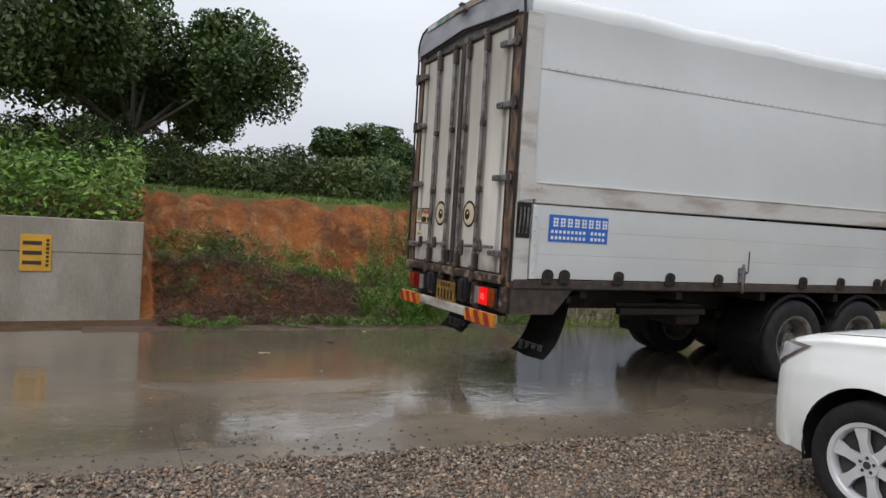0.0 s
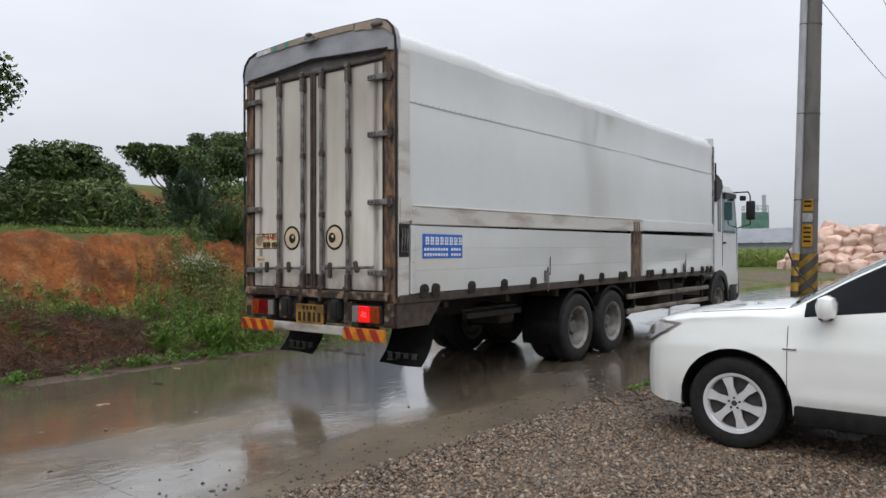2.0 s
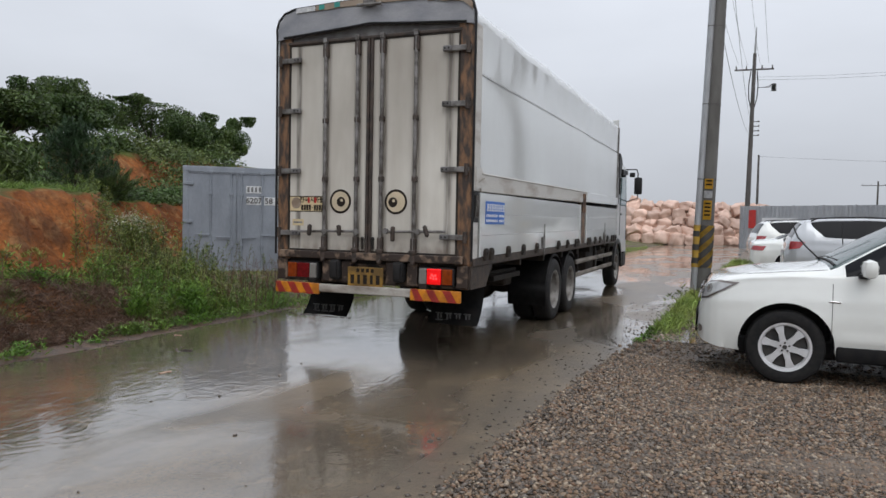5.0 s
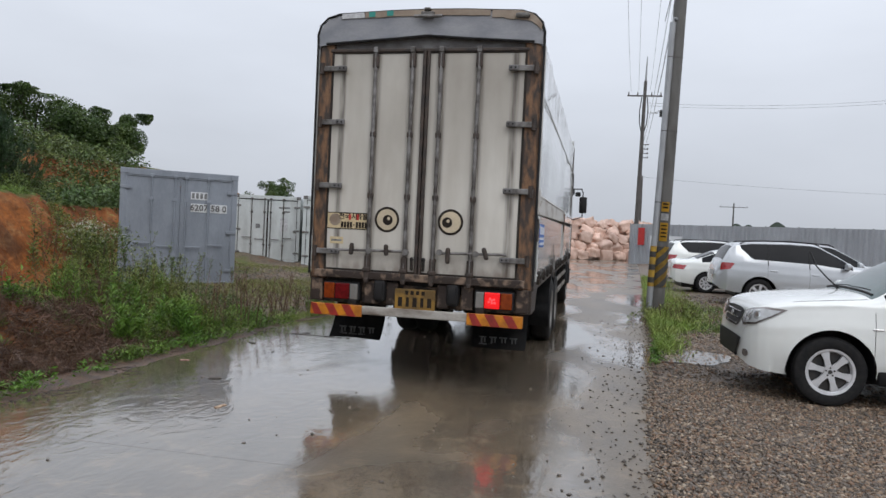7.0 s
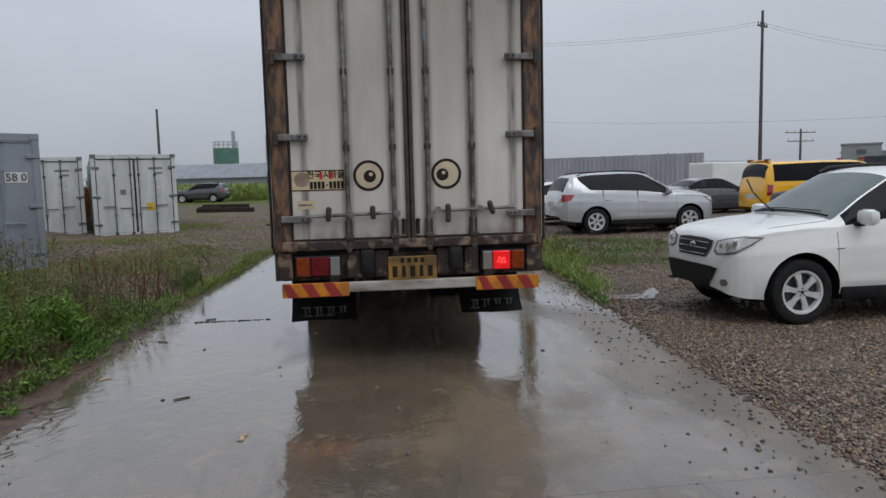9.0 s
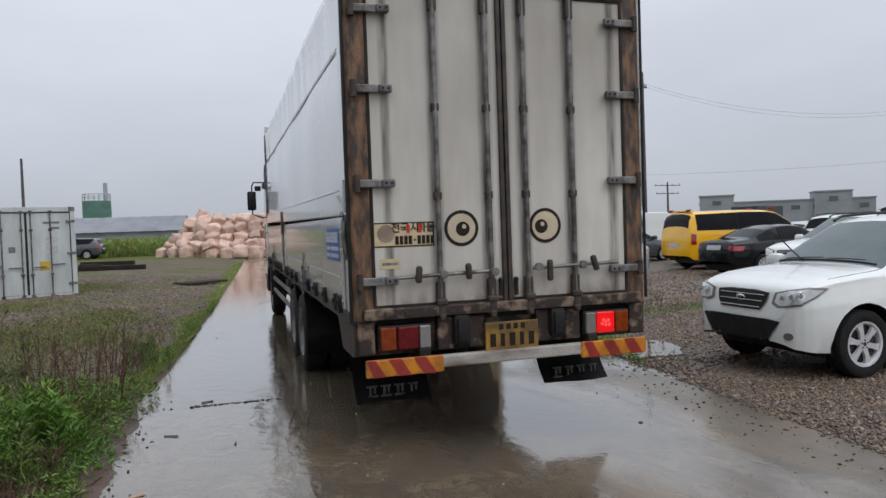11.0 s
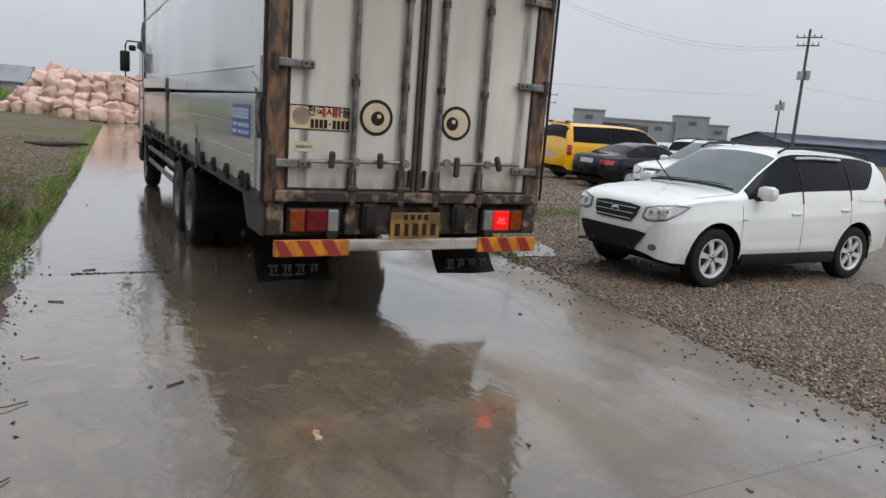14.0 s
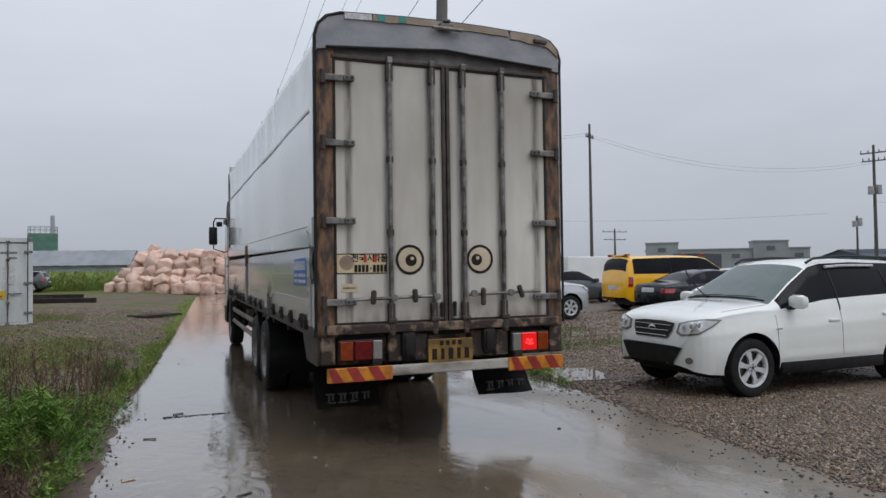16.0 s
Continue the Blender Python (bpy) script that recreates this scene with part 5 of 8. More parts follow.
SEDAN_FORM = dict(
    length=4.65, axle_f=1.42, axle_r=-1.30, wheel=0.318, track=0.78, arch=0.37,
    top=[(-2.325, 0.80), (-2.29, 0.98), (-2.2, 1.05), (-1.75, 1.08), (-1.62, 1.11), (-1.0, 1.36), (-0.6, 1.44), (-0.1, 1.455), (0.25, 1.43), (0.7, 1.22), (1.15, 0.97), (1.3, 0.94), (1.8, 0.86), (2.1, 0.76), (2.22, 0.68), (2.325, 0.5)],
    edge=[(-2.325, 0.76), (-2.25, 0.95), (-1.7, 1.02), (-1.0, 1.28), (-0.6, 1.375), (-0.1, 1.39), (0.22, 1.36), (0.7, 1.15), (1.15, 0.92), (1.3, 0.89), (1.8, 0.80), (2.1, 0.70), (2.22, 0.62), (2.325, 0.46)],
    belt=[(-2.325, 0.72), (-2.25, 0.88), (-1.7, 0.95), (-1.0, 0.95), (0.4, 0.92), (1.15, 0.87), (1.3, 0.85), (1.8, 0.76), (2.1, 0.66), (2.22, 0.58), (2.325, 0.44)],
    bottom=[(-2.325, 0.42), (-2.2, 0.32), (-1.5, 0.24), (1.6, 0.22), (2.1, 0.24), (2.325, 0.32)],
    w_max=[(-2.325, 0.62), (-2.25, 0.78), (-1.9, 0.87), (-1.0, 0.915), (1.2, 0.915), (1.8, 0.87), (2.1, 0.78), (2.22, 0.68), (2.325, 0.48)],
    w_belt=[(-2.325, 0.58), (-2.25, 0.74), (-1.7, 0.84), (-1.0, 0.87), (1.15, 0.86), (1.8, 0.80), (2.1, 0.70), (2.325, 0.44)],
    w_edge=[(-2.325, 0.54), (-2.25, 0.70), (-1.7, 0.74), (-1.0, 0.62), (-0.3, 0.61), (0.22, 0.60), (0.7, 0.68), (1.15, 0.77), (1.8, 0.73), (2.1, 0.64), (2.325, 0.40)],
    glass=(-1.45, 1.0), screen=(0.28, 1.12), back=(-1.6, -1.02), pillars=(-0.95, -0.05), doors=(1.0, -0.05, -1.0))
VAN_FORM = dict(
    length=5.12, axle_f=1.62, axle_r=-1.58, wheel=0.335, track=0.80, arch=0.39,
    top=[(-2.56, 1.0), (-2.53, 1.25), (-2.45, 1.70), (-2.36, 1.90), (-2.2, 1.945), (-0.5, 1.96), (0.5, 1.94), (0.85, 1.87), (1.25, 1.60), (1.7, 1.26), (1.9, 1.17), (2.25, 1.04), (2.42, 0.92), (2.5, 0.78), (2.56, 0.6)],
    edge=[(-2.56, 0.96), (-2.45, 1.62), (-2.3, 1.83), (-0.5, 1.87), (0.5, 1.85), (0.8, 1.79), (1.25, 1.52), (1.7, 1.19), (1.9, 1.10), (2.25, 0.97), (2.42, 0.86), (2.56, 0.55)],
    belt=[(-2.56, 0.92), (-2.48, 1.16), (-2.2, 1.20), (0.5, 1.17), (1.7, 1.10), (1.9, 1.03), (2.25, 0.90), (2.42, 0.80), (2.56, 0.52)],
    bottom=[(-2.56, 0.48), (-2.4, 0.36), (-1.5, 0.29), (1.6, 0.27), (2.3, 0.30), (2.56, 0.36)],
    w_max=[(-2.56, 0.80), (-2.5, 0.90), (-2.2, 0.95), (1.2, 0.96), (1.8, 0.93), (2.2, 0.86), (2.42, 0.74), (2.56, 0.55)],
    w_belt=[(-2.56, 0.78), (-2.5, 0.88), (-2.2, 0.92), (1.2, 0.925), (1.8, 0.88), (2.2, 0.80), (2.42, 0.68), (2.56, 0.50)],
    w_edge=[(-2.56, 0.76), (-2.45, 0.78), (-2.2, 0.78), (0.5, 0.78), (0.8, 0.76), (1.25, 0.80), (1.7, 0.83), (2.2, 0.74), (2.42, 0.62), (2.56, 0.45)],
    glass=(-2.25, 1.35), screen=(0.9, 1.66), back=(-2.5, -2.38), pillars=(-0.75, 0.45), doors=(1.45, 0.45, -0.75))

ROWS_A, ROWS_B, ROWS_C = 16, 6, 8


def car_stations(L, front):
    n = 110
    out = []
    for k in range(n + 1):
        u = k / n
        v = u - 0.115 * math.sin(2 * math.pi * u)           # closer towards the ends
        out.append(-L / 2 + v * (L / 2 + front))
    return out


def body_section(F, x):
    g = {k: lerp_table(F[k], x) for k in ("top", "edge", "belt", "bottom", "w_max", "w_belt", "w_edge")}
    pts = []
    zb, zt = g["bottom"], g["belt"]
    for i in range(ROWS_A):
        u = i / ROWS_A
        z = zb + (zt - zb) * u
        if u < 0.45:
            y = g["w_max"] - (0.045 if -F["length"] / 2 + 0.25 < x < 1.95 else 0.02) * (1 - u / 0.45) ** 2
            if -0.8 < x < 0.9:
                y += 0.016 * math.exp(-((u - 0.22) / 0.06) ** 2)   # ridge along the foot of the doors
        else:
            k = (u - 0.45) / 0.55
            y = g["w_max"] + (g["w_belt"] - g["w_max"]) * k ** 1.8
            y += 0.008 * math.exp(-((u - 0.72) / 0.05) ** 2)       # shoulder crease
        pts.append((y, z))
    for i in range(ROWS_B):
        u = i / ROWS_B
        bulge = 0.02 * math.sin(math.pi * u)
        pts.append((g["w_belt"] + (g["w_edge"] - g["w_belt"]) * u + bulge, zt + (g["edge"] - zt) * u))
    for i in range(ROWS_C + 1):
        a = radians(90) * i / ROWS_C
        pts.append((g["w_edge"] * math.cos(a) if i < ROWS_C else 0.0, g["edge"] + (g["top"] - g["edge"]) * math.sin(a)))
    return pts


def car_wheel(parent, x, y, side, F, spokes):
    w = new("wheel")
    w.parent = parent
    w.location = (x, y, F["wheel"])
    R = F["wheel"]
    rr = R * 0.645
    bm = bmesh.new()
    prof = [(rr, -0.10), (rr + 0.02, -0.112), (R * 0.86, -0.118), (R * 0.95, -0.105), (R * 0.99, -0.08), (R, -0.04), (R - 0.006, -0.035), (R - 0.006, -0.025), (R, -0.02), (R, 0.02), (R - 0.006, 0.025), (R - 0.006, 0.035), (R, 0.04),
            (R * 0.99, 0.08), (R * 0.95, 0.105), (R * 0.86, 0.118), (rr + 0.02, 0.112), (rr, 0.10)]
    lathe(bm, [(r, h * side) for r, h in prof], 40, "Y")
    part("tyre", bm, m_tyre, w, smooth=True)
    rim = new("rim", None)
    bm = bmesh.new()
    lathe(bm, [(r, h * side) for r, h in [(rr, -0.1), (rr - 0.012, 0.05), (rr - 0.014, 0.088), (rr + 0.004, 0.103), (rr + 0.006, 0.108), (rr - 0.018, 0.104), (rr - 0.03, 0.085), (rr - 0.03, 0.05)]], 40, "Y")
    for k in range(spokes):
        a = 2 * math.pi * k / spokes + 0.25
        ca, sa = math.cos(a), math.sin(a)
        w0, w1 = 0.062 * R / 0.36, 0.088 * R / 0.36
        ends = []
        for rad, wd, out_ in ((0.045, w0, 0.088), (rr * 0.55, w0 * 0.82, 0.098), (rr - 0.02, w1, 0.092)):
            ring = []
            for s in (-0.5, 0.5):
                for dep in (0.0, -0.03):
                    px, pz = rad * ca - s * wd * sa, rad * sa + s * wd * ca
                    ring.append(bm.verts.new((px, (out_ + dep) * side, pz)))
            ends.append(ring)
        for p, q in zip(ends, ends[1:]):
            for i, j in ((0, 1), (1, 3), (3, 2), (2, 0)):
                bm.faces.new((p[i], p[j], q[j], q[i]))
    rod(bm, (0, 0.06 * side, 0), (0, 0.098 * side, 0), 0.066, 20)
    bpy.data.objects.remove(rim)
    part("rim", bm, m_alloy, w, smooth=True)
    bm = bmesh.new()
    rod(bm, (0, -0.05 * side, 0), (0, 0.045 * side, 0), rr - 0.03, 28)
    part("brake_disc", bm, m_discdark, w)
    for k in range(5):
        bm = bmesh.new()
        a = 2 * math.pi * k / 5 + 0.3
        rod(bm, (0.042 * math.cos(a), 0.09 * side, 0.042 * math.sin(a)), (0.042 * math.cos(a), 0.104 * side, 0.042 * math.sin(a)), 0.010, 6)
        if F is SUV_FORM:
            part("lug_nut", bm, m_discdark, w)
    bm = bmesh.new()
    rod(bm, (0, 0.09 * side, 0), (0, 0.102 * side, 0), 0.022, 14)
    part("hub_cap", bm, m_discdark, w)


def project(tree, outline, way, place, out=0.012, cuts=9):
    """A patch that lies on the body: an outline in two coordinates, cast along way; place(u, v) gives the ray's start."""
    bm = bmesh.new()
    f = bm.faces.new([bm.verts.new((u, v, 0)) for u, v in outline])
    bmesh.ops.triangulate(bm, faces=[f])
    for _ in range(7):
        long_ = [e for e in bm.edges if e.calc_length() > 0.035]
        if not long_:
            break
        bmesh.ops.subdivide_edges(bm, edges=long_, cuts=1)
        bmesh.ops.triangulate(bm, faces=[f for f in bm.faces if len(f.verts) > 3])
    way = Vector(way).normalized()
    for v in bm.verts:
        o = Vector(place(v.co.x, v.co.y))
        hit, nor, _, _ = tree.ray_cast(o, way)
        if hit is None:
            near, nor, _, _ = tree.find_nearest(o + way * 1.2)
            hit = near
        if nor.dot(way) > 0:
            nor = -nor
        v.co = hit - way * out
    return bm


def along(tree, bm, pts, r, way=None, out=0.002):
    """A thin bar that follows the body."""
    got = []
    for p in pts:
        near, nor, _, _ = tree.find_nearest(Vector(p))
        if (Vector(p) - near).dot(nor) < 0:
            nor = -nor
        got.append(near + nor * out)
    keep = got[:1]
    for p in got[1:]:
        if (p - keep[-1]).length > 1e-3:
            keep.append(p)
    if len(keep) > 1:
        bent(bm, keep, r, 6)


def car(name, label, F, paint, m, spokes=6, detail=True, group="cars on the lot", suv=True):
    c = thing(name, label, "van" if name == "van" else "car", m, group)
    L = F["length"]
    paint_m = PAINT[paint]
    front = F["front"] if "front" in F else L / 2
    xs = car_stations(L, front)
    n = ROWS_A + ROWS_B + ROWS_C
    half = [body_section(F, x) for x in xs]
    sets = {"body": bmesh.new(), "side_window": bmesh.new(), "windscreen": bmesh.new(), "rear_window": bmesh.new()}
    full = bmesh.new()
    grids = {}
    for key, bm in list(sets.items()) + [("full", full)]:
        g = []
        for x, sec in zip(xs, half):
            row = [bm.verts.new((x, y, z)) for y, z in sec] + [bm.verts.new((x, -y, z)) for y, z in sec[-2::-1]]
            g.append(row)
        grids[key] = g
    total = 2 * n
    ax = ((F["axle_f"], F["arch"]), (F["axle_r"], F["arch"]))
    zc = F["wheel"] + 0.01

    def in_arch(x, z, slack=0.0):
        return any((x - a) ** 2 + (z - zc) ** 2 < (r - slack) ** 2 for a, r in ax)

    for i in range(len(xs) - 1):
        xm = (xs[i] + xs[i + 1]) / 2
        for j in range(total):
            jj = j if j < n else total - 1 - j
            y, z = half[i][jj]
            quad = lambda g: (g[i][j], g[i][j + 1], g[i + 1][j + 1], g[i + 1][j])
            full.faces.new(quad(grids["full"]))
            key = "body"
            if ROWS_A <= jj < ROWS_A + ROWS_B and F["glass"][0] < xm < F["glass"][1] and jj > ROWS_A and jj < ROWS_A + ROWS_B - 0:
                if half[i][ROWS_A + ROWS_B][1] - half[i][ROWS_A][1] > 0.10:
                    key = "side_window"
            if jj >= ROWS_A + ROWS_B + 1 and F["screen"][0] < xm < F["screen"][1]:
                key = "windscreen"
            if jj >= ROWS_A + ROWS_B + 1 and F["back"][0] < xm < F["back"][1]:
                key = "rear_window"
            if jj < ROWS_A and in_arch(xm, (half[i][jj][1] + half[i][jj + 1][1]) / 2):
                continue
            sets[key].faces.new(quad(grids[key]))
    for end in (0, -1):
        sets["body"].faces.new(grids["body"][end])
        full.faces.new(grids["full"][end])
    tree = BVHTree.FromBMesh(full)
    # round the wheel openings
    bm = sets["body"]
    for v in bm.verts:
        if v.link_faces and any(e.is_boundary for e in v.link_edges):
            for a, r in ax:
                dx, dz = v.co.x - a, v.co.z - zc
                d = math.hypot(dx, dz)
                if abs(d - r) < 0.075 and v.co.z > F["wheel"] * 0.9 and abs(v.co.y) > 0.5:
                    v.co.x, v.co.z = a + dx * r / d, zc + dz * r / d
    for key, bm in sets.items():
        bmesh.ops.delete(bm, geom=[v for v in bm.verts if not v.link_faces], context="VERTS")
        if key == "body":
            part("body", bm, paint_m, c, smooth=True)
        else:
            part(key, bm, m_screen if key == "windscreen" else m_carglass, c, smooth=True)
    full.free()
    # wheel housings, underside
    for a, r in ax:
        for sy in (1, -1):
            bm = bmesh.new()
            arc = [(a + (r + 0.004) * math.cos(radians(t)), zc + (r + 0.004) * math.sin(radians(t))) for t in range(-15, 200, 13)]
            rows = [[bm.verts.new((p, sy * yy, q)) for p, q in arc] for yy in (0.45, F["track"] + 0.085)]
            for i in range(len(arc) - 1):
                bm.faces.new((rows[0][i], rows[0][i + 1], rows[1][i + 1], rows[1][i]))
            bm.faces.new(rows[0])
            part("wheel_housing", bm, m_black, c)
    bm = bmesh.new()
    box(bm, 0, 0, F["bottom"][3][1] + 0.03, L - (1.0 if suv else 0.6), 1.40, 0.20, 0.03)
    part("underbody", bm, m_black, c)
    for x in (F["axle_f"], F["axle_r"]):
        for sy in (1, -1):
            car_wheel(c, x, sy * F["track"], sy, F, spokes)
    W = lambda x: lerp_table(F["w_max"], x)
    if suv:
        for sy in (1, -1):                         # dark sill
            x0, x1 = F["axle_r"] + F["arch"] + 0.01, F["axle_f"] - F["arch"] - 0.01
            bm = bmesh.new()
            box(bm, (x0 + x1) / 2, sy * (W(0) - 0.035), 0.335, x1 - x0, 0.07, 0.15, 0.025)
            part("sill_cladding", bm, m_cladding, c, "dark plastic sill", smooth=True)
    for sy in (1, -1):
        # door seams
        z0 = F["bottom"][3][1] + 0.12
        for x in F["doors"]:
            zb = lerp_table(F["belt"], x)
            pts = [(x, sy * 1.1, z0 + (zb - z0) * k / 8) for k in range(9)]
            bm = bmesh.new()
            along(tree, bm, pts, 0.003)
            part("door_seam", bm, m_black, c)
        for x in F["pillars"]:
            bm = bmesh.new()
            pts = [(x, sy * (1.2 - 0.3 * k / 6), lerp_table(F["belt"], x) + (lerp_table(F["edge"], x) - lerp_table(F["belt"], x)) * k / 6) for k in range(7)]
            along(tree, bm, pts, 0.012)
            part("window_pillar", bm, m_black, c)
        # handles
        for x in F["doors"][1:]:
            hx = x + (0.14 if x == F["doors"][1] else 0.14)
            zz = lerp_table(F["belt"], hx) - 0.13
            near, nor, _, _ = tree.find_nearest(Vector((hx, sy * 1.1, zz)))
            bm = bmesh.new()
            box(bm, near.x, near.y + sy * 0.012, near.z, 0.19, 0.03, 0.032, 0.012)
            part("door_handle", bm, paint_m, c, smooth=True)
        # mirrors
        mx = F["screen"][1] - 0.29
        zz = lerp_table(F["belt"], mx)
        bm = bmesh.new()
        box(bm, mx + 0.02, sy * (lerp_table(F["w_belt"], mx) + 0.115), zz + 0.105, 0.13, 0.25, 0.175, 0.06)
        mo = part("mirror", bm, paint_m, c, smooth=True)
        bm = bmesh.new()
        box(bm, mx + 0.04, sy * (lerp_table(F["w_belt"], mx) + 0.0), zz + 0.03, 0.10, 0.12, 0.05, 0.015)
        part("mirror_foot", bm, m_black, mo)
        if suv and name != "van":                  # body panel that closes the rear quarter window
            out = [(-1.98, 1.08), (-1.28, 1.08), (-1.30, 1.15), (-1.52, 1.26), (-1.76, 1.50), (-1.80, 1.64), (-1.98, 1.60)]
            bm = project(tree, out, (0, -sy, 0), lambda u, v: (u, sy * 1.6, v), 0.007)
            part("quarter_panel", bm, paint_m, c, smooth=True)
        # tail lamp
        xe = -L / 2
        zt = lerp_table(F["belt"], xe + 0.3)
        if suv:
            out = [(sy * 0.66, zt - 0.03), (sy * 0.66, zt - 0.24), (sy * 0.98, zt - 0.2), (sy * 1.06, zt - 0.04)]
        else:
            out = [(sy * 0.45, zt - 0.02), (sy * 0.45, zt - 0.16), (sy * 0.95, zt - 0.18), (sy * 1.02, zt - 0.04)]
        if name == "van":
            out = [(sy * 0.80, 1.22), (sy * 0.80, 0.86), (sy * 0.98, 0.86), (sy * 0.98, 1.18)]
        bm = project(tree, out, (0.75, -sy * 0.66, 0), lambda u, v: (xe - 0.75 + 0.2, u + sy * 0.66, v), 0.012)
        part("tail_lamp", bm, m_carred, c, smooth=True)
        # headlamp
        xf = front
        zh = lerp_table(F["belt"], xf - 0.2)
        if suv:
            zh = 0.855
            out = [(sy * 0.52, zh + 0.06), (sy * 0.475, zh - 0.055), (sy * 0.56, zh - 0.095), (sy * 0.86, zh - 0.06), (sy * 1.05, zh + 0.035), (sy * 1.16, zh + 0.115), (sy * 0.95, zh + 0.13), (sy * 0.7, zh + 0.10)]
        else:
            out = [(sy * 0.42, zh + 0.0), (sy * 0.45, zh - 0.12), (sy * 0.85, zh - 0.08), (sy * 1.0, zh + 0.06), (sy * 0.7, zh + 0.05)]
        hl = lambda u, v: (xf + 0.6, u + sy * 0.45, v)
        bm = project(tree, out, (-0.8, -sy * 0.6, 0), hl, 0.010)
        lampo = part("headlamp", bm, m_lampdark, c, smooth=True)
        mid = (sum(p[0] for p in out) / len(out), sum(p[1] for p in out) / len(out))
        inner = [(mid[0] + (u - mid[0]) * 0.86, mid[1] + (v - mid[1]) * 0.80) for u, v in out]
        bm = project(tree, inner, (-0.8, -sy * 0.6, 0), hl, 0.018)
        part("lens", bm, m_headlamp, lampo, smooth=True)
        if detail and suv and name != "van":
            for du, rr_ in ((0.62, 0.048), (0.74, 0.055), (0.86, 0.050)):
                ring = [(sy * du + rr_ * math.cos(t * math.pi / 8), zh + 0.012 + 0.03 * (du - 0.62) / 0.24 + rr_ * math.sin(t * math.pi / 8)) for t in range(16)]
                part("reflector", project(tree, ring, (-0.8, -sy * 0.6, 0), hl, 0.023, 3), m_reflector, lampo, smooth=True)
                ring = [(sy * du + rr_ * 0.5 * math.cos(t * math.pi / 6), zh + 0.012 + 0.03 * (du - 0.62) / 0.24 + rr_ * 0.5 * math.sin(t * math.pi / 6)) for t in range(12)]
                part("bulb", project(tree, ring, (-0.8, -sy * 0.6, 0), hl, 0.027, 3), m_lampdark, lampo, smooth=True)
        # fog lamp
        out = [(sy * 0.70 + 0.06 * math.cos(t * math.pi / 6), 0.47 + 0.04 * math.sin(t * math.pi / 6)) for t in range(12)]
        bm = project(tree, out, (-0.85, -sy * 0.5, 0), lambda u, v: (xf + 0.6, u + sy * 0.35, v), 0.010, 3)
        part("fog_lamp", bm, m_lampdark, c, smooth=True)
    xf = front
    zh = lerp_table(F["belt"], xf - 0.2)
    pl = lambda u, v: (xf + 0.6, u, v)
    if suv:
        zh = 0.845
        gr = [(-0.40, zh + 0.065), (-0.37, zh - 0.04), (-0.31, zh - 0.125), (0.31, zh - 0.125), (0.37, zh - 0.04), (0.40, zh + 0.065), (0.2, zh + 0.085), (-0.2, zh + 0.085)]
    else:
        gr = [(-0.34, zh + 0.02), (-0.3, zh - 0.09), (0.3, zh - 0.09), (0.34, zh + 0.02)]
    bm = project(tree, gr, (-1, 0, 0), pl, 0.016)
    grille = part("grille", bm, m_black, c, "black grille with chrome bars", smooth=True)
    zs = sorted(v for _, v in gr)
    for k in range(3 if suv else 2):
        z = zs[0] + (zs[-1] - 0.02 - zs[0]) * (k + 0.45) / (2.9 if suv else 2)
        wdt = 0.31 + 0.05 * k / 3
        pts = [(xf + 0.3, -wdt + 2 * wdt * t / 12, z) for t in range(13)]
        got = []
        for p in pts:
            hit, nor, _, _ = tree.ray_cast(Vector(p), Vector((-1, 0, 0)))
            if hit is not None:
                got.append(hit + Vector((0.025, 0, 0)))
        if len(got) > 2:
            bm = bmesh.new()
            bent(bm, got, 0.0075, 6)
            part("grille_bar", bm, m_chrome, grille)
    bm = bmesh.new()
    hit, nor, _, _ = tree.ray_cast(Vector((xf + 0.3, 0, (zs[0] + zs[-1]) / 2 + 0.01)), Vector((-1, 0, 0)))
    bmesh.ops.create_uvsphere(bm, u_segments=18, v_segments=10, radius=0.5, matrix=Matrix.Translation(hit + Vector((0.028, 0, 0))) @ Matrix.Diagonal((0.02, 0.145, 0.075, 1)))
    part("emblem", bm, m_chrome, grille, smooth=True)
    low = [(-0.60, 0.62), (-0.53, 0.53), (-0.46, 0.44), (-0.42, 0.36), (0.42, 0.36), (0.46, 0.44), (0.53, 0.53), (0.60, 0.62), (0.45, 0.635), (-0.45, 0.635)] if suv else [(-0.5, 0.40), (-0.55, 0.28), (0.55, 0.28), (0.5, 0.40)]
    bm = project(tree, low, (-1, 0, 0), pl, 0.016, 11)
    part("lower_intake", bm, m_black, c, "black lower bumper intake", smooth=True)
    # rear plate recess, bumper reflector
    bm = project(tree, [(-0.3, 0.90), (-0.3, 0.76), (0.3, 0.76), (0.3, 0.90)], (1, 0, 0), lambda u, v: (-L / 2 - 0.6, u, v), 0.006)
    part("rear_plate", bm, m_scuff, c, smooth=True)
    if suv and name != "van":
        for sy in (1, -1):
            bm = bmesh.new()
            zr = [(x, sy * (lerp_table(F["w_edge"], x) - 0.03), lerp_table(F["edge"], x) + 0.085) for x in (-1.65, -1.2, -0.6, 0.0)]
            pts = [(-1.78, zr[0][1], zr[0][2] - 0.07)] + zr + [(0.14, zr[-1][1], zr[-1][2] - 0.06)]
            bent(bm, pts, 0.018, 8)
            part("roof_rail", bm, m_black, c)
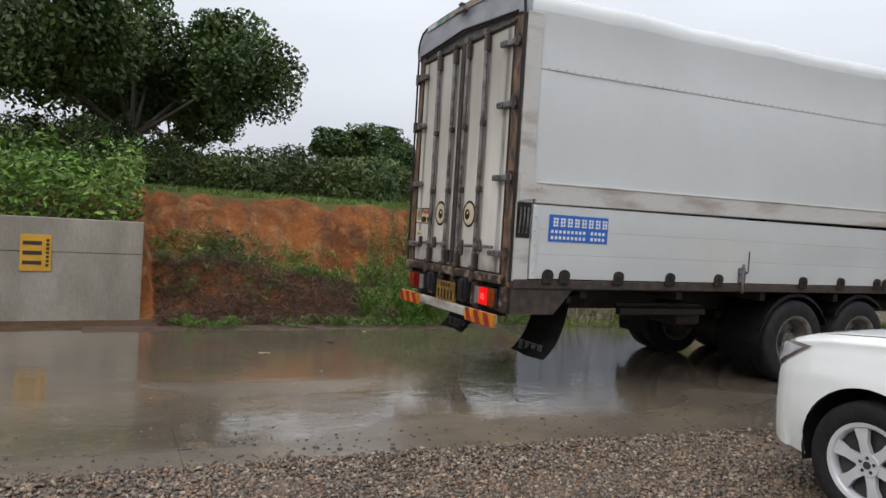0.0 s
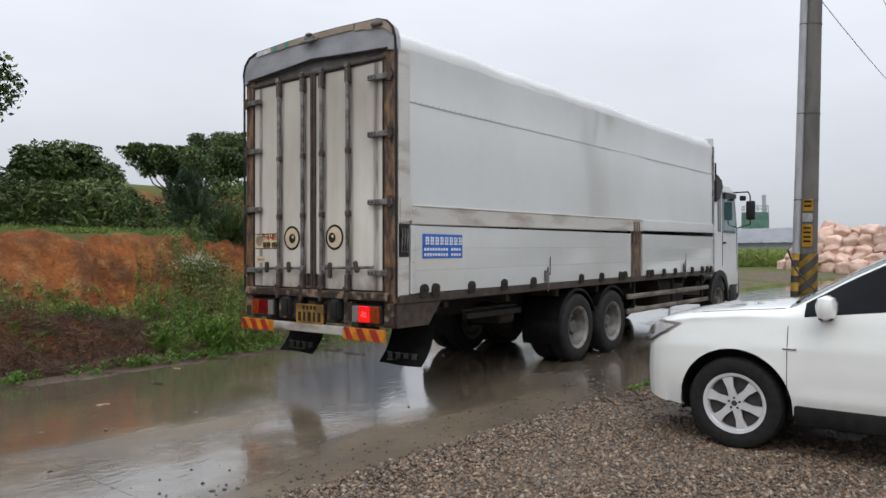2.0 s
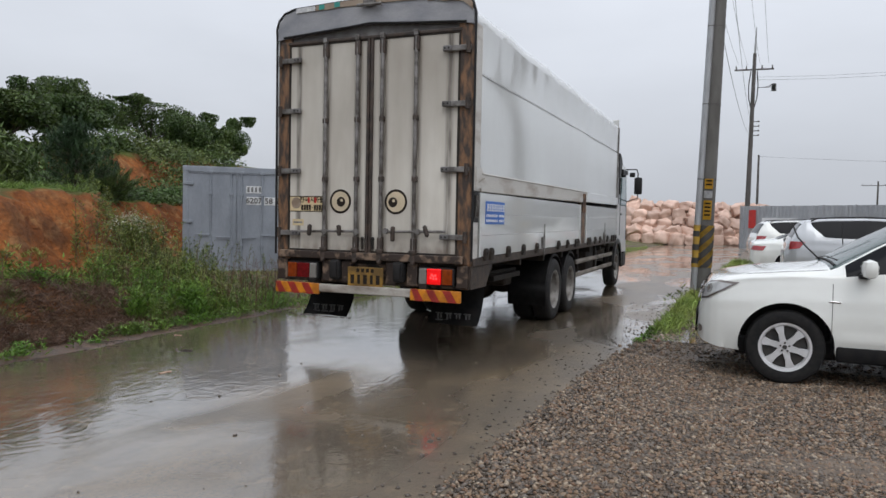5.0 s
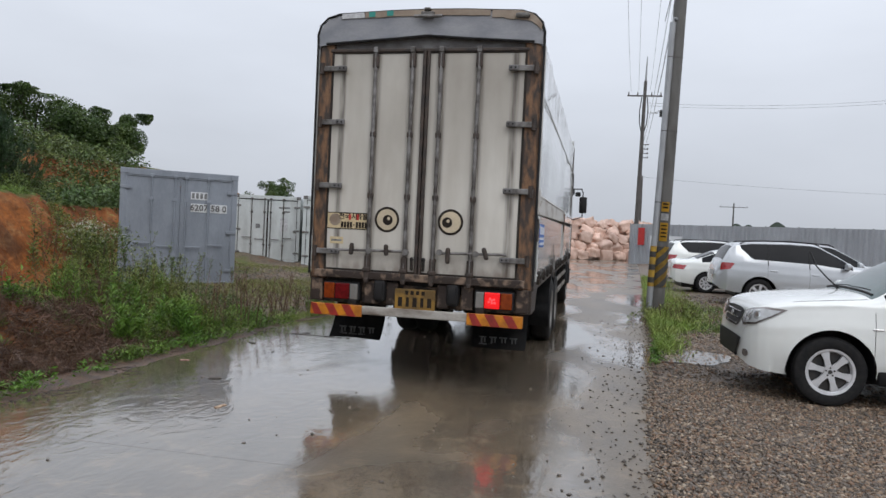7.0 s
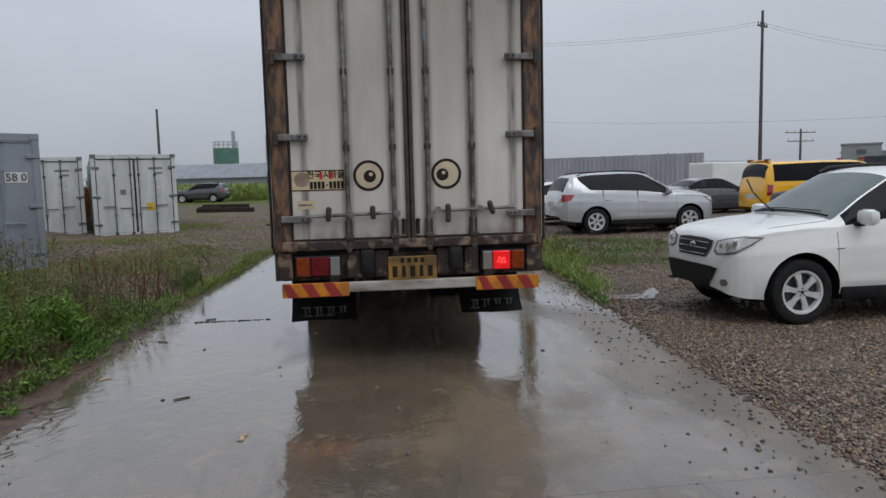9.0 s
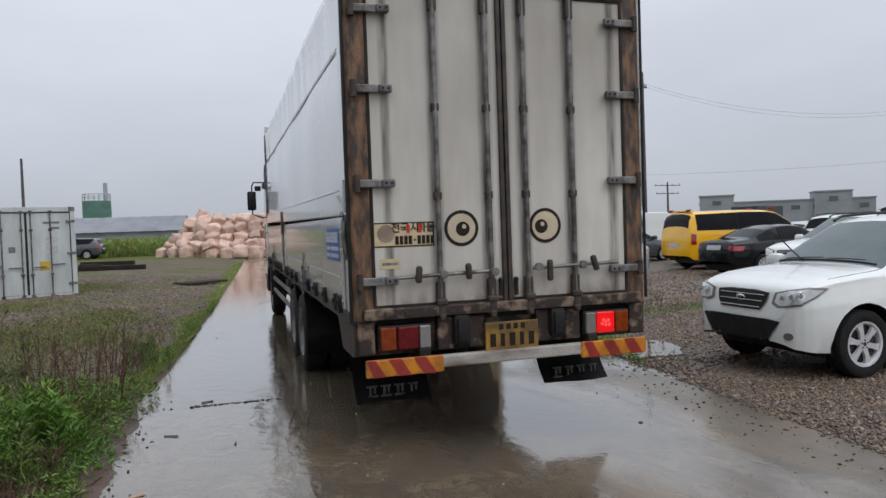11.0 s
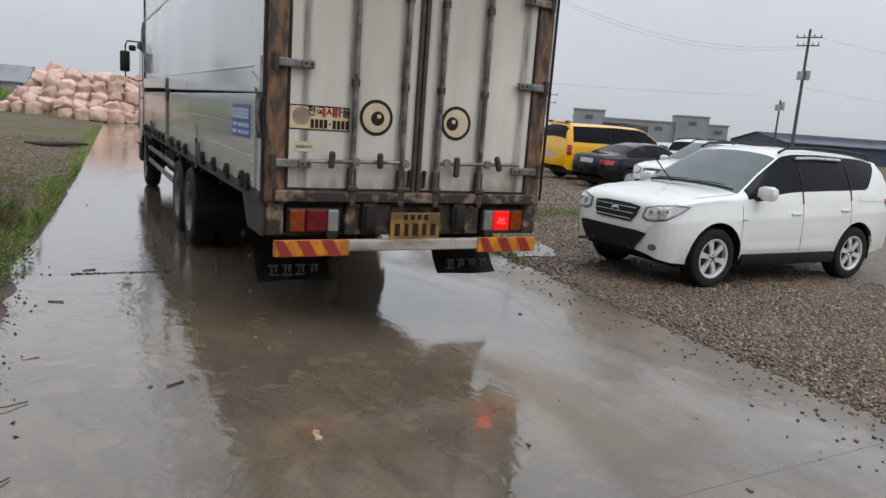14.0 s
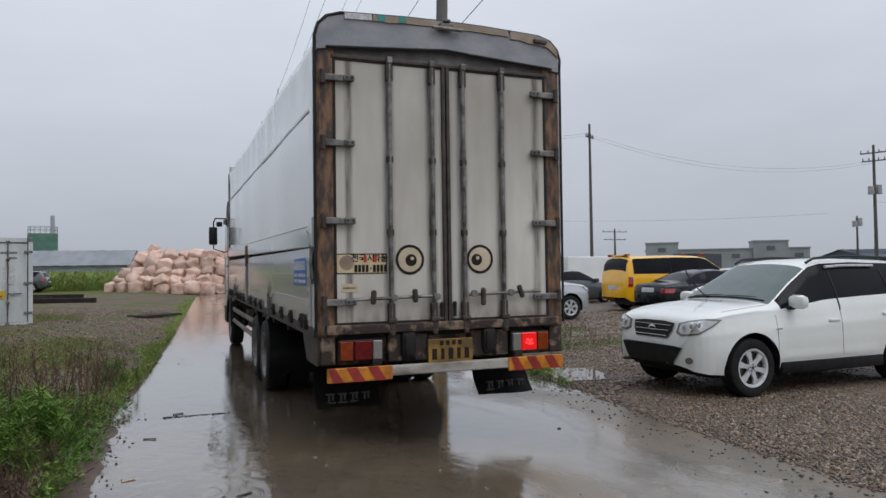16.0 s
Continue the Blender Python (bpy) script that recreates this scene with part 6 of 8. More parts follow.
    if detail:
        # wipers
        sc1 = F["screen"][1]
        for y0, y1, up in ((0.52, 0.02, 0.05), (-0.05, -0.62, 0.05)):
            pts = [(sc1 - 0.035 + 0.015 * t / 8, y0 + (y1 - y0) * t / 8, lerp_table(F["top"], sc1 - 0.03) + 0.06) for t in range(9)]
            bm = bmesh.new()
            along(tree, bm, pts, 0.0065, out=0.014)
            part("wiper", bm, m_black, c)
        bm = bmesh.new()                           # cowl
        pts = [(sc1 + 0.01, -0.7 + 1.4 * t / 12, lerp_table(F["top"], sc1) + 0.05) for t in range(13)]
        along(tree, bm, pts, 0.016, out=-0.008)
        part("cowl", bm, m_black, c)
        for sy in (1, -1):                         # bonnet gap
            bm = bmesh.new()
            pts = [(x, sy * lerp_table(F["w_edge"], x) * 0.985, lerp_table(F["edge"], x) + 0.06) for x in [sc1 + 0.05 + 0.09 * t for t in range(9)]]
            along(tree, bm, pts, 0.004, out=0.0)
            part("bonnet_gap", bm, m_black, c)
    return c, tree


# the white car whose nose reaches the road
suv_car, suv_tree = car("suv", "white suv with silver six-spoke wheels, parked nose to the road", SUV_FORM, "white", pose(5.685, 1.465, 0.0, 0, 0, 180), 6)
bm = bmesh.new()
bent(bm, [(0.98, -0.30, 1.18), (1.10, -0.34, 1.30), (1.20, -0.38, 1.42), (1.26, -0.42, 1.58)], 0.009, 8)
rod(bm, (0.97, -0.30, 1.16), (0.99, -0.30, 1.21), 0.02, 8)
part("raised_wiper", bm, m_black, suv_car, "wiper arm standing off the screen")
bm = bmesh.new()
box(bm, 0.98, 0.94, 0.83, 0.10, 0.012, 0.016, 0.004)
part("fender_badge", bm, m_chrome, suv_car)
for sy in (1, -1):
    bm = bmesh.new()
    rows = [(-1.0, 1.635), (-0.7, 1.64), (-0.4, 1.64), (-0.1, 1.625)]
    bent(bm, [(xa, sy * (lerp_table(SUV_FORM["w_edge"], xa) + 0.055), za - 0.035) for xa, za in rows], 0.020, 6)
    part("window_visor", bm, m_scuff, suv_car)

# more cars on the lot
car("suv", "silver suv with its tail towards the road", SUV_FORM, "silver", pose(7.5, 12.95, 0.06, 0, 0, 0), 6)
car("sedan", "white sedan parked by the roadside grass", SEDAN_FORM, "white", pose(6.85, 17.3, 0.06, 0, 0, 2), 9, suv=False)
car("suv", "white suv with its tail to the road beyond the sedan", SUV_FORM, "white", pose(7.0, 22.0, 0.06, 0, 0, 8), 6, False)
car("suv", "silver suv in the second row", SUV_FORM, "silver", pose(8.55, 15.2, 0.06, 0, 0, 1), 6)
car("van", "yellow van with dark windows and roof lights", VAN_FORM, "yellow", pose(15.0, 14.7, 0.06, 0, 0, -5), 7)
car("sedan", "black sedan with red tail lamps", SEDAN_FORM, "black", pose(14.0, 12.0, 0.06, 0, 0, 0), 9, suv=False)
van_things = [o for o in bpy.data.objects if o.name == "van"]
for sy in (1, -1):
    for x, mt in ((-2.3, m_lampamb), (0.75, m_lampamb)):
        bm = bmesh.new()
        box(bm, x, sy * 0.55, 1.965, 0.16, 0.2, 0.09, 0.03)
        part("roof_light", bm, mt, van_things[0], "amber light on the roof", smooth=True)
bm = bmesh.new()
box(bm, -2.28, 0, 1.955, 0.12, 1.35, 0.05, 0.015)
part("light_bar", bm, PAINT["yellow"], van_things[0])
# ---- poles and wires ----
m_concrete = pbr("grey_concrete", (0.125, 0.12, 0.112, 1), (0.082, 0.077, 0.070, 1), rough=0.7, scale=5, bump=0.25, bscale=60, stretch=(1, 1, 0.3))
m_pipe = pbr("galvanised_pipe", (0.36, 0.37, 0.385, 1), (0.28, 0.285, 0.29, 1), rough=0.45, metal=0.3, scale=6, stretch=(1, 1, 0.3))
m_signyellow = pbr("yellow_warning_sign", (0.62, 0.34, 0.012, 1), (0.5, 0.27, 0.01, 1), rough=0.45, scale=10)
m_stripeyellow = pbr("dirty_yellow_band", (0.46, 0.28, 0.025, 1), (0.26, 0.155, 0.025, 1), rough=0.55, scale=9)
m_stripeblack = pbr("black_band", (0.03, 0.028, 0.026, 1), (0.05, 0.045, 0.04, 1), rough=0.55, scale=9)
m_poledark = pbr("dark_pole", (0.10, 0.09, 0.085, 1), (0.065, 0.06, 0.056, 1), rough=0.7, scale=5, stretch=(1, 1, 0.3))
m_wire = pbr("black_wire", (0.03, 0.03, 0.032, 1), rough=0.6)

pole = thing("utility_pole", "concrete utility pole with striped band, signs and conduit", "utility pole", pose(3.27, 8.75, 0.03, 0, 1.5, 0), "utility poles")
bm = bmesh.new()
rod(bm, (0.06, 0, -0.2), (0.06, 0, 13.0), 0.175, 24, 0.10)
part("shaft", bm, m_concrete, pole, smooth=True)
bm = bmesh.new()
rod(bm, (-0.10, -0.14, 0.0), (-0.07, -0.11, 6.35), 0.066, 14)
bent(bm, [(-0.07, -0.11, 6.35), (-0.05, -0.10, 6.45), (0.0, -0.16, 6.43)], 0.03, 8)
part("conduit", bm, m_pipe, pole, "grey conduit pipe", smooth=True)
for z in (0.9, 2.45, 4.0, 5.6):
    bm = bmesh.new()
    rod(bm, (0.06, 0, z), (0.06, 0, z + 0.018), 0.181 - 0.0055 * z, 24)
    rod(bm, (-0.10 + 0.0047 * z, -0.14 + 0.0047 * z, z), (-0.10 + 0.0047 * z, -0.14 + 0.0047 * z, z + 0.018), 0.069, 14)
    part("clamp", bm, m_poledark, pole)


def wrap(cx, r, z0, z1, a0, a1, lean=0.0, seg=8):
    """A patch bent round the shaft from angle a0 to a1."""
    bm = bmesh.new()
    rows = []
    for z, sh in ((z0, 0.0), (z1, lean)):
        rows.append([bm.verts.new((cx + r * math.cos(radians(a0 + (a1 - a0) * k / seg + sh)), r * math.sin(radians(a0 + (a1 - a0) * k / seg + sh)), z)) for k in range(seg + 1)])
    for k in range(seg):
        bm.faces.new((rows[0][k], rows[0][k + 1], rows[1][k + 1], rows[1][k]))
    bmesh.ops.solidify(bm, geom=bm.faces[:], thickness=0.003)
    return bm


part("warning_band", wrap(0.06, 0.180, 0.62, 1.5, -175, 175, 0, 40), m_stripeyellow, pole, "worn yellow band with black stripes", smooth=True)
for k in range(6):
    bm = bmesh.new()                               # slanting stripe wound round the shaft
    rows = []
    for j in range(33):
        a = -200 + 220 * j / 32
        zl = 0.20 + 0.30 * k + 0.0030 * (a + 200)
        zs = [min(1.498, max(0.622, zl + dz)) for dz in (0.0, 0.16)]
        rows.append([bm.verts.new((0.06 + 0.1835 * math.cos(radians(a)), 0.1835 * math.sin(radians(a)), z)) for z in zs])
    for p, q in zip(rows, rows[1:]):
        if p[1].co.z - p[0].co.z > 0.004 or q[1].co.z - q[0].co.z > 0.004:
            bm.faces.new((p[0], q[0], q[1], p[1]))
    bmesh.ops.delete(bm, geom=[v for v in bm.verts if not v.link_faces], context="VERTS")
    part("band_stripe", bm, m_stripeblack, pole, smooth=True)
bm = bmesh.new()
rod(bm, (-0.10, -0.14, 0.62), (-0.097, -0.137, 1.5), 0.069, 14)
part("conduit_band", bm, m_stripeyellow, pole, smooth=True)
for k in range(3):
    bm = bmesh.new()
    rod(bm, (-0.10, -0.14, 0.70 + 0.28 * k), (-0.10, -0.14, 0.82 + 0.28 * k), 0.071, 14)
    part("conduit_stripe", bm, m_stripeblack, pole, smooth=True)
for z0, z1, mt in ((1.62, 2.02, m_signyellow), (2.26, 2.47, m_signyellow), (2.07, 2.22, m_scuff)):
    part("pole_sign", wrap(0.06, 0.178, z0, z1, -110, -55), mt, pole, smooth=True)
for z in (1.70, 1.78, 1.86, 1.94, 2.33, 2.41):
    part("sign_mark", wrap(0.06, 0.1815, z, z + 0.035, -102, -64), m_dark, pole, smooth=True)
bm = bmesh.new()
box(bm, -0.30, 0, 12.5, 2.2, 0.09, 0.09, 0.01)
part("crossarm", bm, m_poledark, pole)


def far_pole(label, x, y, h, r, arms, extra=(), lean=0.0):
    p = thing("utility_pole", label, "utility pole", pose(x, y, land_z(x, y) - 0.1, 0, lean, 0), "utility poles")
    bm = bmesh.new()
    rod(bm, (0, 0, 0), (0, 0, h), r, 12, r * 0.6)
    part("shaft", bm, m_poledark, p, smooth=True)
    for z, w, rz in arms:
        bm = bmesh.new()
        box(bm, 0, 0, z, w, 0.1, 0.1, 0.01, Matrix.Rotation(radians(rz), 3, "Z"))
        part("crossarm", bm, m_poledark, p)
        for k in (-0.46, -0.2, 0.2, 0.46):
            bm = bmesh.new()
            q = Matrix.Rotation(radians(rz), 3, "Z") @ Vector((k * w, 0, 0))
            rod(bm, (q.x, q.y, z + 0.05), (q.x, q.y, z + 0.28), 0.05, 8, 0.035)
            part("insulator", bm, m_poledark, p)
    for cx, cz, w, h2 in extra:
        bm = bmesh.new()
        rod(bm, (cx, 0, cz - h2 / 2), (cx, 0, cz + h2 / 2), w / 2, 14)
        box(bm, cx * 0.5, 0, cz + h2 * 0.3, abs(cx), 0.08, 0.08)
        part("transformer", bm, m_pipe, p, "grey transformer can", smooth=True)
    return p


road_pole = far_pole("dark utility pole with a crossarm beyond the road", 5.3, 46.6, 13.6, 0.19, ((12.5, 2.5, 0),), (), 0.6)
bm = bmesh.new()
rod(bm, (0, 0, 13.4), (0.03, 0, 15.4), 0.085, 8, 0.03)
part("mast", bm, m_pipe, road_pole, "thin grey mast on the pole top")
for k in range(4):
    bm = bmesh.new()
    box(bm, 0.30, 0, 8.9 - 0.32 * k, 0.42, 0.05, 0.05)
    rod(bm, (0.46, 0, 8.86 - 0.32 * k), (0.46, 0, 8.98 - 0.32 * k), 0.04, 8)
    part("bracket", bm, m_poledark, road_pole)
for k in range(3):
    bm = bmesh.new()
    rod(bm, (0.25 + 0.45 * k, 0, 11.25), (1.05, 0, 11.25 + 0.1 * k), 0.02, 6)
    part("stay", bm, m_poledark, road_pole)
bm = bmesh.new()
for k in range(4):
    rod(bm, (1.30, 0, 11.0 + 0.13 * k), (1.30, 0, 11.09 + 0.13 * k), 0.19, 12, 0.13)
part("insulator_stack", bm, m_black, road_pole, "dark stack of insulators")
for sx in (-0.2, 0.2):
    bm = bmesh.new()
    bent(bm, [(sx, 0, 12.4), (sx * 1.5, 0, 11.4), (sx * 1.3, 0, 10.5), (sx * 0.6, 0, 9.9)], 0.035, 6)
    part("cable_drop", bm, m_black, road_pole)
far_pole("thin grey service pole behind the fence", 6.5, 60, 7.8, 0.13, ())
far_pole("slim pole with a short arm at the lot", 29.7, 42.0, 13.3, 0.15, ((12.2, 1.3, 30),))
far_pole("tall utility pole with transformers", 55.2, 36.5, 12.0, 0.17, ((11.3, 2.1, 115), (10.6, 1.8, 115)), ((0.5, 8.1, 0.55, 0.8), (-0.45, 8.0, 0.5, 0.7)))
far_pole("short pole with a box on top", 62.0, 43.5, 6.4, 0.13, (), ((0.3, 5.8, 0.6, 0.8), (-0.3, 5.6, 0.5, 0.6)))
far_pole("far pylon with crossarms", 28, 130, 9.5, 0.2, ((8.8, 5, 0),))
far_pole("far pole with crossarms behind the van", 62, 84, 7.5, 0.2, ((7.0, 4.5, 0), (5.8, 4, 0)))
far_pole("bare post behind the containers", -16.5, 57.4, 8.2, 0.15, ())


def wire(a, b, sag, n=14, r=0.0075):
    bm = bmesh.new()
    a, b = Vector(a), Vector(b)
    pts = [a.lerp(b, k / n) - Vector((0, 0, sag * 4 * (k / n) * (1 - k / n))) for k in range(n + 1)]
    bent(bm, pts, r, 5)
    o = part("wire", bm, m_wire)
    tagged(o, "thin black overhead wire between poles", "wire", "overhead wires")


for k in (-0.95, -0.4, 0.4, 0.95):
    wire((2.98 + k, 8.75, 12.75), (5.4 + k, 46.6, 12.75), 0.9)
    wire((2.98 + k, 8.75, 12.75), (2.0 + k, -34, 12.2), 0.9)
wire((3.5, 8.75, 8.6), (5.4, 46.6, 8.6), 0.8)
wire((3.36, 8.66, 6.45), (5.35, 46.5, 7.9), 0.7)
wire((3.2, 8.66, 6.42), (2.5, -34, 12.2), 0.5)
wire((5.5, 46.6, 11.7), (29.7, 42.0, 12.3), 0.7)
wire((5.5, 46.6, 11.9), (29.7, 42.0, 12.5), 0.7)
wire((29.7, 42.0, 12.4), (55.2, 36.5, 10.6), 1.6)
wire((29.7, 42.0, 12.2), (55.2, 36.5, 10.4), 1.7)
wire((6.5, 60, 7.6), (53.6, 40, 6.2), 1.0)
wire((55.2, 36.5, 7.0), (90, 20, 7.0), 1.2)
wire((55.2, 36.5, 11.5), (100, 24, 12.0), 1.6)

# ---- shipping containers ----
m_contgrey = pbr("blue_grey_container", (0.265, 0.29, 0.33, 1), (0.20, 0.22, 0.252, 1), rough=0.5, scale=2, bump=0.05, stretch=(1, 1, 0.4))
m_contwhite = pbr("weathered_white_container", (0.56, 0.59, 0.58, 1), (0.43, 0.45, 0.44, 1), rough=0.5, scale=2.2, bump=0.05, stretch=(1.5, 1.5, 0.35))
m_sun = pbr("yellow_dot", (0.65, 0.42, 0.03, 1), rough=0.5)


def container(label, m, paint, length, marks):
    """Origin under the door end's middle; the body runs to +y, the doors face -y."""
    c = thing("shipping_container", label, "container", m, "shipping containers")
    W, Hc = 2.44, 2.59
    bm = bmesh.new()                               # corrugated sides and roof
    n = int(length / 0.28)
    for sx in (-1, 1):
        prev = None
        for k in range(n * 4 + 1):
            y = 0.12 + (length - 0.24) * k / (n * 4)
            dx = 0.034 if (k // 2) % 2 else 0.0
            pair = (bm.verts.new((sx * (W / 2 - 0.01 - dx), y, 0.16)), bm.verts.new((sx * (W / 2 - 0.01 - dx), y, Hc - 0.1)))
            if prev:
                bm.faces.new((prev[0], pair[0], pair[1], prev[1]))
            prev = pair
    box(bm, 0, length / 2, Hc - 0.03, W - 0.06, length - 0.1, 0.03)
    box(bm, 0, length - 0.05, Hc / 2, W - 0.1, 0.05, Hc - 0.2)
    box(bm, 0, length / 2, 0.14, W - 0.06, length - 0.1, 0.05)
    part("shell", bm, paint, c)
    for x, y in ((-1, 0), (1, 0), (-1, 1), (1, 1)):
        bm = bmesh.new()
        box(bm, x * (W / 2 - 0.06), 0.06 + y * (length - 0.12), Hc / 2, 0.12, 0.12, Hc, 0.012)
        part("corner_post", bm, paint, c)
        for z in (0.06, Hc - 0.06):
            bm = bmesh.new()
            box(bm, x * (W / 2 - 0.075), 0.075 + y * (length - 0.15), z, 0.162, 0.162, 0.122, 0.01)
            part("corner_casting", bm, m_steel if paint is m_contwhite else paint, c)
    for z in (0.09, Hc - 0.07):
        bm = bmesh.new()
        box(bm, 0, 0.06, z, W - 0.2, 0.11, 0.14, 0.01)
        part("end_rail", bm, paint, c)
        for sx in (-1, 1):
            bm = bmesh.new()
            box(bm, sx * (W / 2 - 0.05), length / 2, z, 0.08, length - 0.3, 0.12, 0.008)
            part("side_rail", bm, paint, c)
    for sx in (-1, 1):
        d = new("container_door")
        d.parent = c
        bm = bmesh.new()
        box(bm, sx * 0.555, 0.05, Hc / 2, 1.085, 0.05, Hc - 0.30, 0.01)
        part("leaf", bm, paint, d)
        bm = bmesh.new()
        for (x, z, w, h) in ((0.555, Hc - 0.155, 1.09, 0.02), (0.555, 0.155, 1.09, 0.02), (1.09, Hc / 2, 0.02, Hc - 0.3), (0.016, Hc / 2, 0.022, Hc - 0.3)):
            box(bm, sx * x, 0.018, z, w, 0.02, h, 0.004)
        part("door_seal", bm, m_black if paint is m_contwhite else paint, d)
        for x in (0.115, 0.59):
            bm = bmesh.new()
            rod(bm, (sx * x, -0.015, 0.10), (sx * x, -0.015, Hc - 0.1), 0.018, 10)
            for z in (0.13, 0.72, 1.95, Hc - 0.13):
                box(bm, sx * x, -0.01, z, 0.09, 0.045, 0.07, 0.01)
            box(bm, sx * (x + 0.16), -0.03, 0.92 if x < 0.5 else 0.98, 0.36, 0.02, 0.035, 0.008)
            part("locking_bar", bm, m_steel if paint is m_contwhite else paint, d)
        for z in (0.42, 1.28, 2.18):
            bm = bmesh.new()
            box(bm, sx * 1.10, -0.005, z, 0.22, 0.03, 0.07, 0.008)
            part("hinge", bm, m_steel if paint is m_contwhite else paint, d)
    for k, (x, z, w, h, mt) in enumerate(marks):
        bm = bmesh.new()
        box(bm, x, 0.021 if mt is not m_greyprint or paint is m_contwhite else 0.017, z, w, 0.010 if paint is m_contgrey else 0.012, h)
        part("marking", bm, mt, c)
    return c


# blue-grey container at the foot of the bank: the door end looks to the road
cont = container("blue-grey shipping container standing in weeds at the bank", pose(-7.1, 6.75, 0.1, 0, 0.3, 33.8), m_contgrey, 6.06,
                 [(0.40, 2.07, 0.36, 0.17, m_white), (0.40, 1.80, 0.34, 0.19, m_white), (0.82, 1.80, 0.36, 0.19, m_white)] + [(0.27 + 0.088 * k, 2.07, 0.055, 0.12, m_greyprint) for k in range(4)])
writing("container_number", "6207", 0.19, pose(0.40, 0.0035, 1.80, 90, 0, 0), m_frame, cont, 0.004)
writing("container_number", "58 0", 0.19, pose(0.82, 0.0035, 1.80, 90, 0, 0), m_frame, cont, 0.004)
white_marks = [(0.62, 2.15, 0.42, 0.06, m_greyprint), (0.72, 2.0, 0.2, 0.06, m_greyprint), (0.62, 1.5, 0.28, 0.5, m_scuff), (-0.35, 1.42, 0.16, 0.16, m_greyprint)]
container("weathered white container beside another on the yard", pose(-7.12, 16.8, 0.11, 0, 0, 19.5), m_contwhite, 12.2, white_marks + [(0.42, 0.95, 0.24, 0.24, m_sun)])
container("weathered white container with its doors to the road", pose(-10.2, 17.55, 0.11, 0, 0, 20), m_contwhite, 12.2, white_marks)

# ---- heap of bulk bags ----
m_bag = pbr("pink_bulk_bag", (0.63, 0.45, 0.365, 1), (0.50, 0.33, 0.255, 1), rough=0.6, scale=2.5, bump=0.4, bscale=7, rand=0.22)
bag_meshes = []
rng = random.Random(5)
for k in range(7):
    bm = bmesh.new()
    bmesh.ops.create_cube(bm, size=1.0)
    bmesh.ops.subdivide_edges(bm, edges=bm.edges[:], cuts=5, use_grid_fill=True)
    sd = rng.random() * 50
    for v in bm.verts:
        p = v.co * 2
        q = p.normalized()
        flat = p * 0.62 + q * 0.30
        fold = math.atan2(p.y, p.x)
        flat += 0.20 * noise.noise_vector(p * 1.2 + Vector((sd, 0, 0))) + 0.13 * noise.noise_vector(Vector((math.cos(fold) * 4, math.sin(fold) * 4, p.z * 0.9 + sd)))
        if p.z > 0.7 and abs(p.x) < 0.6 and abs(p.y) < 0.6:
            flat.z += 0.22                         # tied neck
            flat.x *= 0.5
            flat.y *= 0.5
        flat.z *= 0.82
        v.co = flat * 0.56
    me = bpy.data.meshes.new("bulk_bag")
    bmesh.ops.recalc_face_normals(bm, faces=bm.faces)
    bm.to_mesh(me)
    bm.free()
    me.materials.append(m_bag)
    me.shade_smooth()
    bag_meshes.append(me)
front = [(-6.7, 54.6), (-4.5, 51.2), (-2.0, 49.2), (0.5, 48.6), (3.0, 50.0), (4.9, 52.2), (9.0, 53.5)]
for layer in range(6):
    for rowk in range(2):
        x = -6.5 + 0.62 * layer + rng.random() * 0.7
        end = 8.2 - 0.3 * layer
        while x < end:
            y = lerp_table(front, x) + 0.55 * layer + 0.85 * rowk + rng.uniform(-0.3, 0.3)
            limit = 3.1 + 0.5 * noise.noise((x * 0.45, 3.3, 0)) - 1.1 * smooth01(-3.0, -6.5, x)
            z = 0.38 + 0.60 * layer + rng.uniform(-0.14, 0.14)
            if z < limit and rng.random() > 0.04:
                b = new("bulk_bag", bag_meshes[rng.randrange(7)])
                b.matrix_world = Matrix.Translation((x, y, max(z, 0.34))) @ Euler((rng.uniform(-0.6, 0.6) * min(1, layer), rng.uniform(-0.6, 0.6) * min(1, layer), rng.uniform(0, 6.3))).to_matrix().to_4x4() @ Matrix.Diagonal((rng.uniform(0.85, 1.2), rng.uniform(0.85, 1.2), rng.uniform(0.8, 1.15), 1))
                tagged(b, "pink woven bulk bag in a stacked heap", "bulk bag", "bulk bags in the heap")
            x += rng.uniform(0.86, 1.12)

# ---- fence, sheds, far buildings ----
m_fence = pbr("grey_sheet_fence", (0.50, 0.515, 0.535, 1), (0.43, 0.445, 0.465, 1), rough=0.5, scale=1.2, stretch=(1, 1, 0.3))
m_shed = pbr("grey_sheet_roof", (0.46, 0.48, 0.51, 1), (0.38, 0.40, 0.43, 1), rough=0.5, scale=0.8)
m_shedwall = pbr("grey_shed_wall", (0.38, 0.40, 0.43, 1), (0.31, 0.33, 0.36, 1), rough=0.6, scale=0.8)
m_factory = pbr("grey_factory_wall", (0.29, 0.30, 0.32, 1), (0.24, 0.25, 0.265, 1), rough=0.7, scale=0.3)
m_winfar = pbr("far_window", (0.09, 0.10, 0.115, 1), (0.12, 0.13, 0.145, 1), rough=0.2, scale=1)
m_blueroof = pbr("dark_blue_roof", (0.035, 0.05, 0.085, 1), (0.05, 0.065, 0.1, 1), rough=0.5, scale=0.5)
m_green = pbr("green_tank_paint", (0.10, 0.21, 0.155, 1), (0.075, 0.16, 0.12, 1), rough=0.5, scale=1.0)


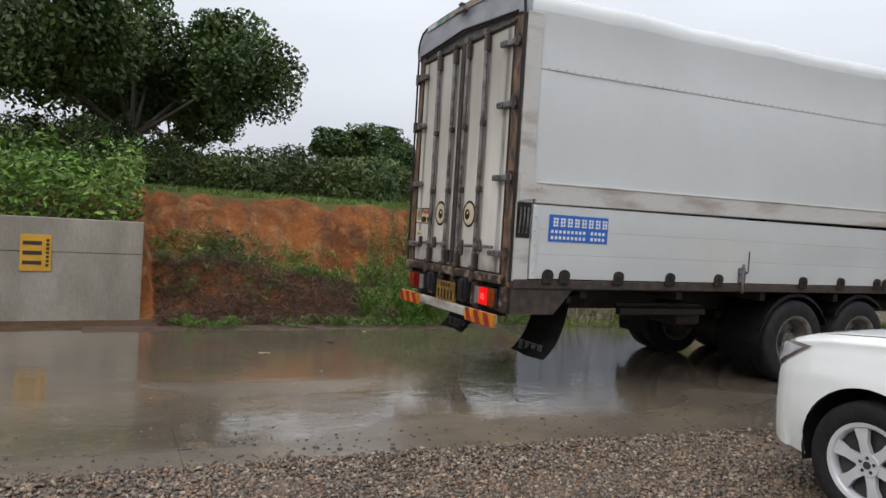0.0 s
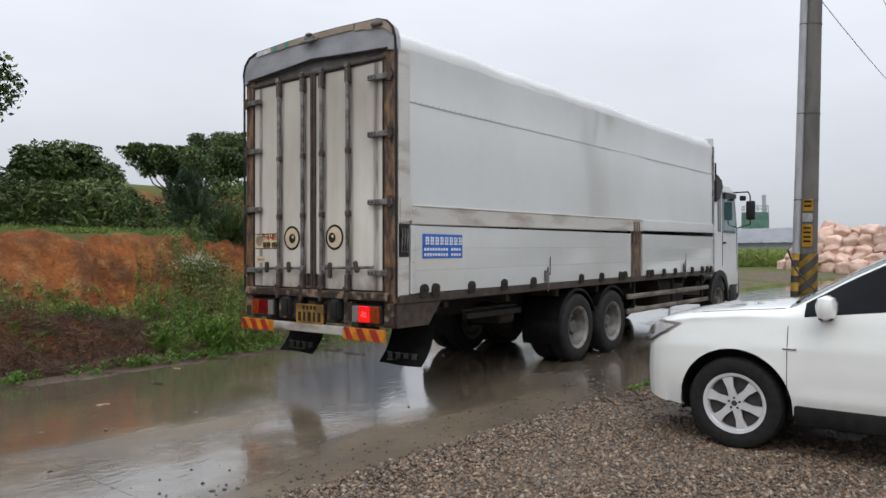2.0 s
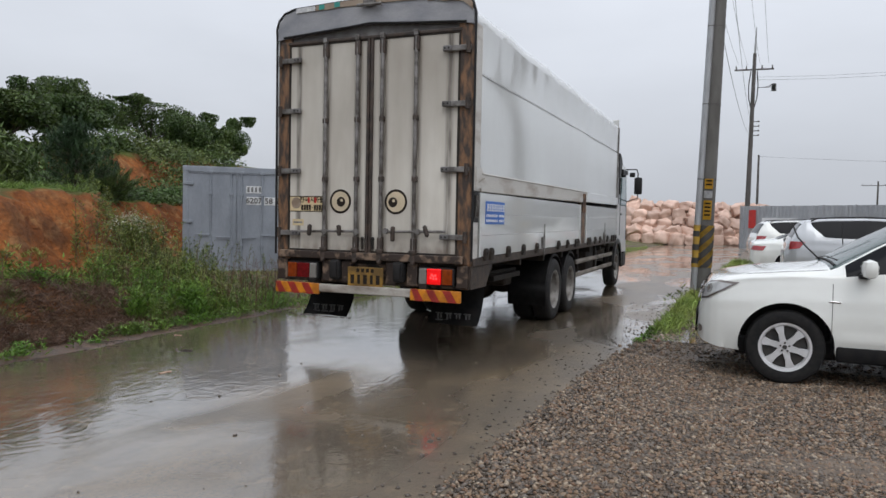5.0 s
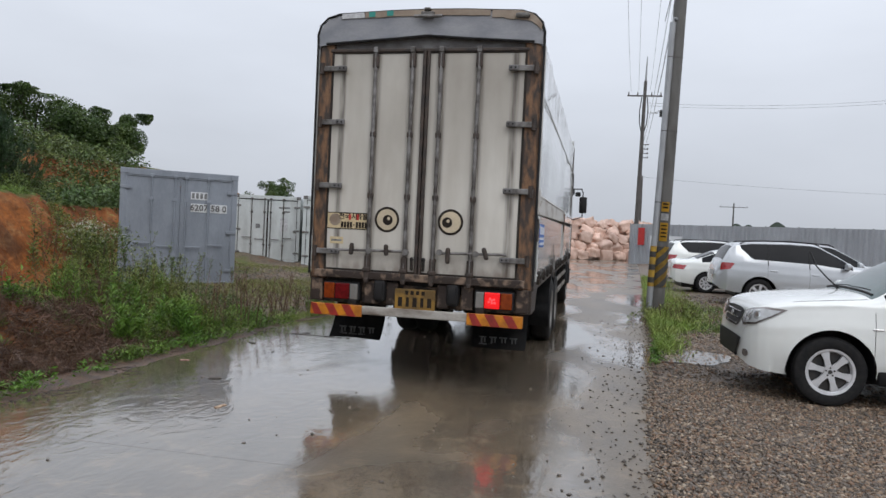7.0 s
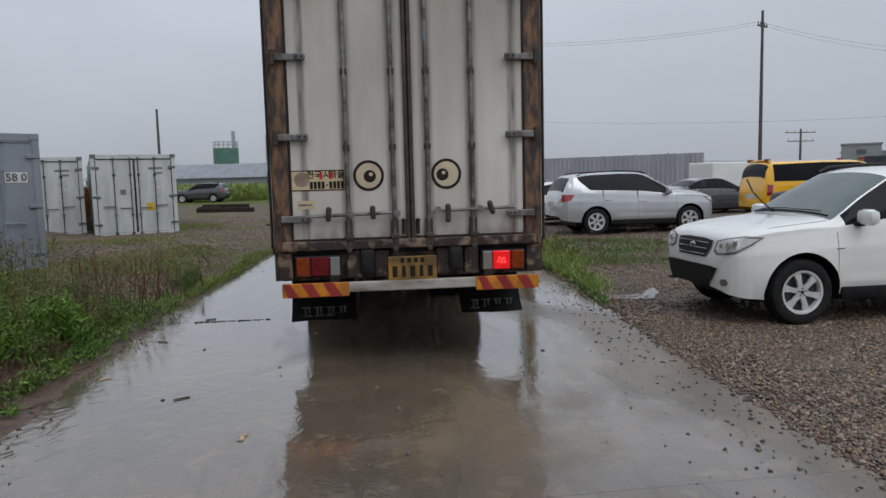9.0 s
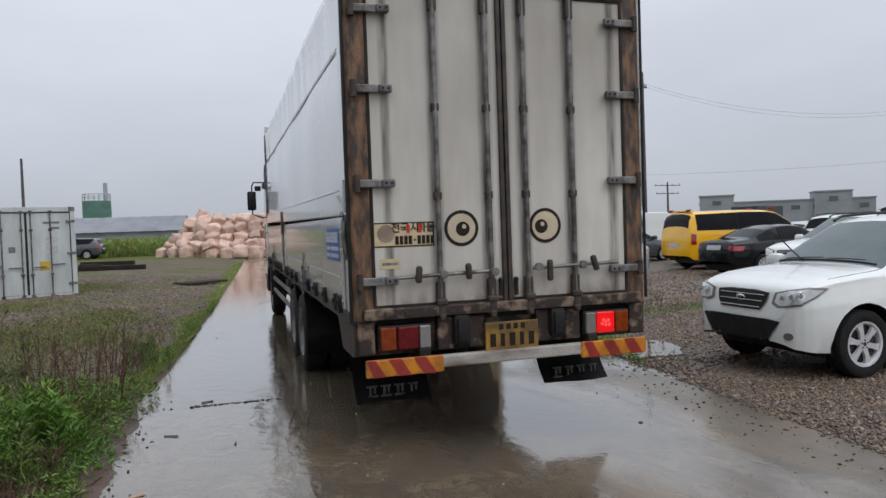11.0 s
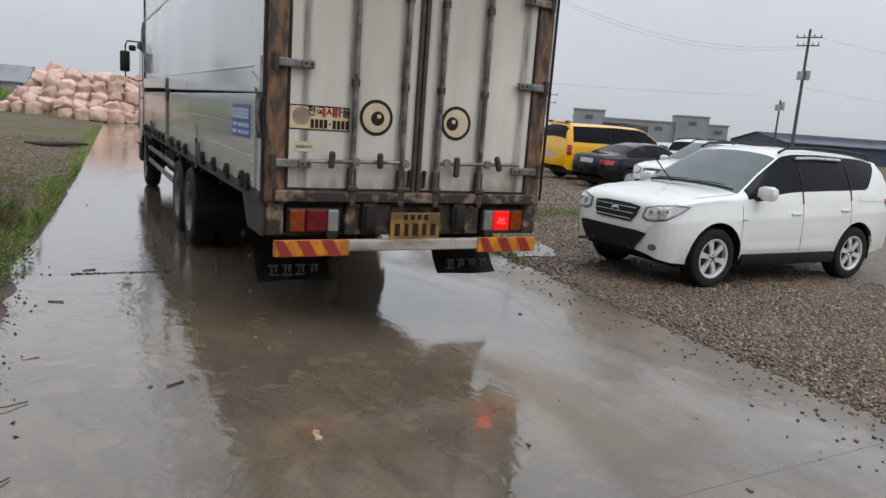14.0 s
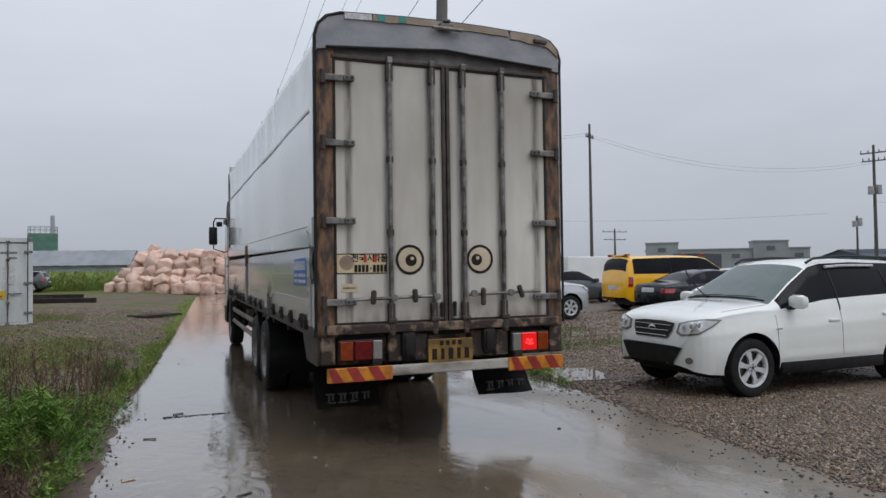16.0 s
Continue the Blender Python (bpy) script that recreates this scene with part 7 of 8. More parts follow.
def sheet_fence(pts, h, label):
    f = thing("metal_fence", label, "fence")
    for (x0, y0), (x1, y1) in zip(pts, pts[1:]):
        d = math.hypot(x1 - x0, y1 - y0)
        npan = max(1, int(d / 2.0))
        for p in range(npan):
            bm = bmesh.new()
            prev = None
            for k in range(29):
                u = (p + k / 28) / npan
                off = 0.05 if (k // 2) % 2 else 0.0
                nx, ny = (y1 - y0) / d, -(x1 - x0) / d
                x, y = x0 + (x1 - x0) * u + nx * off, y0 + (y1 - y0) * u + ny * off
                pair = (bm.verts.new((x, y, 0.0)), bm.verts.new((x, y, h)))
                if prev:
                    bm.faces.new((prev[0], pair[0], pair[1], prev[1]))
                prev = pair
            bmesh.ops.solidify(bm, geom=bm.faces[:], thickness=0.006)
            part("fence_panel", bm, m_fence, f)
            bm = bmesh.new()
            rod(bm, (x0 + (x1 - x0) * p / npan, y0 + (y1 - y0) * p / npan + 0.1, 0), (x0 + (x1 - x0) * p / npan, y0 + (y1 - y0) * p / npan + 0.1, h + 0.05), 0.04, 8)
            part("fence_post", bm, m_pipe, f)
    return f


fence = sheet_fence([(4.9, 46.2), (20.5, 33.0)], 2.9, "tall grey corrugated metal fence round the lot")
bm = bmesh.new()
box(bm, 5.62, 45.3, 2.0, 0.55, 0.02, 1.25, 0, Matrix.Rotation(radians(-40), 3, "Z"))
o = part("banner", bm, m_redprint)
tagged(o, "red banner hanging on the metal fence", "banner")
bm = bmesh.new()
box(bm, 7.2, 43.95, 1.6, 2.6, 0.02, 1.0, 0, Matrix.Rotation(radians(-40), 3, "Z"))
o = part("banner", bm, m_white)
tagged(o, "white banner with bars of writing on the fence", "banner")
for k in range(4):
    bm = bmesh.new()
    box(bm, 6.55 + 0.4 * k, 44.43 - 0.335 * k, 1.6, 0.34, 0.02, 0.4, 0, Matrix.Rotation(radians(-40), 3, "Z"))
    part("banner_mark", bm, m_greyprint, o)


def shed(name, label, m, lx, ly, eave, ridge, wall, roofm, windows=0):
    s = thing(name, label, "building", m)
    bm = bmesh.new()
    prism(bm, [(0, 0), (ly, 0), (ly, eave), (ly / 2, ridge - 0.05), (0, eave)], lx, lambda u, v, w: (w, u, v))
    part("wall", bm, wall, s)
    for sy in (0, 1):
        bm = bmesh.new()
        n = int(lx / 0.5)
        rows = []
        for k in range(n + 1):
            x = -0.3 + (lx + 0.6) * k / n
            dz = 0.04 * (k % 2)
            e = (-0.4 if sy == 0 else ly + 0.4)
            rows.append((bm.verts.new((x, e, eave - 0.12 + dz)), bm.verts.new((x, ly / 2, ridge + dz))))
        for a, b in zip(rows, rows[1:]):
            bm.faces.new((a[0], b[0], b[1], a[1]))
        bmesh.ops.solidify(bm, geom=bm.faces[:], thickness=0.05)
        part("roof", bm, roofm, s)
    for k in range(windows):
        bm = bmesh.new()
        box(bm, lx * (k + 0.5) / windows, -0.03, eave * 0.6, lx / windows * 0.5, 0.06, eave * 0.25)
        part("window", bm, m_winfar, s)
    return s


shed("shed", "long grey sheet-metal shed behind tall grass", pose(-26, 67, 0, 0, 0, -6), 20.5, 8, 2.5, 3.85, m_shedwall, m_shed)
tank = thing("green_tank", "green round tank with a rail and a chimney pipe", "tank", pose(-14.6, 80, 0))
bm = bmesh.new()
rod(bm, (0, 0, 0), (0, 0, 6.0), 1.45, 28)
for z in (3.9, 4.6, 5.3):
    rod(bm, (0, 0, z), (0, 0, z + 0.06), 1.49, 28)
part("shell", bm, m_green, tank, smooth=True)
bm = bmesh.new()
rod(bm, (0.9, 0.2, 5.5), (0.9, 0.2, 8.0), 0.22, 12)
part("pipe", bm, m_shedwall, tank, smooth=True)
bm = bmesh.new()
for k in range(16):
    a = 2 * math.pi * k / 16
    rod(bm, (1.4 * math.cos(a), 1.4 * math.sin(a), 6.0), (1.4 * math.cos(a), 1.4 * math.sin(a), 6.75), 0.03, 5)
for z in (6.4, 6.75):
    for k in range(16):
        a, b2 = 2 * math.pi * k / 16, 2 * math.pi * (k + 1) / 16
        rod(bm, (1.4 * math.cos(a), 1.4 * math.sin(a), z), (1.4 * math.cos(b2), 1.4 * math.sin(b2), z), 0.03, 5)
part("railing", bm, m_pipe, tank)


def factory(label, m, blocks):
    s = thing("factory", label, "building", m)
    for (x, w, h, d, y) in blocks:
        bm = bmesh.new()
        box(bm, x + w / 2, y + d / 2, h / 2, w, d, h)
        box(bm, x + w / 2, y + d / 2, h + 0.1, w + 0.3, d + 0.3, 0.25)
        part("wall", bm, m_factory, s)
        n = int(w / 3.4)
        for k in range(n):
            if h > 4:
                bm = bmesh.new()
                box(bm, x + w * (k + 0.5) / n, y - 0.03, h - 1.3, 1.5, 0.1, 0.8)
                part("window", bm, m_winfar, s)
    return s


factory("long grey factory with stepped flat roofs far off", pose(88, 110, 0, 0, 0, -38), [(0, 30, 4.7, 12, 0), (0, 6.2, 6.1, 6, -0.6), (20, 6.2, 6.1, 6, -0.6)])
shed("warehouse", "dark blue roofed warehouse beyond the lot", pose(78, 53.6, 0, 0, 0, -28), 46, 18, 2.3, 3.5, m_blueroof, m_blueroof)
shed("warehouse", "low pale sheet roofs behind the fence", pose(21, 60, 0, 0, 0, 33), 52, 12, 2.9, 3.35, m_fence, m_fence)
m_contdark = pbr("dark_slate_container", (0.045, 0.05, 0.06, 1), (0.06, 0.065, 0.075, 1), rough=0.6, scale=2)
container("dark slate container at the far end of the lot", pose(44.0, 47.6, 0.2, 0, 0, -63.4), m_contdark, 6.06, [])


def delivery_truck(m):
    d = thing("delivery_truck", "small white box truck parked at the far side", "truck", m)
    bm = bmesh.new()
    box(bm, 0, 0, 1.35, 2.9, 1.7, 1.55, 0.04)
    part("cargo_box", bm, PAINT["white"], d)
    bm = bmesh.new()
    prism(bm, [(1.5, 0.45), (2.95, 0.45), (3.0, 0.95), (2.85, 1.15), (2.5, 1.85), (1.5, 1.9)], 1.6, lambda u, v, w: (u, w - 0.8, v))
    bmesh.ops.bevel(bm, geom=bm.edges[:], offset=0.05, segments=2, affect="EDGES")
    cab = part("cab", bm, PAINT["white"], d, smooth=True)
    for sy in (-1, 1):
        bm = bmesh.new()
        prism(bm, [(1.75, 1.2), (2.7, 1.2), (2.4, 1.72), (1.75, 1.75)], 0.01, lambda u, v, w: (u, sy * (0.802 + w), v))
        part("side_window", bm, m_glassdark, cab)
        for x in (-0.9, 2.3):
            bm = bmesh.new()
            rod(bm, (x, sy * 0.62, 0.33), (x, sy * 0.80, 0.33), 0.33, 20)
            part("wheel", bm, m_tyre, d)
    bm = bmesh.new()
    box(bm, 0.3, 0, 0.5, 4.6, 0.9, 0.18)
    part("chassis", bm, m_chassis, d)


delivery_truck(pose(16.3, 23.0, 0.0, 0, 0, 8))

# dark distant wood on the horizon
m_farwood = pbr("distant_wood", (0.035, 0.048, 0.038, 1), (0.05, 0.065, 0.05, 1), rough=0.9, scale=0.2)
bm = bmesh.new()
for (x0, x1, y, h) in ((40, 88, 300, 11), (-30, 8, 330, 9), (88, 200, 420, 9), (73, 100, 404, 16), (92, 116, 400, 16.5)):
    n = 40
    prev = None
    for k in range(n + 1):
        x = x0 + (x1 - x0) * k / n
        z = h * (0.35 + 0.65 * math.sin(math.pi * k / n) ** 0.6) * (0.8 + 0.35 * noise.noise((x * 0.15, h, 0)))
        pair = (bm.verts.new((x, y, -1)), bm.verts.new((x, y + 6, z)), bm.verts.new((x, y + 25, z * 0.6)))
        if prev:
            bm.faces.new((prev[0], pair[0], pair[1], prev[1]))
            bm.faces.new((prev[1], pair[1], pair[2], prev[2]))
        prev = pair
o = part("distant_wood", bm, m_farwood, smooth=True)
tagged(o, "dark wooded ridge on the horizon", "wood", kind="structure")

# beams and a slab lying on the yard
m_beam = pbr("dark_wet_timber", (0.022, 0.018, 0.016, 1), (0.04, 0.032, 0.026, 1), rough=0.8, spec=0.15, scale=6, stretch=(0.3, 3, 3))
for (xa, ya, xb, yb) in ((-9.9, 41.2, -6.9, 40.3), (-8.7, 33.5, -5.6, 32.6), (-9.2, 36.5, -8.0, 36.2)):
    bm = bmesh.new()
    L = math.hypot(xb - xa, yb - ya)
    box(bm, 0, 0, 0.12, L, 0.3, 0.24, 0.02)
    o = part("beam", bm, m_beam)
    o.matrix_world = pose((xa + xb) / 2, (ya + yb) / 2, land_z((xa + xb) / 2, (ya + yb) / 2), 0, 0, math.degrees(math.atan2(yb - ya, xb - xa)))
    tagged(o, "long dark wet timber beam lying on the yard", "beam", "beams on the yard")
bm = bmesh.new()
box(bm, 0, 0, 0.05, 1.7, 0.9, 0.14, 0.03)
o = part("mat", bm, m_beam)
o.matrix_world = pose(-2.75, 21.3, land_z(-2.75, 21.3), 0, 0, 38)
tagged(o, "dark mat lying at the edge of the road", "mat")

# a few more parked cars, seen over the others
car("suv", "white suv nose to nose behind the silver cars", SUV_FORM, "white", pose(12.5, 7.9, 0.03, 0, 0, 184), 6, False)
car("suv", "dark car far off beside the tall grass", SUV_FORM, "grey", pose(-13.2, 57.5, 0.2, 0, 0, 172), 6, False)
car("sedan", "white sedan in the far row of the lot", SEDAN_FORM, "white", pose(9.2, 20.2, 0.06, 0, 0, 6), 9, False, suv=False)
car("sedan", "silver sedan in the far row of the lot", SEDAN_FORM, "silver", pose(16.5, 17.6, 0.06, 0, 0, 12), 9, False, suv=False)
car("sedan", "dark grey sedan in the far row of the lot", SEDAN_FORM, "grey", pose(14.0, 20.5, 0.06, 0, 0, 8), 9, False, suv=False)
car("suv", "white suv in the far row of the lot", SUV_FORM, "white", pose(20.3, 14.6, 0.06, 0, 0, 10), 6, False)
car("sedan", "white sedan beyond the black one on the lot", SEDAN_FORM, "white", pose(20.0, 11.6, 0.06, 0, 0, 12), 9, False, suv=False)
car("sedan", "silver sedan at the fence end of the lot", SEDAN_FORM, "silver", pose(22.3, 19.0, 0.06, 0, 0, 10), 9, False, suv=False)

# ---- plants ----
def leaf_material(name, a, b, rand=0.45):
    return pbr(name, a, b, rough=0.5, scale=0.9, rand=rand, island=True, spec=0.4)


m_leafdark = leaf_material("dark_tree_leaves", (0.034, 0.068, 0.014, 1), (0.075, 0.112, 0.022, 1))
m_leafmid = leaf_material("hedge_leaves", (0.046, 0.095, 0.021, 1), (0.085, 0.125, 0.035, 1), 0.6)
m_leafbright = leaf_material("bright_weed_leaves", (0.080, 0.18, 0.020, 1), (0.145, 0.225, 0.036, 1), 0.7)
m_leafolive = leaf_material("olive_weed_leaves", (0.065, 0.115, 0.018, 1), (0.19, 0.215, 0.055, 1), 0.75)
m_needle = leaf_material("pine_needles", (0.018, 0.046, 0.014, 1), (0.034, 0.070, 0.020, 1))
m_grassblade = leaf_material("grass_blades", (0.085, 0.16, 0.025, 1), (0.125, 0.165, 0.04, 1), 0.4)
m_edgegrass = leaf_material("yellow_green_grass", (0.19, 0.29, 0.05, 1), (0.25, 0.28, 0.075, 1), 0.4)
m_drystalk = leaf_material("brown_dry_stalks", (0.085, 0.042, 0.028, 1), (0.13, 0.074, 0.046, 1), 0.45)
m_paledry = leaf_material("pale_dry_grass", (0.20, 0.135, 0.085, 1), (0.14, 0.095, 0.06, 1), 0.5)
m_flower = leaf_material("white_flower_heads", (0.55, 0.55, 0.48, 1), (0.45, 0.46, 0.36, 1), 0.2)
m_bark = pbr("grey_brown_bark", (0.07, 0.055, 0.042, 1), (0.04, 0.032, 0.026, 1), rough=0.85, scale=7, bump=0.5, bscale=40, stretch=(1, 1, 0.25))
nrng = np.random.default_rng(11)


def quads_mesh(name, centres, sizes, aspect, material, parent=None, droop=0.35, upright=0.0, aim=None):
    """Many leaves in one mesh: each a folded four-corner blade of its own size and turn."""
    n = len(centres)
    d = nrng.normal(size=(n, 3)) if aim is None else aim.copy()
    if aim is None:
        d[:, 2] = d[:, 2] * (1 - upright) + upright * 1.5 - droop * (1 - upright)
    d /= np.linalg.norm(d, axis=1, keepdims=True)
    s = np.cross(d, nrng.normal(size=(n, 3)))
    s /= np.linalg.norm(s, axis=1, keepdims=True) + 1e-9
    nn = np.cross(d, s)
    L = sizes[:, None]
    w = L * aspect
    base = centres - d * L * 0.5
    tip = centres + d * L * 0.5
    fold = nn * L * min(0.12, 0.015 + 0.4 * aspect)
    left = centres - s * w * 0.5 + fold
    right = centres + s * w * 0.5 + fold
    co = np.stack([base, right, tip, left], 1).reshape(-1, 3)
    me = bpy.data.meshes.new(name)
    me.vertices.add(4 * n)
    me.vertices.foreach_set("co", co.ravel())
    tri = np.arange(n)[:, None] * 4 + np.array([0, 1, 2, 0, 2, 3])
    me.loops.add(6 * n)
    me.loops.foreach_set("vertex_index", tri.ravel())
    me.polygons.add(2 * n)
    me.polygons.foreach_set("loop_start", np.arange(2 * n) * 3)
    me.polygons.foreach_set("loop_total", np.full(2 * n, 3))
    me.update(calc_edges=True)
    me.materials.append(material)
    ob = new(name, me)
    if parent is not None:
        ob.parent = parent
    return ob


def tree(label, x, y, top, spread, leaves=7000, mat=None, leaf=0.125, trunk_lean=0.1, bare=0.28):
    z0 = land_z(x, y) - 0.1
    h = top - z0
    t = thing("tree", label, "tree", pose(x, y, z0), "trees on the rise")
    r = random.Random(int(x * 13 + y * 7))
    bm = bmesh.new()
    fork = Vector((r.uniform(-0.2, 0.2), r.uniform(-0.2, 0.2), h * bare))
    rod(bm, (0, 0, 0), fork, 0.026 * h, 9, 0.019 * h)
    ends = []
    for k in range(7):
        a = 2 * math.pi * k / 7 + r.uniform(-0.4, 0.4)
        reach = spread * r.uniform(0.45, 0.85)
        mid = fork + Vector((math.cos(a) * reach * 0.5, math.sin(a) * reach * 0.5, h * r.uniform(0.12, 0.3)))
        end = fork + Vector((math.cos(a) * reach, math.sin(a) * reach, h * r.uniform(0.16, 0.66)))
        rod(bm, fork, mid, 0.013 * h, 7, 0.009 * h)
        rod(bm, mid, end, 0.009 * h, 6, 0.004 * h)
        ends += [mid.lerp(end, 0.4), end]
        for j in range(4):
            e2 = mid.lerp(end, r.uniform(0.4, 1.0)) + Vector((r.uniform(-1, 1), r.uniform(-1, 1), r.uniform(-0.2, 0.8))) * spread * 0.36
            rod(bm, mid.lerp(end, 0.5), e2, 0.007 * h, 5, 0.003 * h)
            ends.append(e2)
    topv = fork + Vector((r.uniform(-0.2, 0.2) * spread, r.uniform(-0.2, 0.2) * spread, h * (1 - bare) * 0.86))
    rod(bm, fork, topv, 0.014 * h, 7, 0.004 * h)
    ends += [topv, fork.lerp(topv, 0.7)]
    part("trunk", bm, m_bark, t, smooth=True)
    pts = []
    per = leaves // len(ends)
    for e in ends:
        rad = spread * r.uniform(0.14, 0.30)
        g = nrng.normal(size=(per, 3))
        g /= np.linalg.norm(g, axis=1, keepdims=True)
        g *= (nrng.random((per, 1)) ** 0.45) * rad
        g[:, 2] *= 0.95
        pts.append(g + np.array(e))
    pts = np.concatenate(pts)
    over = np.maximum(0.0, pts[:, 2] - h + 0.3)
    pts[:, 2] -= over * (0.75 + 0.2 * np.sin(pts[:, 0] * 3.1 + pts[:, 1] * 2.3))
    quads_mesh("crown", pts, leaf * nrng.uniform(0.7, 1.3, len(pts)), 0.55, mat or m_leafdark, t)
    return t


for lab, x, y, top, sp, lv in (
        ("dark broad-leaved tree on the rise", -25.7, 17.2, 7.9, 2.7, 7000),
        ("rounded dark tree at the end of the row", -23.8, 25.5, 7.6, 2.7, 17000), ("dark tree in the row on the rise", -20.5, 10.5, 6.0, 1.8, 5200),
        ("dark tree in the row on the rise", -18.5, 6.0, 5.5, 1.9, 5200), ("young tree with an open crown", -12.6, 2.6, 4.35, 1.3, 3600),
        ("dark tree in the row on the rise", -16.0, -1.5, 5.6, 2.2, 6000), ("tall dark spreading tree above the retaining wall", -10.2, -2.9, 6.6, 3.6, 20000),
        ("dark tree in the row on the rise", -24.5, 21.8, 7.6, 3.0, 7000), ("dark tree in the row on the rise", -21.5, 13.5, 6.5, 2.0, 5200),
        ("small round tree behind the containers", -24.0, 46.0, 5.4, 2.2, 4000), ("dark tree in the row on the rise", -15.0, -8.5, 6.2, 2.5, 6000)):
    tree(lab, x, y, top, sp, int(lv * 2.7), bare=0.2 if sp > 3.5 else 0.14 if lv > 16000 else 0.28)

# the small pine on the bank
px, py = -10.5, 5.2
pz = land_z(px, py) - 0.05
pine = thing("pine_tree", "small dark green pine on the bank edge", "tree", pose(px, py, pz))
bm = bmesh.new()
rod(bm, (0, 0, 0), (0.05, 0, 1.75), 0.045, 8, 0.012)
pts, aims = [], []
for k in range(130):
    h = 0.32 + 1.45 * nrng.random() ** 1.2
    a = nrng.random() * 6.28
    reach = 0.92 * (1.05 - (h - 0.32) / 1.6) ** 0.8 * nrng.uniform(0.55, 1.12)
    e = Vector((math.cos(a) * reach, math.sin(a) * reach, h + 0.30 * reach))
    rod(bm, (0.02, 0, h), e, 0.010, 5, 0.004)
    d0 = np.array(e) - np.array((0.02, 0, h))
    m0 = np.linspace(0.25, 1.0, 60)[:, None] * d0 + np.array((0.02, 0, h))
    pts.append(m0 + nrng.normal(size=m0.shape) * 0.035)
    aims.append(d0 / (np.linalg.norm(d0) + 0.01) + nrng.normal(size=m0.shape) * 0.75 + np.array((0, 0, 0.35)))
    m1 = np.array(e) + np.linspace(0, 1, 26)[:, None] * np.array((d0[0] * 0.08, d0[1] * 0.08, nrng.uniform(0.10, 0.28)))
    pts.append(m1 + nrng.normal(size=m1.shape) * 0.012)
    aims.append(nrng.normal(size=m1.shape) * 0.45 + np.array((0, 0, 1.0)))
part("trunk", bm, m_bark, pine)
pts = np.concatenate(pts)
quads_mesh("needles", pts, nrng.uniform(0.08, 0.16, len(pts)), 0.10, m_needle, pine, aim=np.concatenate(aims))

# the spiky shrub beside the pine
sx0, sy0 = -12.3, 7.75
spiky = thing("shrub", "spiky mid green shrub beside the pine", "shrub", pose(sx0, sy0, land_z(sx0, sy0) - 0.05))
pts, aims = [], []
bm = bmesh.new()
for k in range(70):
    a, out_ = nrng.random() * 6.28, nrng.random() ** 0.6
    e = Vector((math.cos(a) * out_ * 0.95, math.sin(a) * out_ * 0.95, 1.25 - 0.65 * out_ + nrng.uniform(-0.15, 0.2)))
    rod(bm, (0, 0, 0.05), e, 0.010, 4, 0.004, caps=False)
    m0 = np.linspace(0.25, 1.0, 70)[:, None] * np.array(e)
    pts.append(m0 + nrng.normal(size=m0.shape) * 0.03)
    aims.append(np.array(e) / e.length + nrng.normal(size=m0.shape) * 0.4)
part("stem", bm, m_bark, spiky)
pts = np.concatenate(pts)
quads_mesh("foliage", pts, nrng.uniform(0.10, 0.22, len(pts)), 0.10, m_leafmid, spiky, aim=np.concatenate(aims))


def patch(name, label, n, place, sizes, aspect, mat, upright, cat="plants", hgt=None):
    """Leaves over a stretch of ground; place(k) gives x, y and the height above ground."""
    p = np.array([place(k) for k in range(n)])
    z = np.array([land_z(a, b) for a, b in p[:, :2]])
    c = np.column_stack([p[:, 0], p[:, 1], z + p[:, 2]])
    o = quads_mesh(name, c, nrng.uniform(sizes[0], sizes[1], n), aspect, mat, None, 0.2, upright)
    tagged(o, label, cat, kind="stuff")
    return o


def u(a, b):
    return float(nrng.uniform(a, b))


def bank_toe(y):
    return -3.6 - 5.7 * smooth01(1.8, 7.2, y)


# hedge of tall leafy plants on the level top
m_hedge = leaf_material("mixed_hedge_leaves", (0.045, 0.085, 0.02, 1), (0.12, 0.15, 0.04, 1), 0.6)


def hedge_at(k):
    y = u(-9, 7.0)
    x = bank_toe(y) - u(4.8, 7.0) - 0.4 * math.sin(y * 2.1)
    top = 0.85 + 0.5 * noise.noise((x * 0.8, y * 0.7, 1.5)) + 0.3 * noise.noise((x * 2.2, y * 2.0, 4.5))
    return x, y, max(0.1, top) * (nrng.random() ** 0.6)


patch("hedge_plants", "dense dark leafy hedge on top of the bank", 34000, hedge_at, (0.07, 0.24), 0.24, m_hedge, 0.3)


def shrub_at(k):
    y = u(6.2, 13.0)
    x = bank_toe(y) - u(2.9, 6.0)
    top = 0.55 + 0.6 * noise.noise((x * 0.9, y * 0.9, 8.5))
    return x, y, max(0.05, top) * nrng.random()


patch("bank_shrubs", "low green shrubs along the bank edge", 11000, shrub_at, (0.07, 0.17), 0.4, m_leafmid, 0.25)


def rise_at(k):
    y = u(13.6, 20.0)
    x = bank_toe(y) - u(3.6, 8.6)
    top = 0.75 + 0.8 * noise.noise((x * 0.7, y * 0.7, 6.5))
    return x, y, max(0.05, top) * nrng.random()


patch("rise_shrubs", "dark brownish green shrubs covering the rise", 12000, rise_at, (0.08, 0.22), 0.35, m_hedge, 0.25)


def wall_bush_at(k):
    y = u(-14.0, -2.9)
    x = -4.2 - abs(nrng.normal()) * 1.1
    top = 0.75 + 0.5 * noise.noise((x * 0.9, y * 0.8, 2.5))
    return x, y, max(0.08, top) * nrng.random()


patch("wall_bushes", "lush bright bushes above the retaining wall", 15000, wall_bush_at, (0.07, 0.18), 0.38, m_leafbright, 0.2)


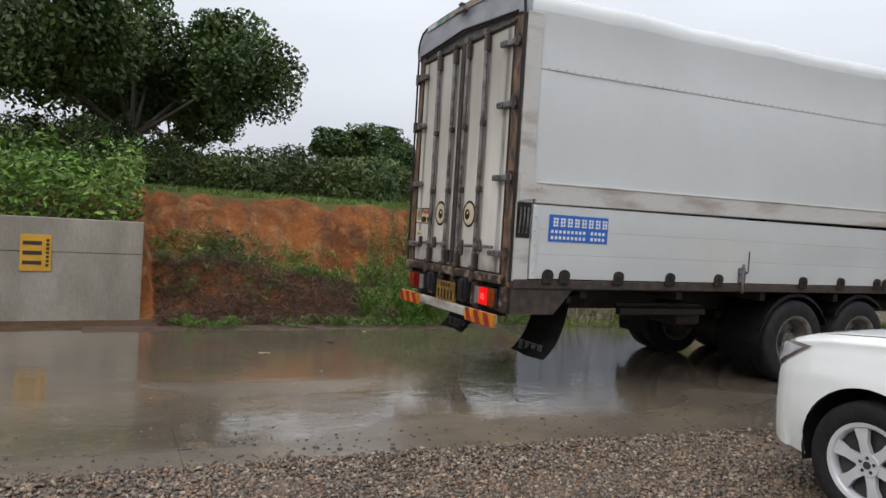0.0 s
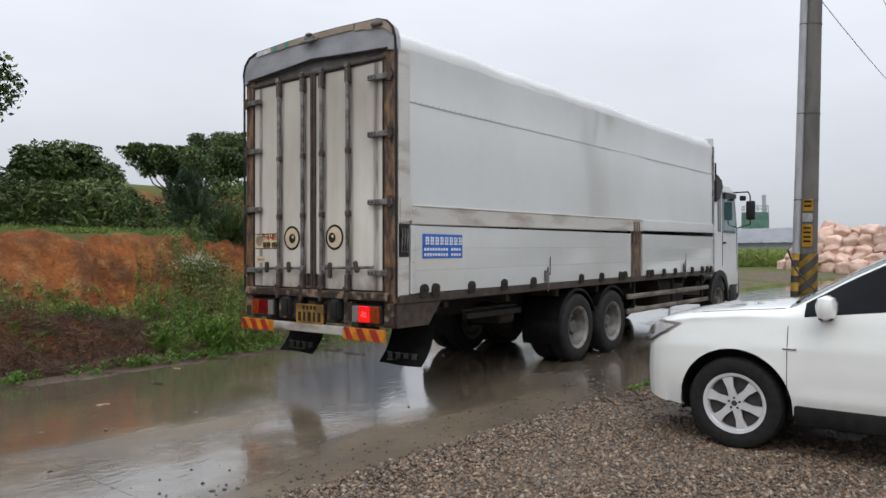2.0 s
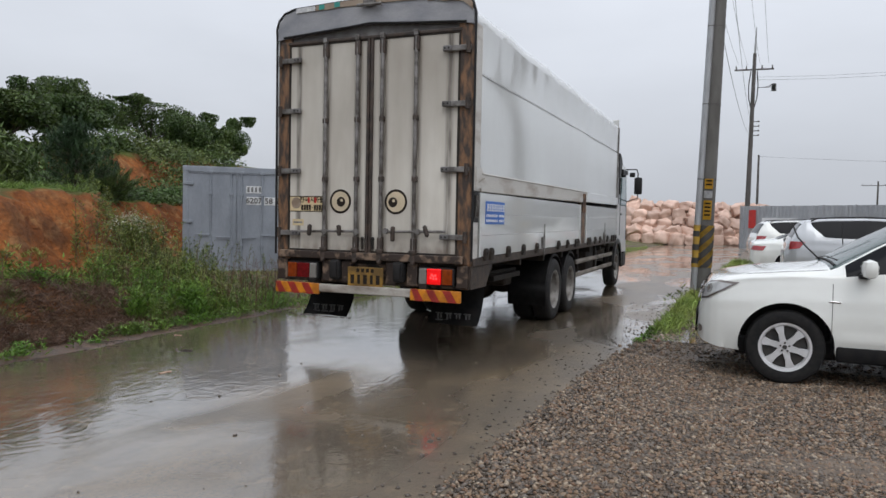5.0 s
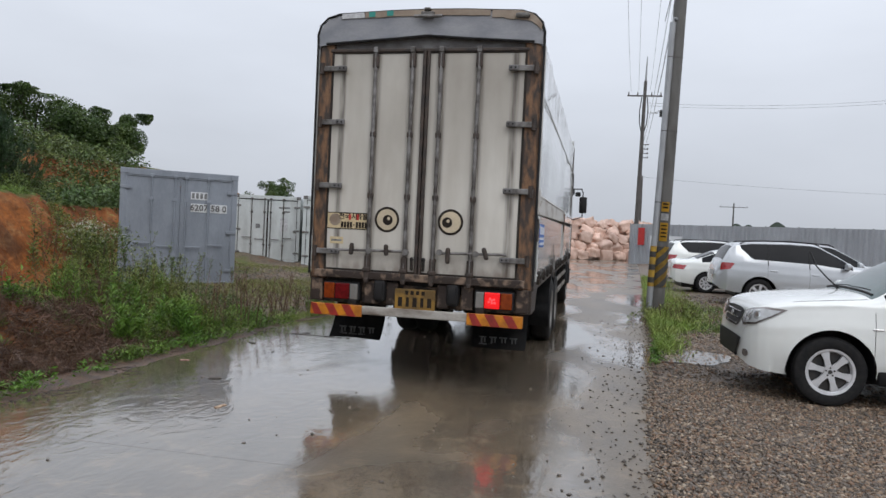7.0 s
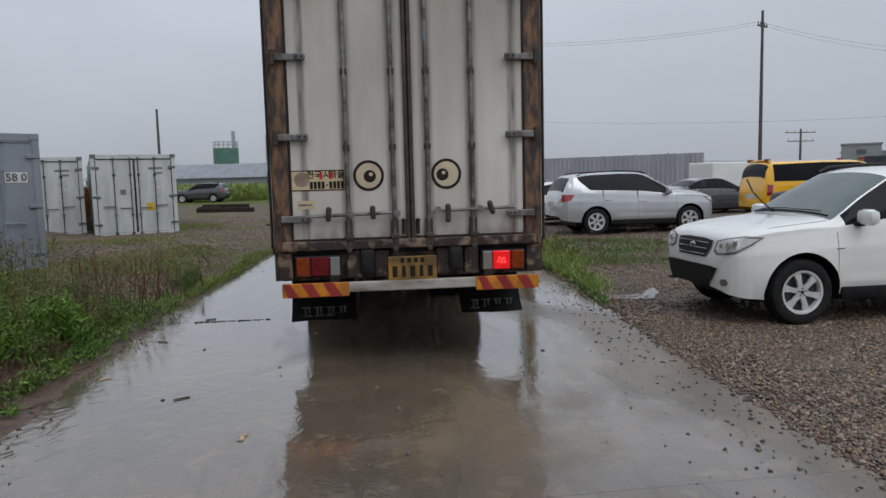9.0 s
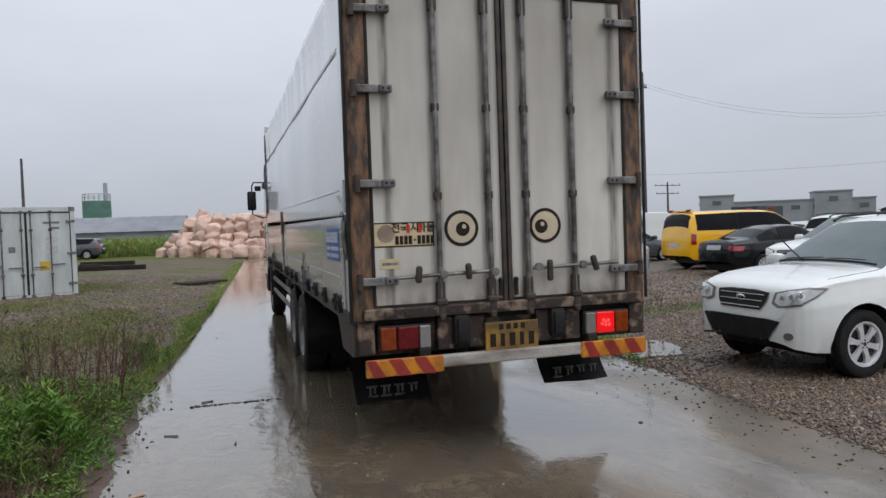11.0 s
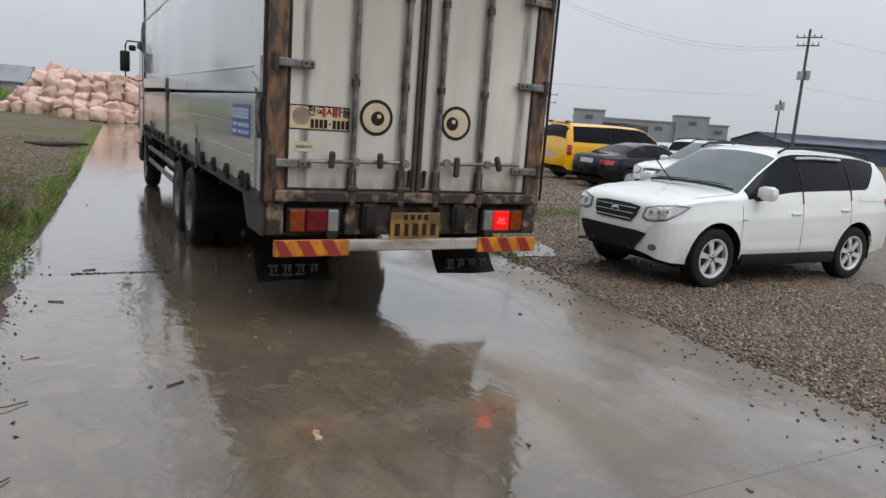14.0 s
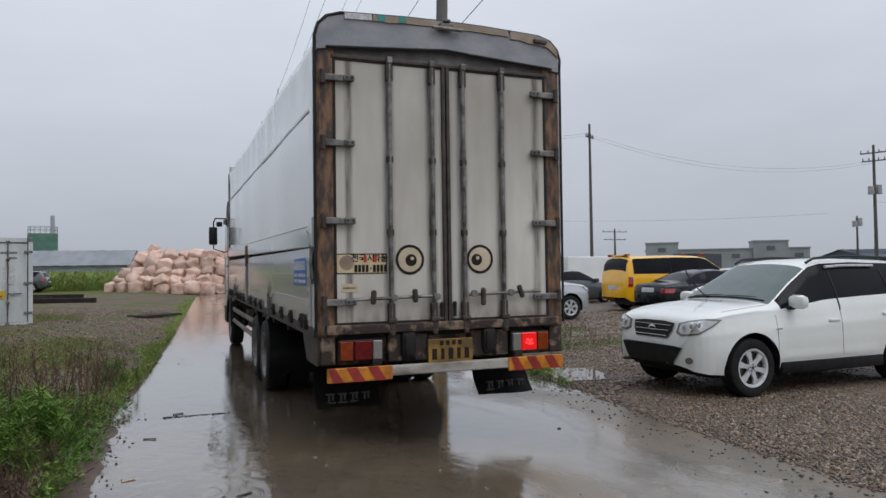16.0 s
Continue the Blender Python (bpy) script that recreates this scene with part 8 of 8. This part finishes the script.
def under_at(k):
    y = u(4.0, 24.0)
    x = -15.5 - 7.5 * smooth01(2.0, 26.0, y) + u(-2.0, 1.5)
    top = 0.75 + 0.8 * noise.noise((x * 0.6, y * 0.5, 4.5))
    return x, y, max(0.1, top) * nrng.random()


patch("undergrowth", "dark leafy undergrowth at the foot of the trees", 16000, under_at, (0.10, 0.24), 0.45, m_leafdark, 0.1)


# grass on the level top and on the yard
m_topgrass = leaf_material("bright_top_grass", (0.12, 0.21, 0.032, 1), (0.16, 0.21, 0.05, 1), 0.4)


def topgrass_at(k):
    y = u(-9, 8.0)
    return bank_toe(y) - u(3.25, 5.4), y, u(0.02, 0.10)


patch("top_grass", "bright grass on the level top of the bank", 17000, topgrass_at, (0.10, 0.24), 0.07, m_topgrass, 0.8, "grass")


def weeds(name, label, spots, high, per, leaf, aspect, mat, wide=0.10, lift=0.5, stem=None):
    """Single plants: thin stems that lean, with leaves set round them from the ground to the tip."""
    P = np.array(spots, float)
    n = len(P)
    z = np.array([land_z(px, py) for px, py in P])
    H = nrng.uniform(high[0], high[1], n)
    lean = nrng.normal(size=(n, 2)) * 0.16
    k = nrng.random((n, per)) ** 0.8
    a = nrng.uniform(0, 6.283, (n, per))
    out = np.stack([np.cos(a), np.sin(a)], -1)
    reach = wide * (1.15 - 0.8 * k) * nrng.uniform(0.5, 1.3, (n, per))
    cx = P[:, None, :] + lean[:, None, :] * (k * H[:, None])[..., None] + out * reach[..., None]
    cz = z[:, None] + k * H[:, None] + 0.02
    c = np.concatenate([cx, cz[..., None]], -1).reshape(-1, 3)
    d = np.concatenate([out, np.full((n, per, 1), lift) + nrng.normal(size=(n, per, 1)) * 0.35], -1).reshape(-1, 3)
    o = quads_mesh(name, c, nrng.uniform(leaf[0], leaf[1], len(c)), aspect, mat, None, aim=d)
    tagged(o, label, "plants", kind="stuff")
    if stem:
        bm = bmesh.new()
        for i in range(n):
            b0 = Vector((P[i, 0], P[i, 1], z[i] - 0.02))
            rod(bm, b0, b0 + Vector((lean[i, 0] * H[i], lean[i, 1] * H[i], H[i])), 0.005, 4, 0.002, caps=False)
        o = part("weed_stems", bm, stem)
        tagged(o, "thin stems of roadside weeds", "plants", kind="stuff")


def roadside(n, y0, y1, off, spread):
    out = []
    for _ in range(n):
        y = u(y0, y1)
        out.append((lerp_table(ROAD_L, y) - off - abs(nrng.normal()) * spread, y))
    return out


def groups(n, per, x0, x1, y0, y1, sx):
    cs = [(u(x0, x1), u(y0, y1)) for _ in range(n)]
    return [(cx + nrng.normal() * sx, cy + nrng.normal() * sx) for cx, cy in cs for _ in range(per)]


weeds("tall_weeds", "tall leafy green weeds at the roadside", groups(9, 6, -4.2, -3.3, 0.5, 2.4, 0.12), (0.18, 0.52), 60, (0.025, 0.075), 0.20, m_leafolive, 0.075, 0.7, m_leafolive)
weeds("tall_weeds", "bright leafy weeds at the roadside", groups(8, 7, -3.75, -3.2, 0.3, 2.6, 0.11), (0.14, 0.40), 80, (0.02, 0.06), 0.26, m_leafbright, 0.085, 0.6, m_leafbright)
weeds("tall_weeds", "tall leafy green weeds before the grey container", groups(11, 6, -6.0, -4.2, 1.6, 4.2, 0.16), (0.30, 0.78), 70, (0.025, 0.075), 0.20, m_leafolive, 0.075, 0.75, m_leafolive)
weeds("tall_weeds", "grey-green weeds with pale tips before the grey container", groups(6, 5, -5.4, -4.2, 2.2, 4.2, 0.14), (0.45, 0.90), 60, (0.025, 0.07), 0.17, m_hedge, 0.06, 0.9, m_drystalk)
weeds("roadside_weeds", "low green weeds by the road", groups(7, 5, -4.2, -3.1, 2.6, 4.6, 0.12), (0.06, 0.22), 44, (0.02, 0.06), 0.26, m_leafbright, 0.08, 0.6)
weeds("roadside_weeds", "low green weeds round the grey container", groups(12, 5, -7.2, -4.4, 3.6, 5.6, 0.18), (0.06, 0.24), 44, (0.025, 0.07), 0.25, m_leafmid, 0.10, 0.5)
weeds("slope_weeds", "green weeds scattered over the soil slope", groups(9, 6, -5.6, -4.0, 0.9, 3.2, 0.13), (0.12, 0.40), 50, (0.03, 0.075), 0.24, m_leafolive, 0.09, 0.6, m_leafolive)
weeds("slope_weeds", "green weeds on the bank before the container", groups(11, 6, -7.6, -5.2, 2.2, 4.6, 0.17), (0.12, 0.36), 52, (0.03, 0.075), 0.24, m_leafolive, 0.09, 0.6)
weeds("slope_weeds", "tall bright weeds on the foot of the bank", groups(15, 6, -5.9, -4.5, 0.9, 3.6, 0.13), (0.50, 1.05), 70, (0.03, 0.085), 0.17, m_leafolive, 0.065, 0.8, m_drystalk)
weeds("slope_weeds", "green weeds clinging to the soil slope", groups(8, 4, -6.4, -4.6, -2.6, 2.6, 0.16), (0.08, 0.30), 46, (0.03, 0.08), 0.26, m_leafolive, 0.12, 0.5)
weeds("slope_weeds", "bright low weeds on the foot of the bank", groups(8, 7, -5.4, -4.8, -2.7, 1.6, 0.12), (0.06, 0.20), 44, (0.025, 0.065), 0.26, m_leafbright, 0.10, 0.5)
weeds("tall_weeds", "tall grassy weeds on the bank beside the grey container", groups(12, 6, -9.6, -8.3, 4.6, 6.4, 0.16), (0.30, 0.80), 60, (0.04, 0.12), 0.14, m_leafolive, 0.08, 0.9, m_leafolive)
weeds("slope_weeds", "bright weeds in the middle of the bank foot", groups(9, 6, -5.3, -4.2, 0.7, 2.6, 0.13), (0.25, 0.60), 70, (0.025, 0.075), 0.22, m_leafbright, 0.08, 0.7, m_leafbright)
weeds("tall_weeds", "bright green weeds with narrow leaves at the road edge", groups(12, 5, -3.95, -3.3, 0.4, 2.0, 0.09), (0.26, 0.60), 62, (0.06, 0.13), 0.15, m_leafbright, 0.09, 0.8, m_leafbright)
weeds("slope_bush", "dark leafy bush standing on the ledge of the bank", groups(3, 8, -5.3, -4.9, -1.9, 0.6, 0.09), (0.25, 0.55), 70, (0.025, 0.07), 0.3, m_leafmid, 0.09, 0.6, m_leafmid)
weeds("roadside_weeds", "bright green tuft at the road edge", groups(3, 7, -3.45, -3.15, -2.6, -1.8, 0.09), (0.06, 0.16), 44, (0.03, 0.07), 0.22, m_leafbright, 0.08, 0.6)
weeds("yard_tuft", "grass tuft at the edge of the road", groups(4, 5, -3.25, -2.95, 4.6, 6.0, 0.1), (0.14, 0.36), 34, (0.08, 0.18), 0.06, m_grassblade, 0.05, 1.6)


def stalks(name, label, spots, mat, h, r=0.006):
    bm = bmesh.new()
    for (x, y) in spots:
        z = land_z(x, y)
        hh = h * u(0.5, 1.25)
        p0 = Vector((x, y, z - 0.02))
        p1 = p0 + Vector((u(-0.16, 0.16), u(-0.16, 0.16), hh))
        rod(bm, p0, p1, r, 5, r * 0.4, caps=False)
        for j in range(4):
            q = p0.lerp(p1, u(0.4, 0.95))
            rod(bm, q, q + Vector((u(-0.13, 0.13), u(-0.13, 0.13), u(0.04, 0.16))), r * 0.6, 4, r * 0.3, caps=False)
    o = part(name, bm, mat)
    tagged(o, label, "plants", kind="stuff")


stalks("dry_stalks", "brown dry weed stalks at the roadside", groups(11, 7, -4.3, -3.2, 1.9, 4.7, 0.13), m_drystalk, 0.66, 0.006)
stalks("dry_stalks", "short dark dry stalks along the yard", roadside(30, 4.4, 8.0, 0.25, 0.8), m_drystalk, 0.34, 0.005)
stalks("dry_stalks", "brown dry stalks on the foot of the bank", groups(12, 5, -5.0, -4.0, -2.4, 1.8, 0.2), m_drystalk, 0.40, 0.005)
weeds("shelf_grass", "bright grass on the ledge of the bank", [(u(-5.75, -5.0), u(-2.7, 2.2)) for _ in range(90)], (0.04, 0.12), 26, (0.06, 0.16), 0.07, m_edgegrass, 0.10, 1.2)


def bramble_at(k):
    y = 0.9 - 3.6 * nrng.random()
    x = -3.28 - 1.6 * nrng.random() ** 1.1
    return x, y, (0.05 + 0.20 * max(0.0, noise.noise((x * 2.0, y * 1.6, 6.1)) + 0.35)) * nrng.random()


patch("brown_brambles", "withered brown brambles at the foot of the bank", 9000, bramble_at, (0.10, 0.36), 0.022, m_drystalk, 0.35)
patch("pale_brambles", "pale dry grass among the withered brambles", 2200, bramble_at, (0.08, 0.26), 0.025, m_paledry, 0.3)
weeds("slope_weeds", "low grass between the withered brambles", groups(22, 4, -4.9, -3.75, -2.6, 0.9, 0.13), (0.04, 0.14), 24, (0.05, 0.13), 0.09, m_grassblade, 0.10, 0.9)

FOOT = [(-3.35, 0.6, 0.16), (-3.6, 1.3, 0.22), (-3.45, 2.1, 0.18), (-3.3, 2.9, 0.14), (-4.1, 1.9, 0.3), (-4.6, 2.9, 0.35), (-3.9, 3.6, 0.25), (-4.9, 4.3, 0.4), (-3.25, -0.2, 0.08)]


def foot_at(k):
    cx_, cy_, r_ = FOOT[k % len(FOOT)]
    x, y = cx_ + nrng.normal() * r_, cy_ + nrng.normal() * r_ * 1.3
    return min(x, lerp_table(ROAD_L, y) - 0.04), y, 0.13 * nrng.random()


patch("foot_grass", "bright lush grass at the foot of the bank", 4000, foot_at, (0.06, 0.17), 0.06, m_grassblade, 0.75, "grass")
patch("foot_herbs", "bright low herbs at the foot of the bank", 2200, foot_at, (0.025, 0.06), 0.35, m_leafbright, 0.3)


def ledge_at(k):
    y = u(-2.8, 2.4)
    x = bank_toe(y) - u(1.35, 2.15)
    return x, y, 0.22 * max(0.0, noise.noise((x * 1.5, y * 1.3, 5.1)) + 0.3) * nrng.random()


patch("ledge_herbs", "bright herbs growing along the ledge of the bank", 1200, ledge_at, (0.05, 0.13), 0.3, m_leafbright, 0.4)

# bush with white flower heads
fx, fy = -6.0, 2.45
bush = thing("flowering_bush", "green bush topped with small white flower heads", "bush", pose(fx, fy, land_z(fx, fy) - 0.03))
g = nrng.normal(size=(4200, 3)) * np.array((0.30, 0.30, 0.16)) + np.array((0, 0, 0.28))
g[:, 2] = np.abs(g[:, 2])
quads_mesh("foliage", g, nrng.uniform(0.03, 0.08, len(g)), 0.22, m_leafolive, bush, 0.1, 0.4)
g = nrng.normal(size=(900, 3)) * np.array((0.27, 0.27, 0.06)) + np.array((0, 0, 0.56))
g[:, 2] -= 0.6 * (g[:, 0] ** 2 + g[:, 1] ** 2)
fh = quads_mesh("flower_cover", g, nrng.uniform(0.012, 0.03, len(g)), 0.9, m_flower, bush, 0.0, 0.0)
fh["kind"] = "stuff"
for k in range(12):
    bm = bmesh.new()
    rod(bm, (u(-0.08, 0.08), u(-0.08, 0.08), 0), (u(-0.3, 0.3), u(-0.3, 0.3), u(0.3, 0.52)), 0.008, 5)
    part("stem", bm, m_leafolive, bush)


# grass along both edges of the road and in patches on the yard
def edge_left(k):
    y = u(3.5, 40) if k % 3 else u(3.5, 16)
    w = 0.18 + 0.34 * noise.noise((y * 0.55, 0.2, 0.7)) + 0.15 * noise.noise((y * 2.1, 3.2, 0.7))
    return lerp_table(ROAD_L, y) - 0.03 - abs(nrng.normal()) * max(0.02, w), y, u(0.005, 0.09)


patch("edge_grass", "bright grass along the edge of the concrete road", 11000, edge_left, (0.06, 0.15), 0.08, m_edgegrass, 0.75, "grass")


def edge_right(k):
    y = u(3.2, 24) if k % 2 else u(5.5, 12)
    dens = 0.22 + 0.25 * smooth01(4.5, 8.0, y)
    return lerp_table(ROAD_R, y) + 0.03 + abs(nrng.normal()) * dens, y, u(0.01, 0.15)


patch("edge_grass", "grass round the pole at the edge of the lot", 11000, edge_right, (0.10, 0.34), 0.05, m_edgegrass, 0.8, "grass")
weeds("edge_tufts", "small green tufts at the gravel edge", [(lerp_table(ROAD_R, yy := u(2.2, 4.2)) + abs(nrng.normal()) * 0.06, yy) for _ in range(20)], (0.02, 0.07), 22, (0.03, 0.07), 0.25, m_leafbright, 0.06, 0.4)
weeds("edge_tufts", "green weeds round the foot of the pole", groups(7, 4, 3.0, 4.0, 6.8, 9.2, 0.12), (0.12, 0.38), 34, (0.05, 0.12), 0.2, m_leafolive, 0.10, 0.6)
stalks("dry_stalks", "dry stalks standing in the grass by the pole", [(u(3.3, 6.2), u(6.2, 9.6)) for _ in range(50)], m_drystalk, 0.42)
lotp = [(u(3.6, 7.5), u(6.0, 10.5)) for _ in range(22)]
patch("lot_grass", "thin grass patches on the gravel lot", 7000, lambda k: (lotp[k % 22][0] + nrng.normal() * 0.4, lotp[k % 22][1] + nrng.normal() * 0.3, u(0.0, 0.07)), (0.06, 0.15), 0.08, m_grassblade, 0.75, "grass")
yardp = [(-4.6, 6.6), (-4.9, 7.2), (-5.4, 7.0), (-4.2, 7.6), (-3.9, 8.3), (-6.0, 8.0), (-5.2, 5.6), (-4.4, 5.2), (-7.2, 13.8), (-8.6, 13.6), (-9.6, 13.9), (-6.2, 14.0)] + [(u(-9.0, -3.6), u(6.0, 13.5)) for _ in range(14)] + [(u(-7.5, -5.5), u(17.5, 23)) for _ in range(8)]
m_yardgrass = leaf_material("olive_yard_grass", (0.16, 0.20, 0.045, 1), (0.20, 0.19, 0.06, 1), 0.4)
patch("yard_grass", "patches of thin grass on the muddy yard", 21000, lambda k: (yardp[k % 34][0] + nrng.normal() * 0.5, yardp[k % 34][1] + nrng.normal() * 0.45, u(0.0, 0.05)), (0.05, 0.14), 0.09, m_yardgrass, 0.7, "grass")
patch("tall_grass", "tall bright green grass before the shed", 16000, lambda k: (u(-30, -6.2), u(59, 66), u(0.0, 1.5)), (0.5, 1.1), 0.05, m_edgegrass, 0.85, "grass")

# ---- gravel, pebbles, litter ----
m_stone = pbr("gravel_stones", (0.235, 0.172, 0.126, 1), (0.12, 0.085, 0.063, 1), rough=0.5, scale=7)


def stone_colours(m):
    """Tan, grey, rust and dark stones, one colour to each stone."""
    n, l = m.node_tree.nodes, m.node_tree.links
    ramp = n.new("ShaderNodeValToRGB")
    ramp.color_ramp.interpolation = "CONSTANT"
    cols = ((0.0, (0.205, 0.138, 0.086)), (0.24, (0.107, 0.081, 0.060)), (0.46, (0.162, 0.094, 0.056)), (0.60, (0.137, 0.115, 0.094)), (0.74, (0.055, 0.042, 0.032)), (0.90, (0.31, 0.248, 0.18)))
    while len(ramp.color_ramp.elements) < len(cols):
        ramp.color_ramp.elements.new(0.5)
    for e, (p, c) in zip(ramp.color_ramp.elements, cols):
        e.position, e.color = p, c + (1.0,)
    l.new(n.new("ShaderNodeNewGeometry").outputs["Random Per Island"], ramp.inputs[0])
    l.new(ramp.outputs[0], n["Principled BSDF"].inputs["Base Color"])


stone_colours(m_stone)
m_pebble = pbr("dark_pebble", (0.075, 0.062, 0.052, 1), (0.12, 0.1, 0.085, 1), rough=0.4, scale=20, rand=0.5)
OCT_V = np.array([(1, 0, 0), (-1, 0, 0), (0, 1, 0), (0, -1, 0), (0, 0, 1), (0, 0, -1)], float)
OCT_F = np.array([(0, 2, 4), (2, 1, 4), (1, 3, 4), (3, 0, 4), (2, 0, 5), (1, 2, 5), (3, 1, 5), (0, 3, 5)])


def stones(name, label, xy, size, mat):
    n = len(xy)
    v = OCT_V[None] * (1 + 0.5 * (nrng.random((n, 6, 1)) - 0.5))
    v = v + nrng.normal(size=(n, 6, 3)) * 0.22
    v *= (size[0] + (size[1] - size[0]) * nrng.random((n, 1, 1)) ** 2.2) * np.stack([nrng.uniform(0.8, 1.3, n), nrng.uniform(0.8, 1.3, n), nrng.uniform(0.45, 0.8, n)], 1)[:, None]
    a = nrng.uniform(0, 6.28, n)
    ca, sa = np.cos(a)[:, None], np.sin(a)[:, None]
    v = np.stack([v[..., 0] * ca - v[..., 1] * sa, v[..., 0] * sa + v[..., 1] * ca, v[..., 2]], -1)
    z = np.array([land_z(px, py) for px, py in xy]) + 0.004
    v += np.column_stack([xy, z])[:, None]
    me = bpy.data.meshes.new(name)
    me.vertices.add(6 * n)
    me.vertices.foreach_set("co", v.reshape(-1))
    f = (np.arange(n)[:, None, None] * 6 + OCT_F[None]).reshape(-1)
    me.loops.add(24 * n)
    me.loops.foreach_set("vertex_index", f)
    me.polygons.add(8 * n)
    me.polygons.foreach_set("loop_start", np.arange(8 * n) * 3)
    me.polygons.foreach_set("loop_total", np.full(8 * n, 3))
    me.update(calc_edges=True)
    me.materials.append(mat)
    o = new(name, me)
    tagged(o, label, "gravel", kind="stuff")


def lot_xy(n, x1, y0, y1):
    y = nrng.uniform(y0, y1, n)
    l = np.array([lerp_table(ROAD_R, v) for v in y])
    x = l - 0.04 + (x1 - l) * nrng.random(n) + nrng.normal(size=n) * 0.04
    keep = (x1 - x + 0.3 < 1.8 * nrng.random(n) ** 0.5) | (y - y0 < 1.5 * nrng.random(n) ** 2)
    return np.column_stack([x, y])[~keep]


stones("gravel", "coarse brown and grey gravel stones", lot_xy(130000, 7.2, -6.8, 1.4), (0.005, 0.024), m_stone)
stones("gravel", "coarse brown and grey gravel stones", lot_xy(36000, 9.5, 1.4, 8.0), (0.008, 0.030), m_stone)
stones("gravel", "coarse brown and grey gravel stones", lot_xy(16000, 18.0, 2.0, 15.0), (0.014, 0.045), m_stone)
yy = nrng.uniform(4, 26, 12000)
xx = np.array([lerp_table(ROAD_L, v) for v in yy]) - 0.2 - 6.5 * nrng.random(12000)
stones("yard_gravel", "scattered stones on the muddy yard", np.column_stack([xx, yy])[xx > -9.5], (0.012, 0.045), m_stone)
yy = nrng.uniform(-4, 7, 640)
rr = np.array([lerp_table(ROAD_R, v) for v in yy])
stones("loose_pebbles", "stray pebbles washed onto the concrete", np.column_stack([rr - np.abs(nrng.normal(size=640)) * 0.42, yy]), (0.005, 0.019), m_pebble)
stones("loose_pebbles", "stray dark pebbles on the wet concrete", np.column_stack([nrng.uniform(-2.9, 2.2, 120), nrng.uniform(-6, 9, 120)]), (0.005, 0.02), m_pebble)

m_litter = pbr("pale_litter", (0.48, 0.36, 0.25, 1), (0.26, 0.15, 0.09, 1), rough=0.6, scale=40)
for lx, ly, s, rz in ((-1.29, -1.69, 0.065, 80), (-2.70, 0.02, 0.05, 10)):
    bm = bmesh.new()
    prism(bm, [(-1, -0.25), (-0.4, -0.42), (0.2, -0.2), (0.9, -0.35), (1.1, 0.1), (0.4, 0.38), (-0.2, 0.2), (-0.9, 0.3)], 0.006, lambda u_, v_, w_: (u_ * s, v_ * s, w_))
    o = part("litter", bm, m_litter)
    o.matrix_world = pose(lx, ly, 0.001, 0, 0, rz)
    tagged(o, "small pale scrap lying on the wet concrete", "litter")
m_twig = pbr("wet_twig", (0.04, 0.03, 0.022, 1), rough=0.6)
for k in range(5):
    bm = bmesh.new()
    a, L = u(0, 6.28), u(0.05, 0.14)
    x, y = u(-2.9, -1.6), u(-1.5, 8)
    rod(bm, (x, y, 0.006), (x + L * math.cos(a), y + L * math.sin(a), 0.008), 0.006, 5)
    o = part("twig", bm, m_twig)
    tagged(o, "thin dark twig on the wet concrete", "twig", "twigs on the road")
stones("debris", "line of dark debris caught in the road joint", np.column_stack([-2.45 + np.abs(nrng.normal(size=110)) * 0.42, 2.45 + nrng.normal(size=110) * 0.014]), (0.006, 0.02), m_twig)

ROW_Y = nrng.uniform(-3.2, 2.6, 420)
stones("debris", "dark crumbs and bits washed onto the road edge", np.column_stack([np.array([lerp_table(ROAD_L, v) for v in ROW_Y]) + np.abs(nrng.normal(size=420)) * 0.16, ROW_Y]), (0.004, 0.016), m_twig)
for k in range(11):
    bm = bmesh.new()
    y = u(-2.8, 2.6)
    x = lerp_table(ROAD_L, y) + u(-0.1, 0.22)
    a, L = u(-1.3, 1.3), u(0.08, 0.28)
    m1 = (x + 0.5 * L * math.cos(a), y + 0.5 * L * math.sin(a) + u(-0.06, 0.06), 0.018)
    bent(bm, [(x, y, 0.02), m1, (x + L * math.cos(a), y + L * math.sin(a), 0.009)], 0.004, 5)
    o = part("twig", bm, m_twig)
    tagged(o, "thin dark root lying over the road edge", "twig", "twigs on the road")
weeds("roadside_weeds", "small plants sprouting along the road edge", [(lerp_table(ROAD_L, yy := u(-2.4, 3.4)) + u(-0.16, 0.10), yy) for _ in range(70)], (0.03, 0.17), 24, (0.025, 0.07), 0.28, m_leafbright, 0.08, 0.5)

# puddle by the front of the white car
m_water = pbr("puddle_water", (0.12, 0.10, 0.08, 1), (0.15, 0.125, 0.1, 1), rough=0.03, scale=3, spec=0.6)
bm = bmesh.new()
PUDDLE_Z = 0.012
ring = []
for k in range(36):
    a = 2 * math.pi * k / 36
    rad = 1 + 0.28 * noise.noise((math.cos(a) * 1.7, math.sin(a) * 1.7, 3.3))
    ring.append(bm.verts.new((3.28 + 0.58 * rad * math.cos(a) + 0.12 * math.sin(a), 3.15 + 0.62 * rad * math.sin(a), PUDDLE_Z)))
bm.faces.new(ring)
o = part("puddle", bm, m_water)
tagged(o, "shallow rain puddle between gravel and concrete", "water", kind="structure")
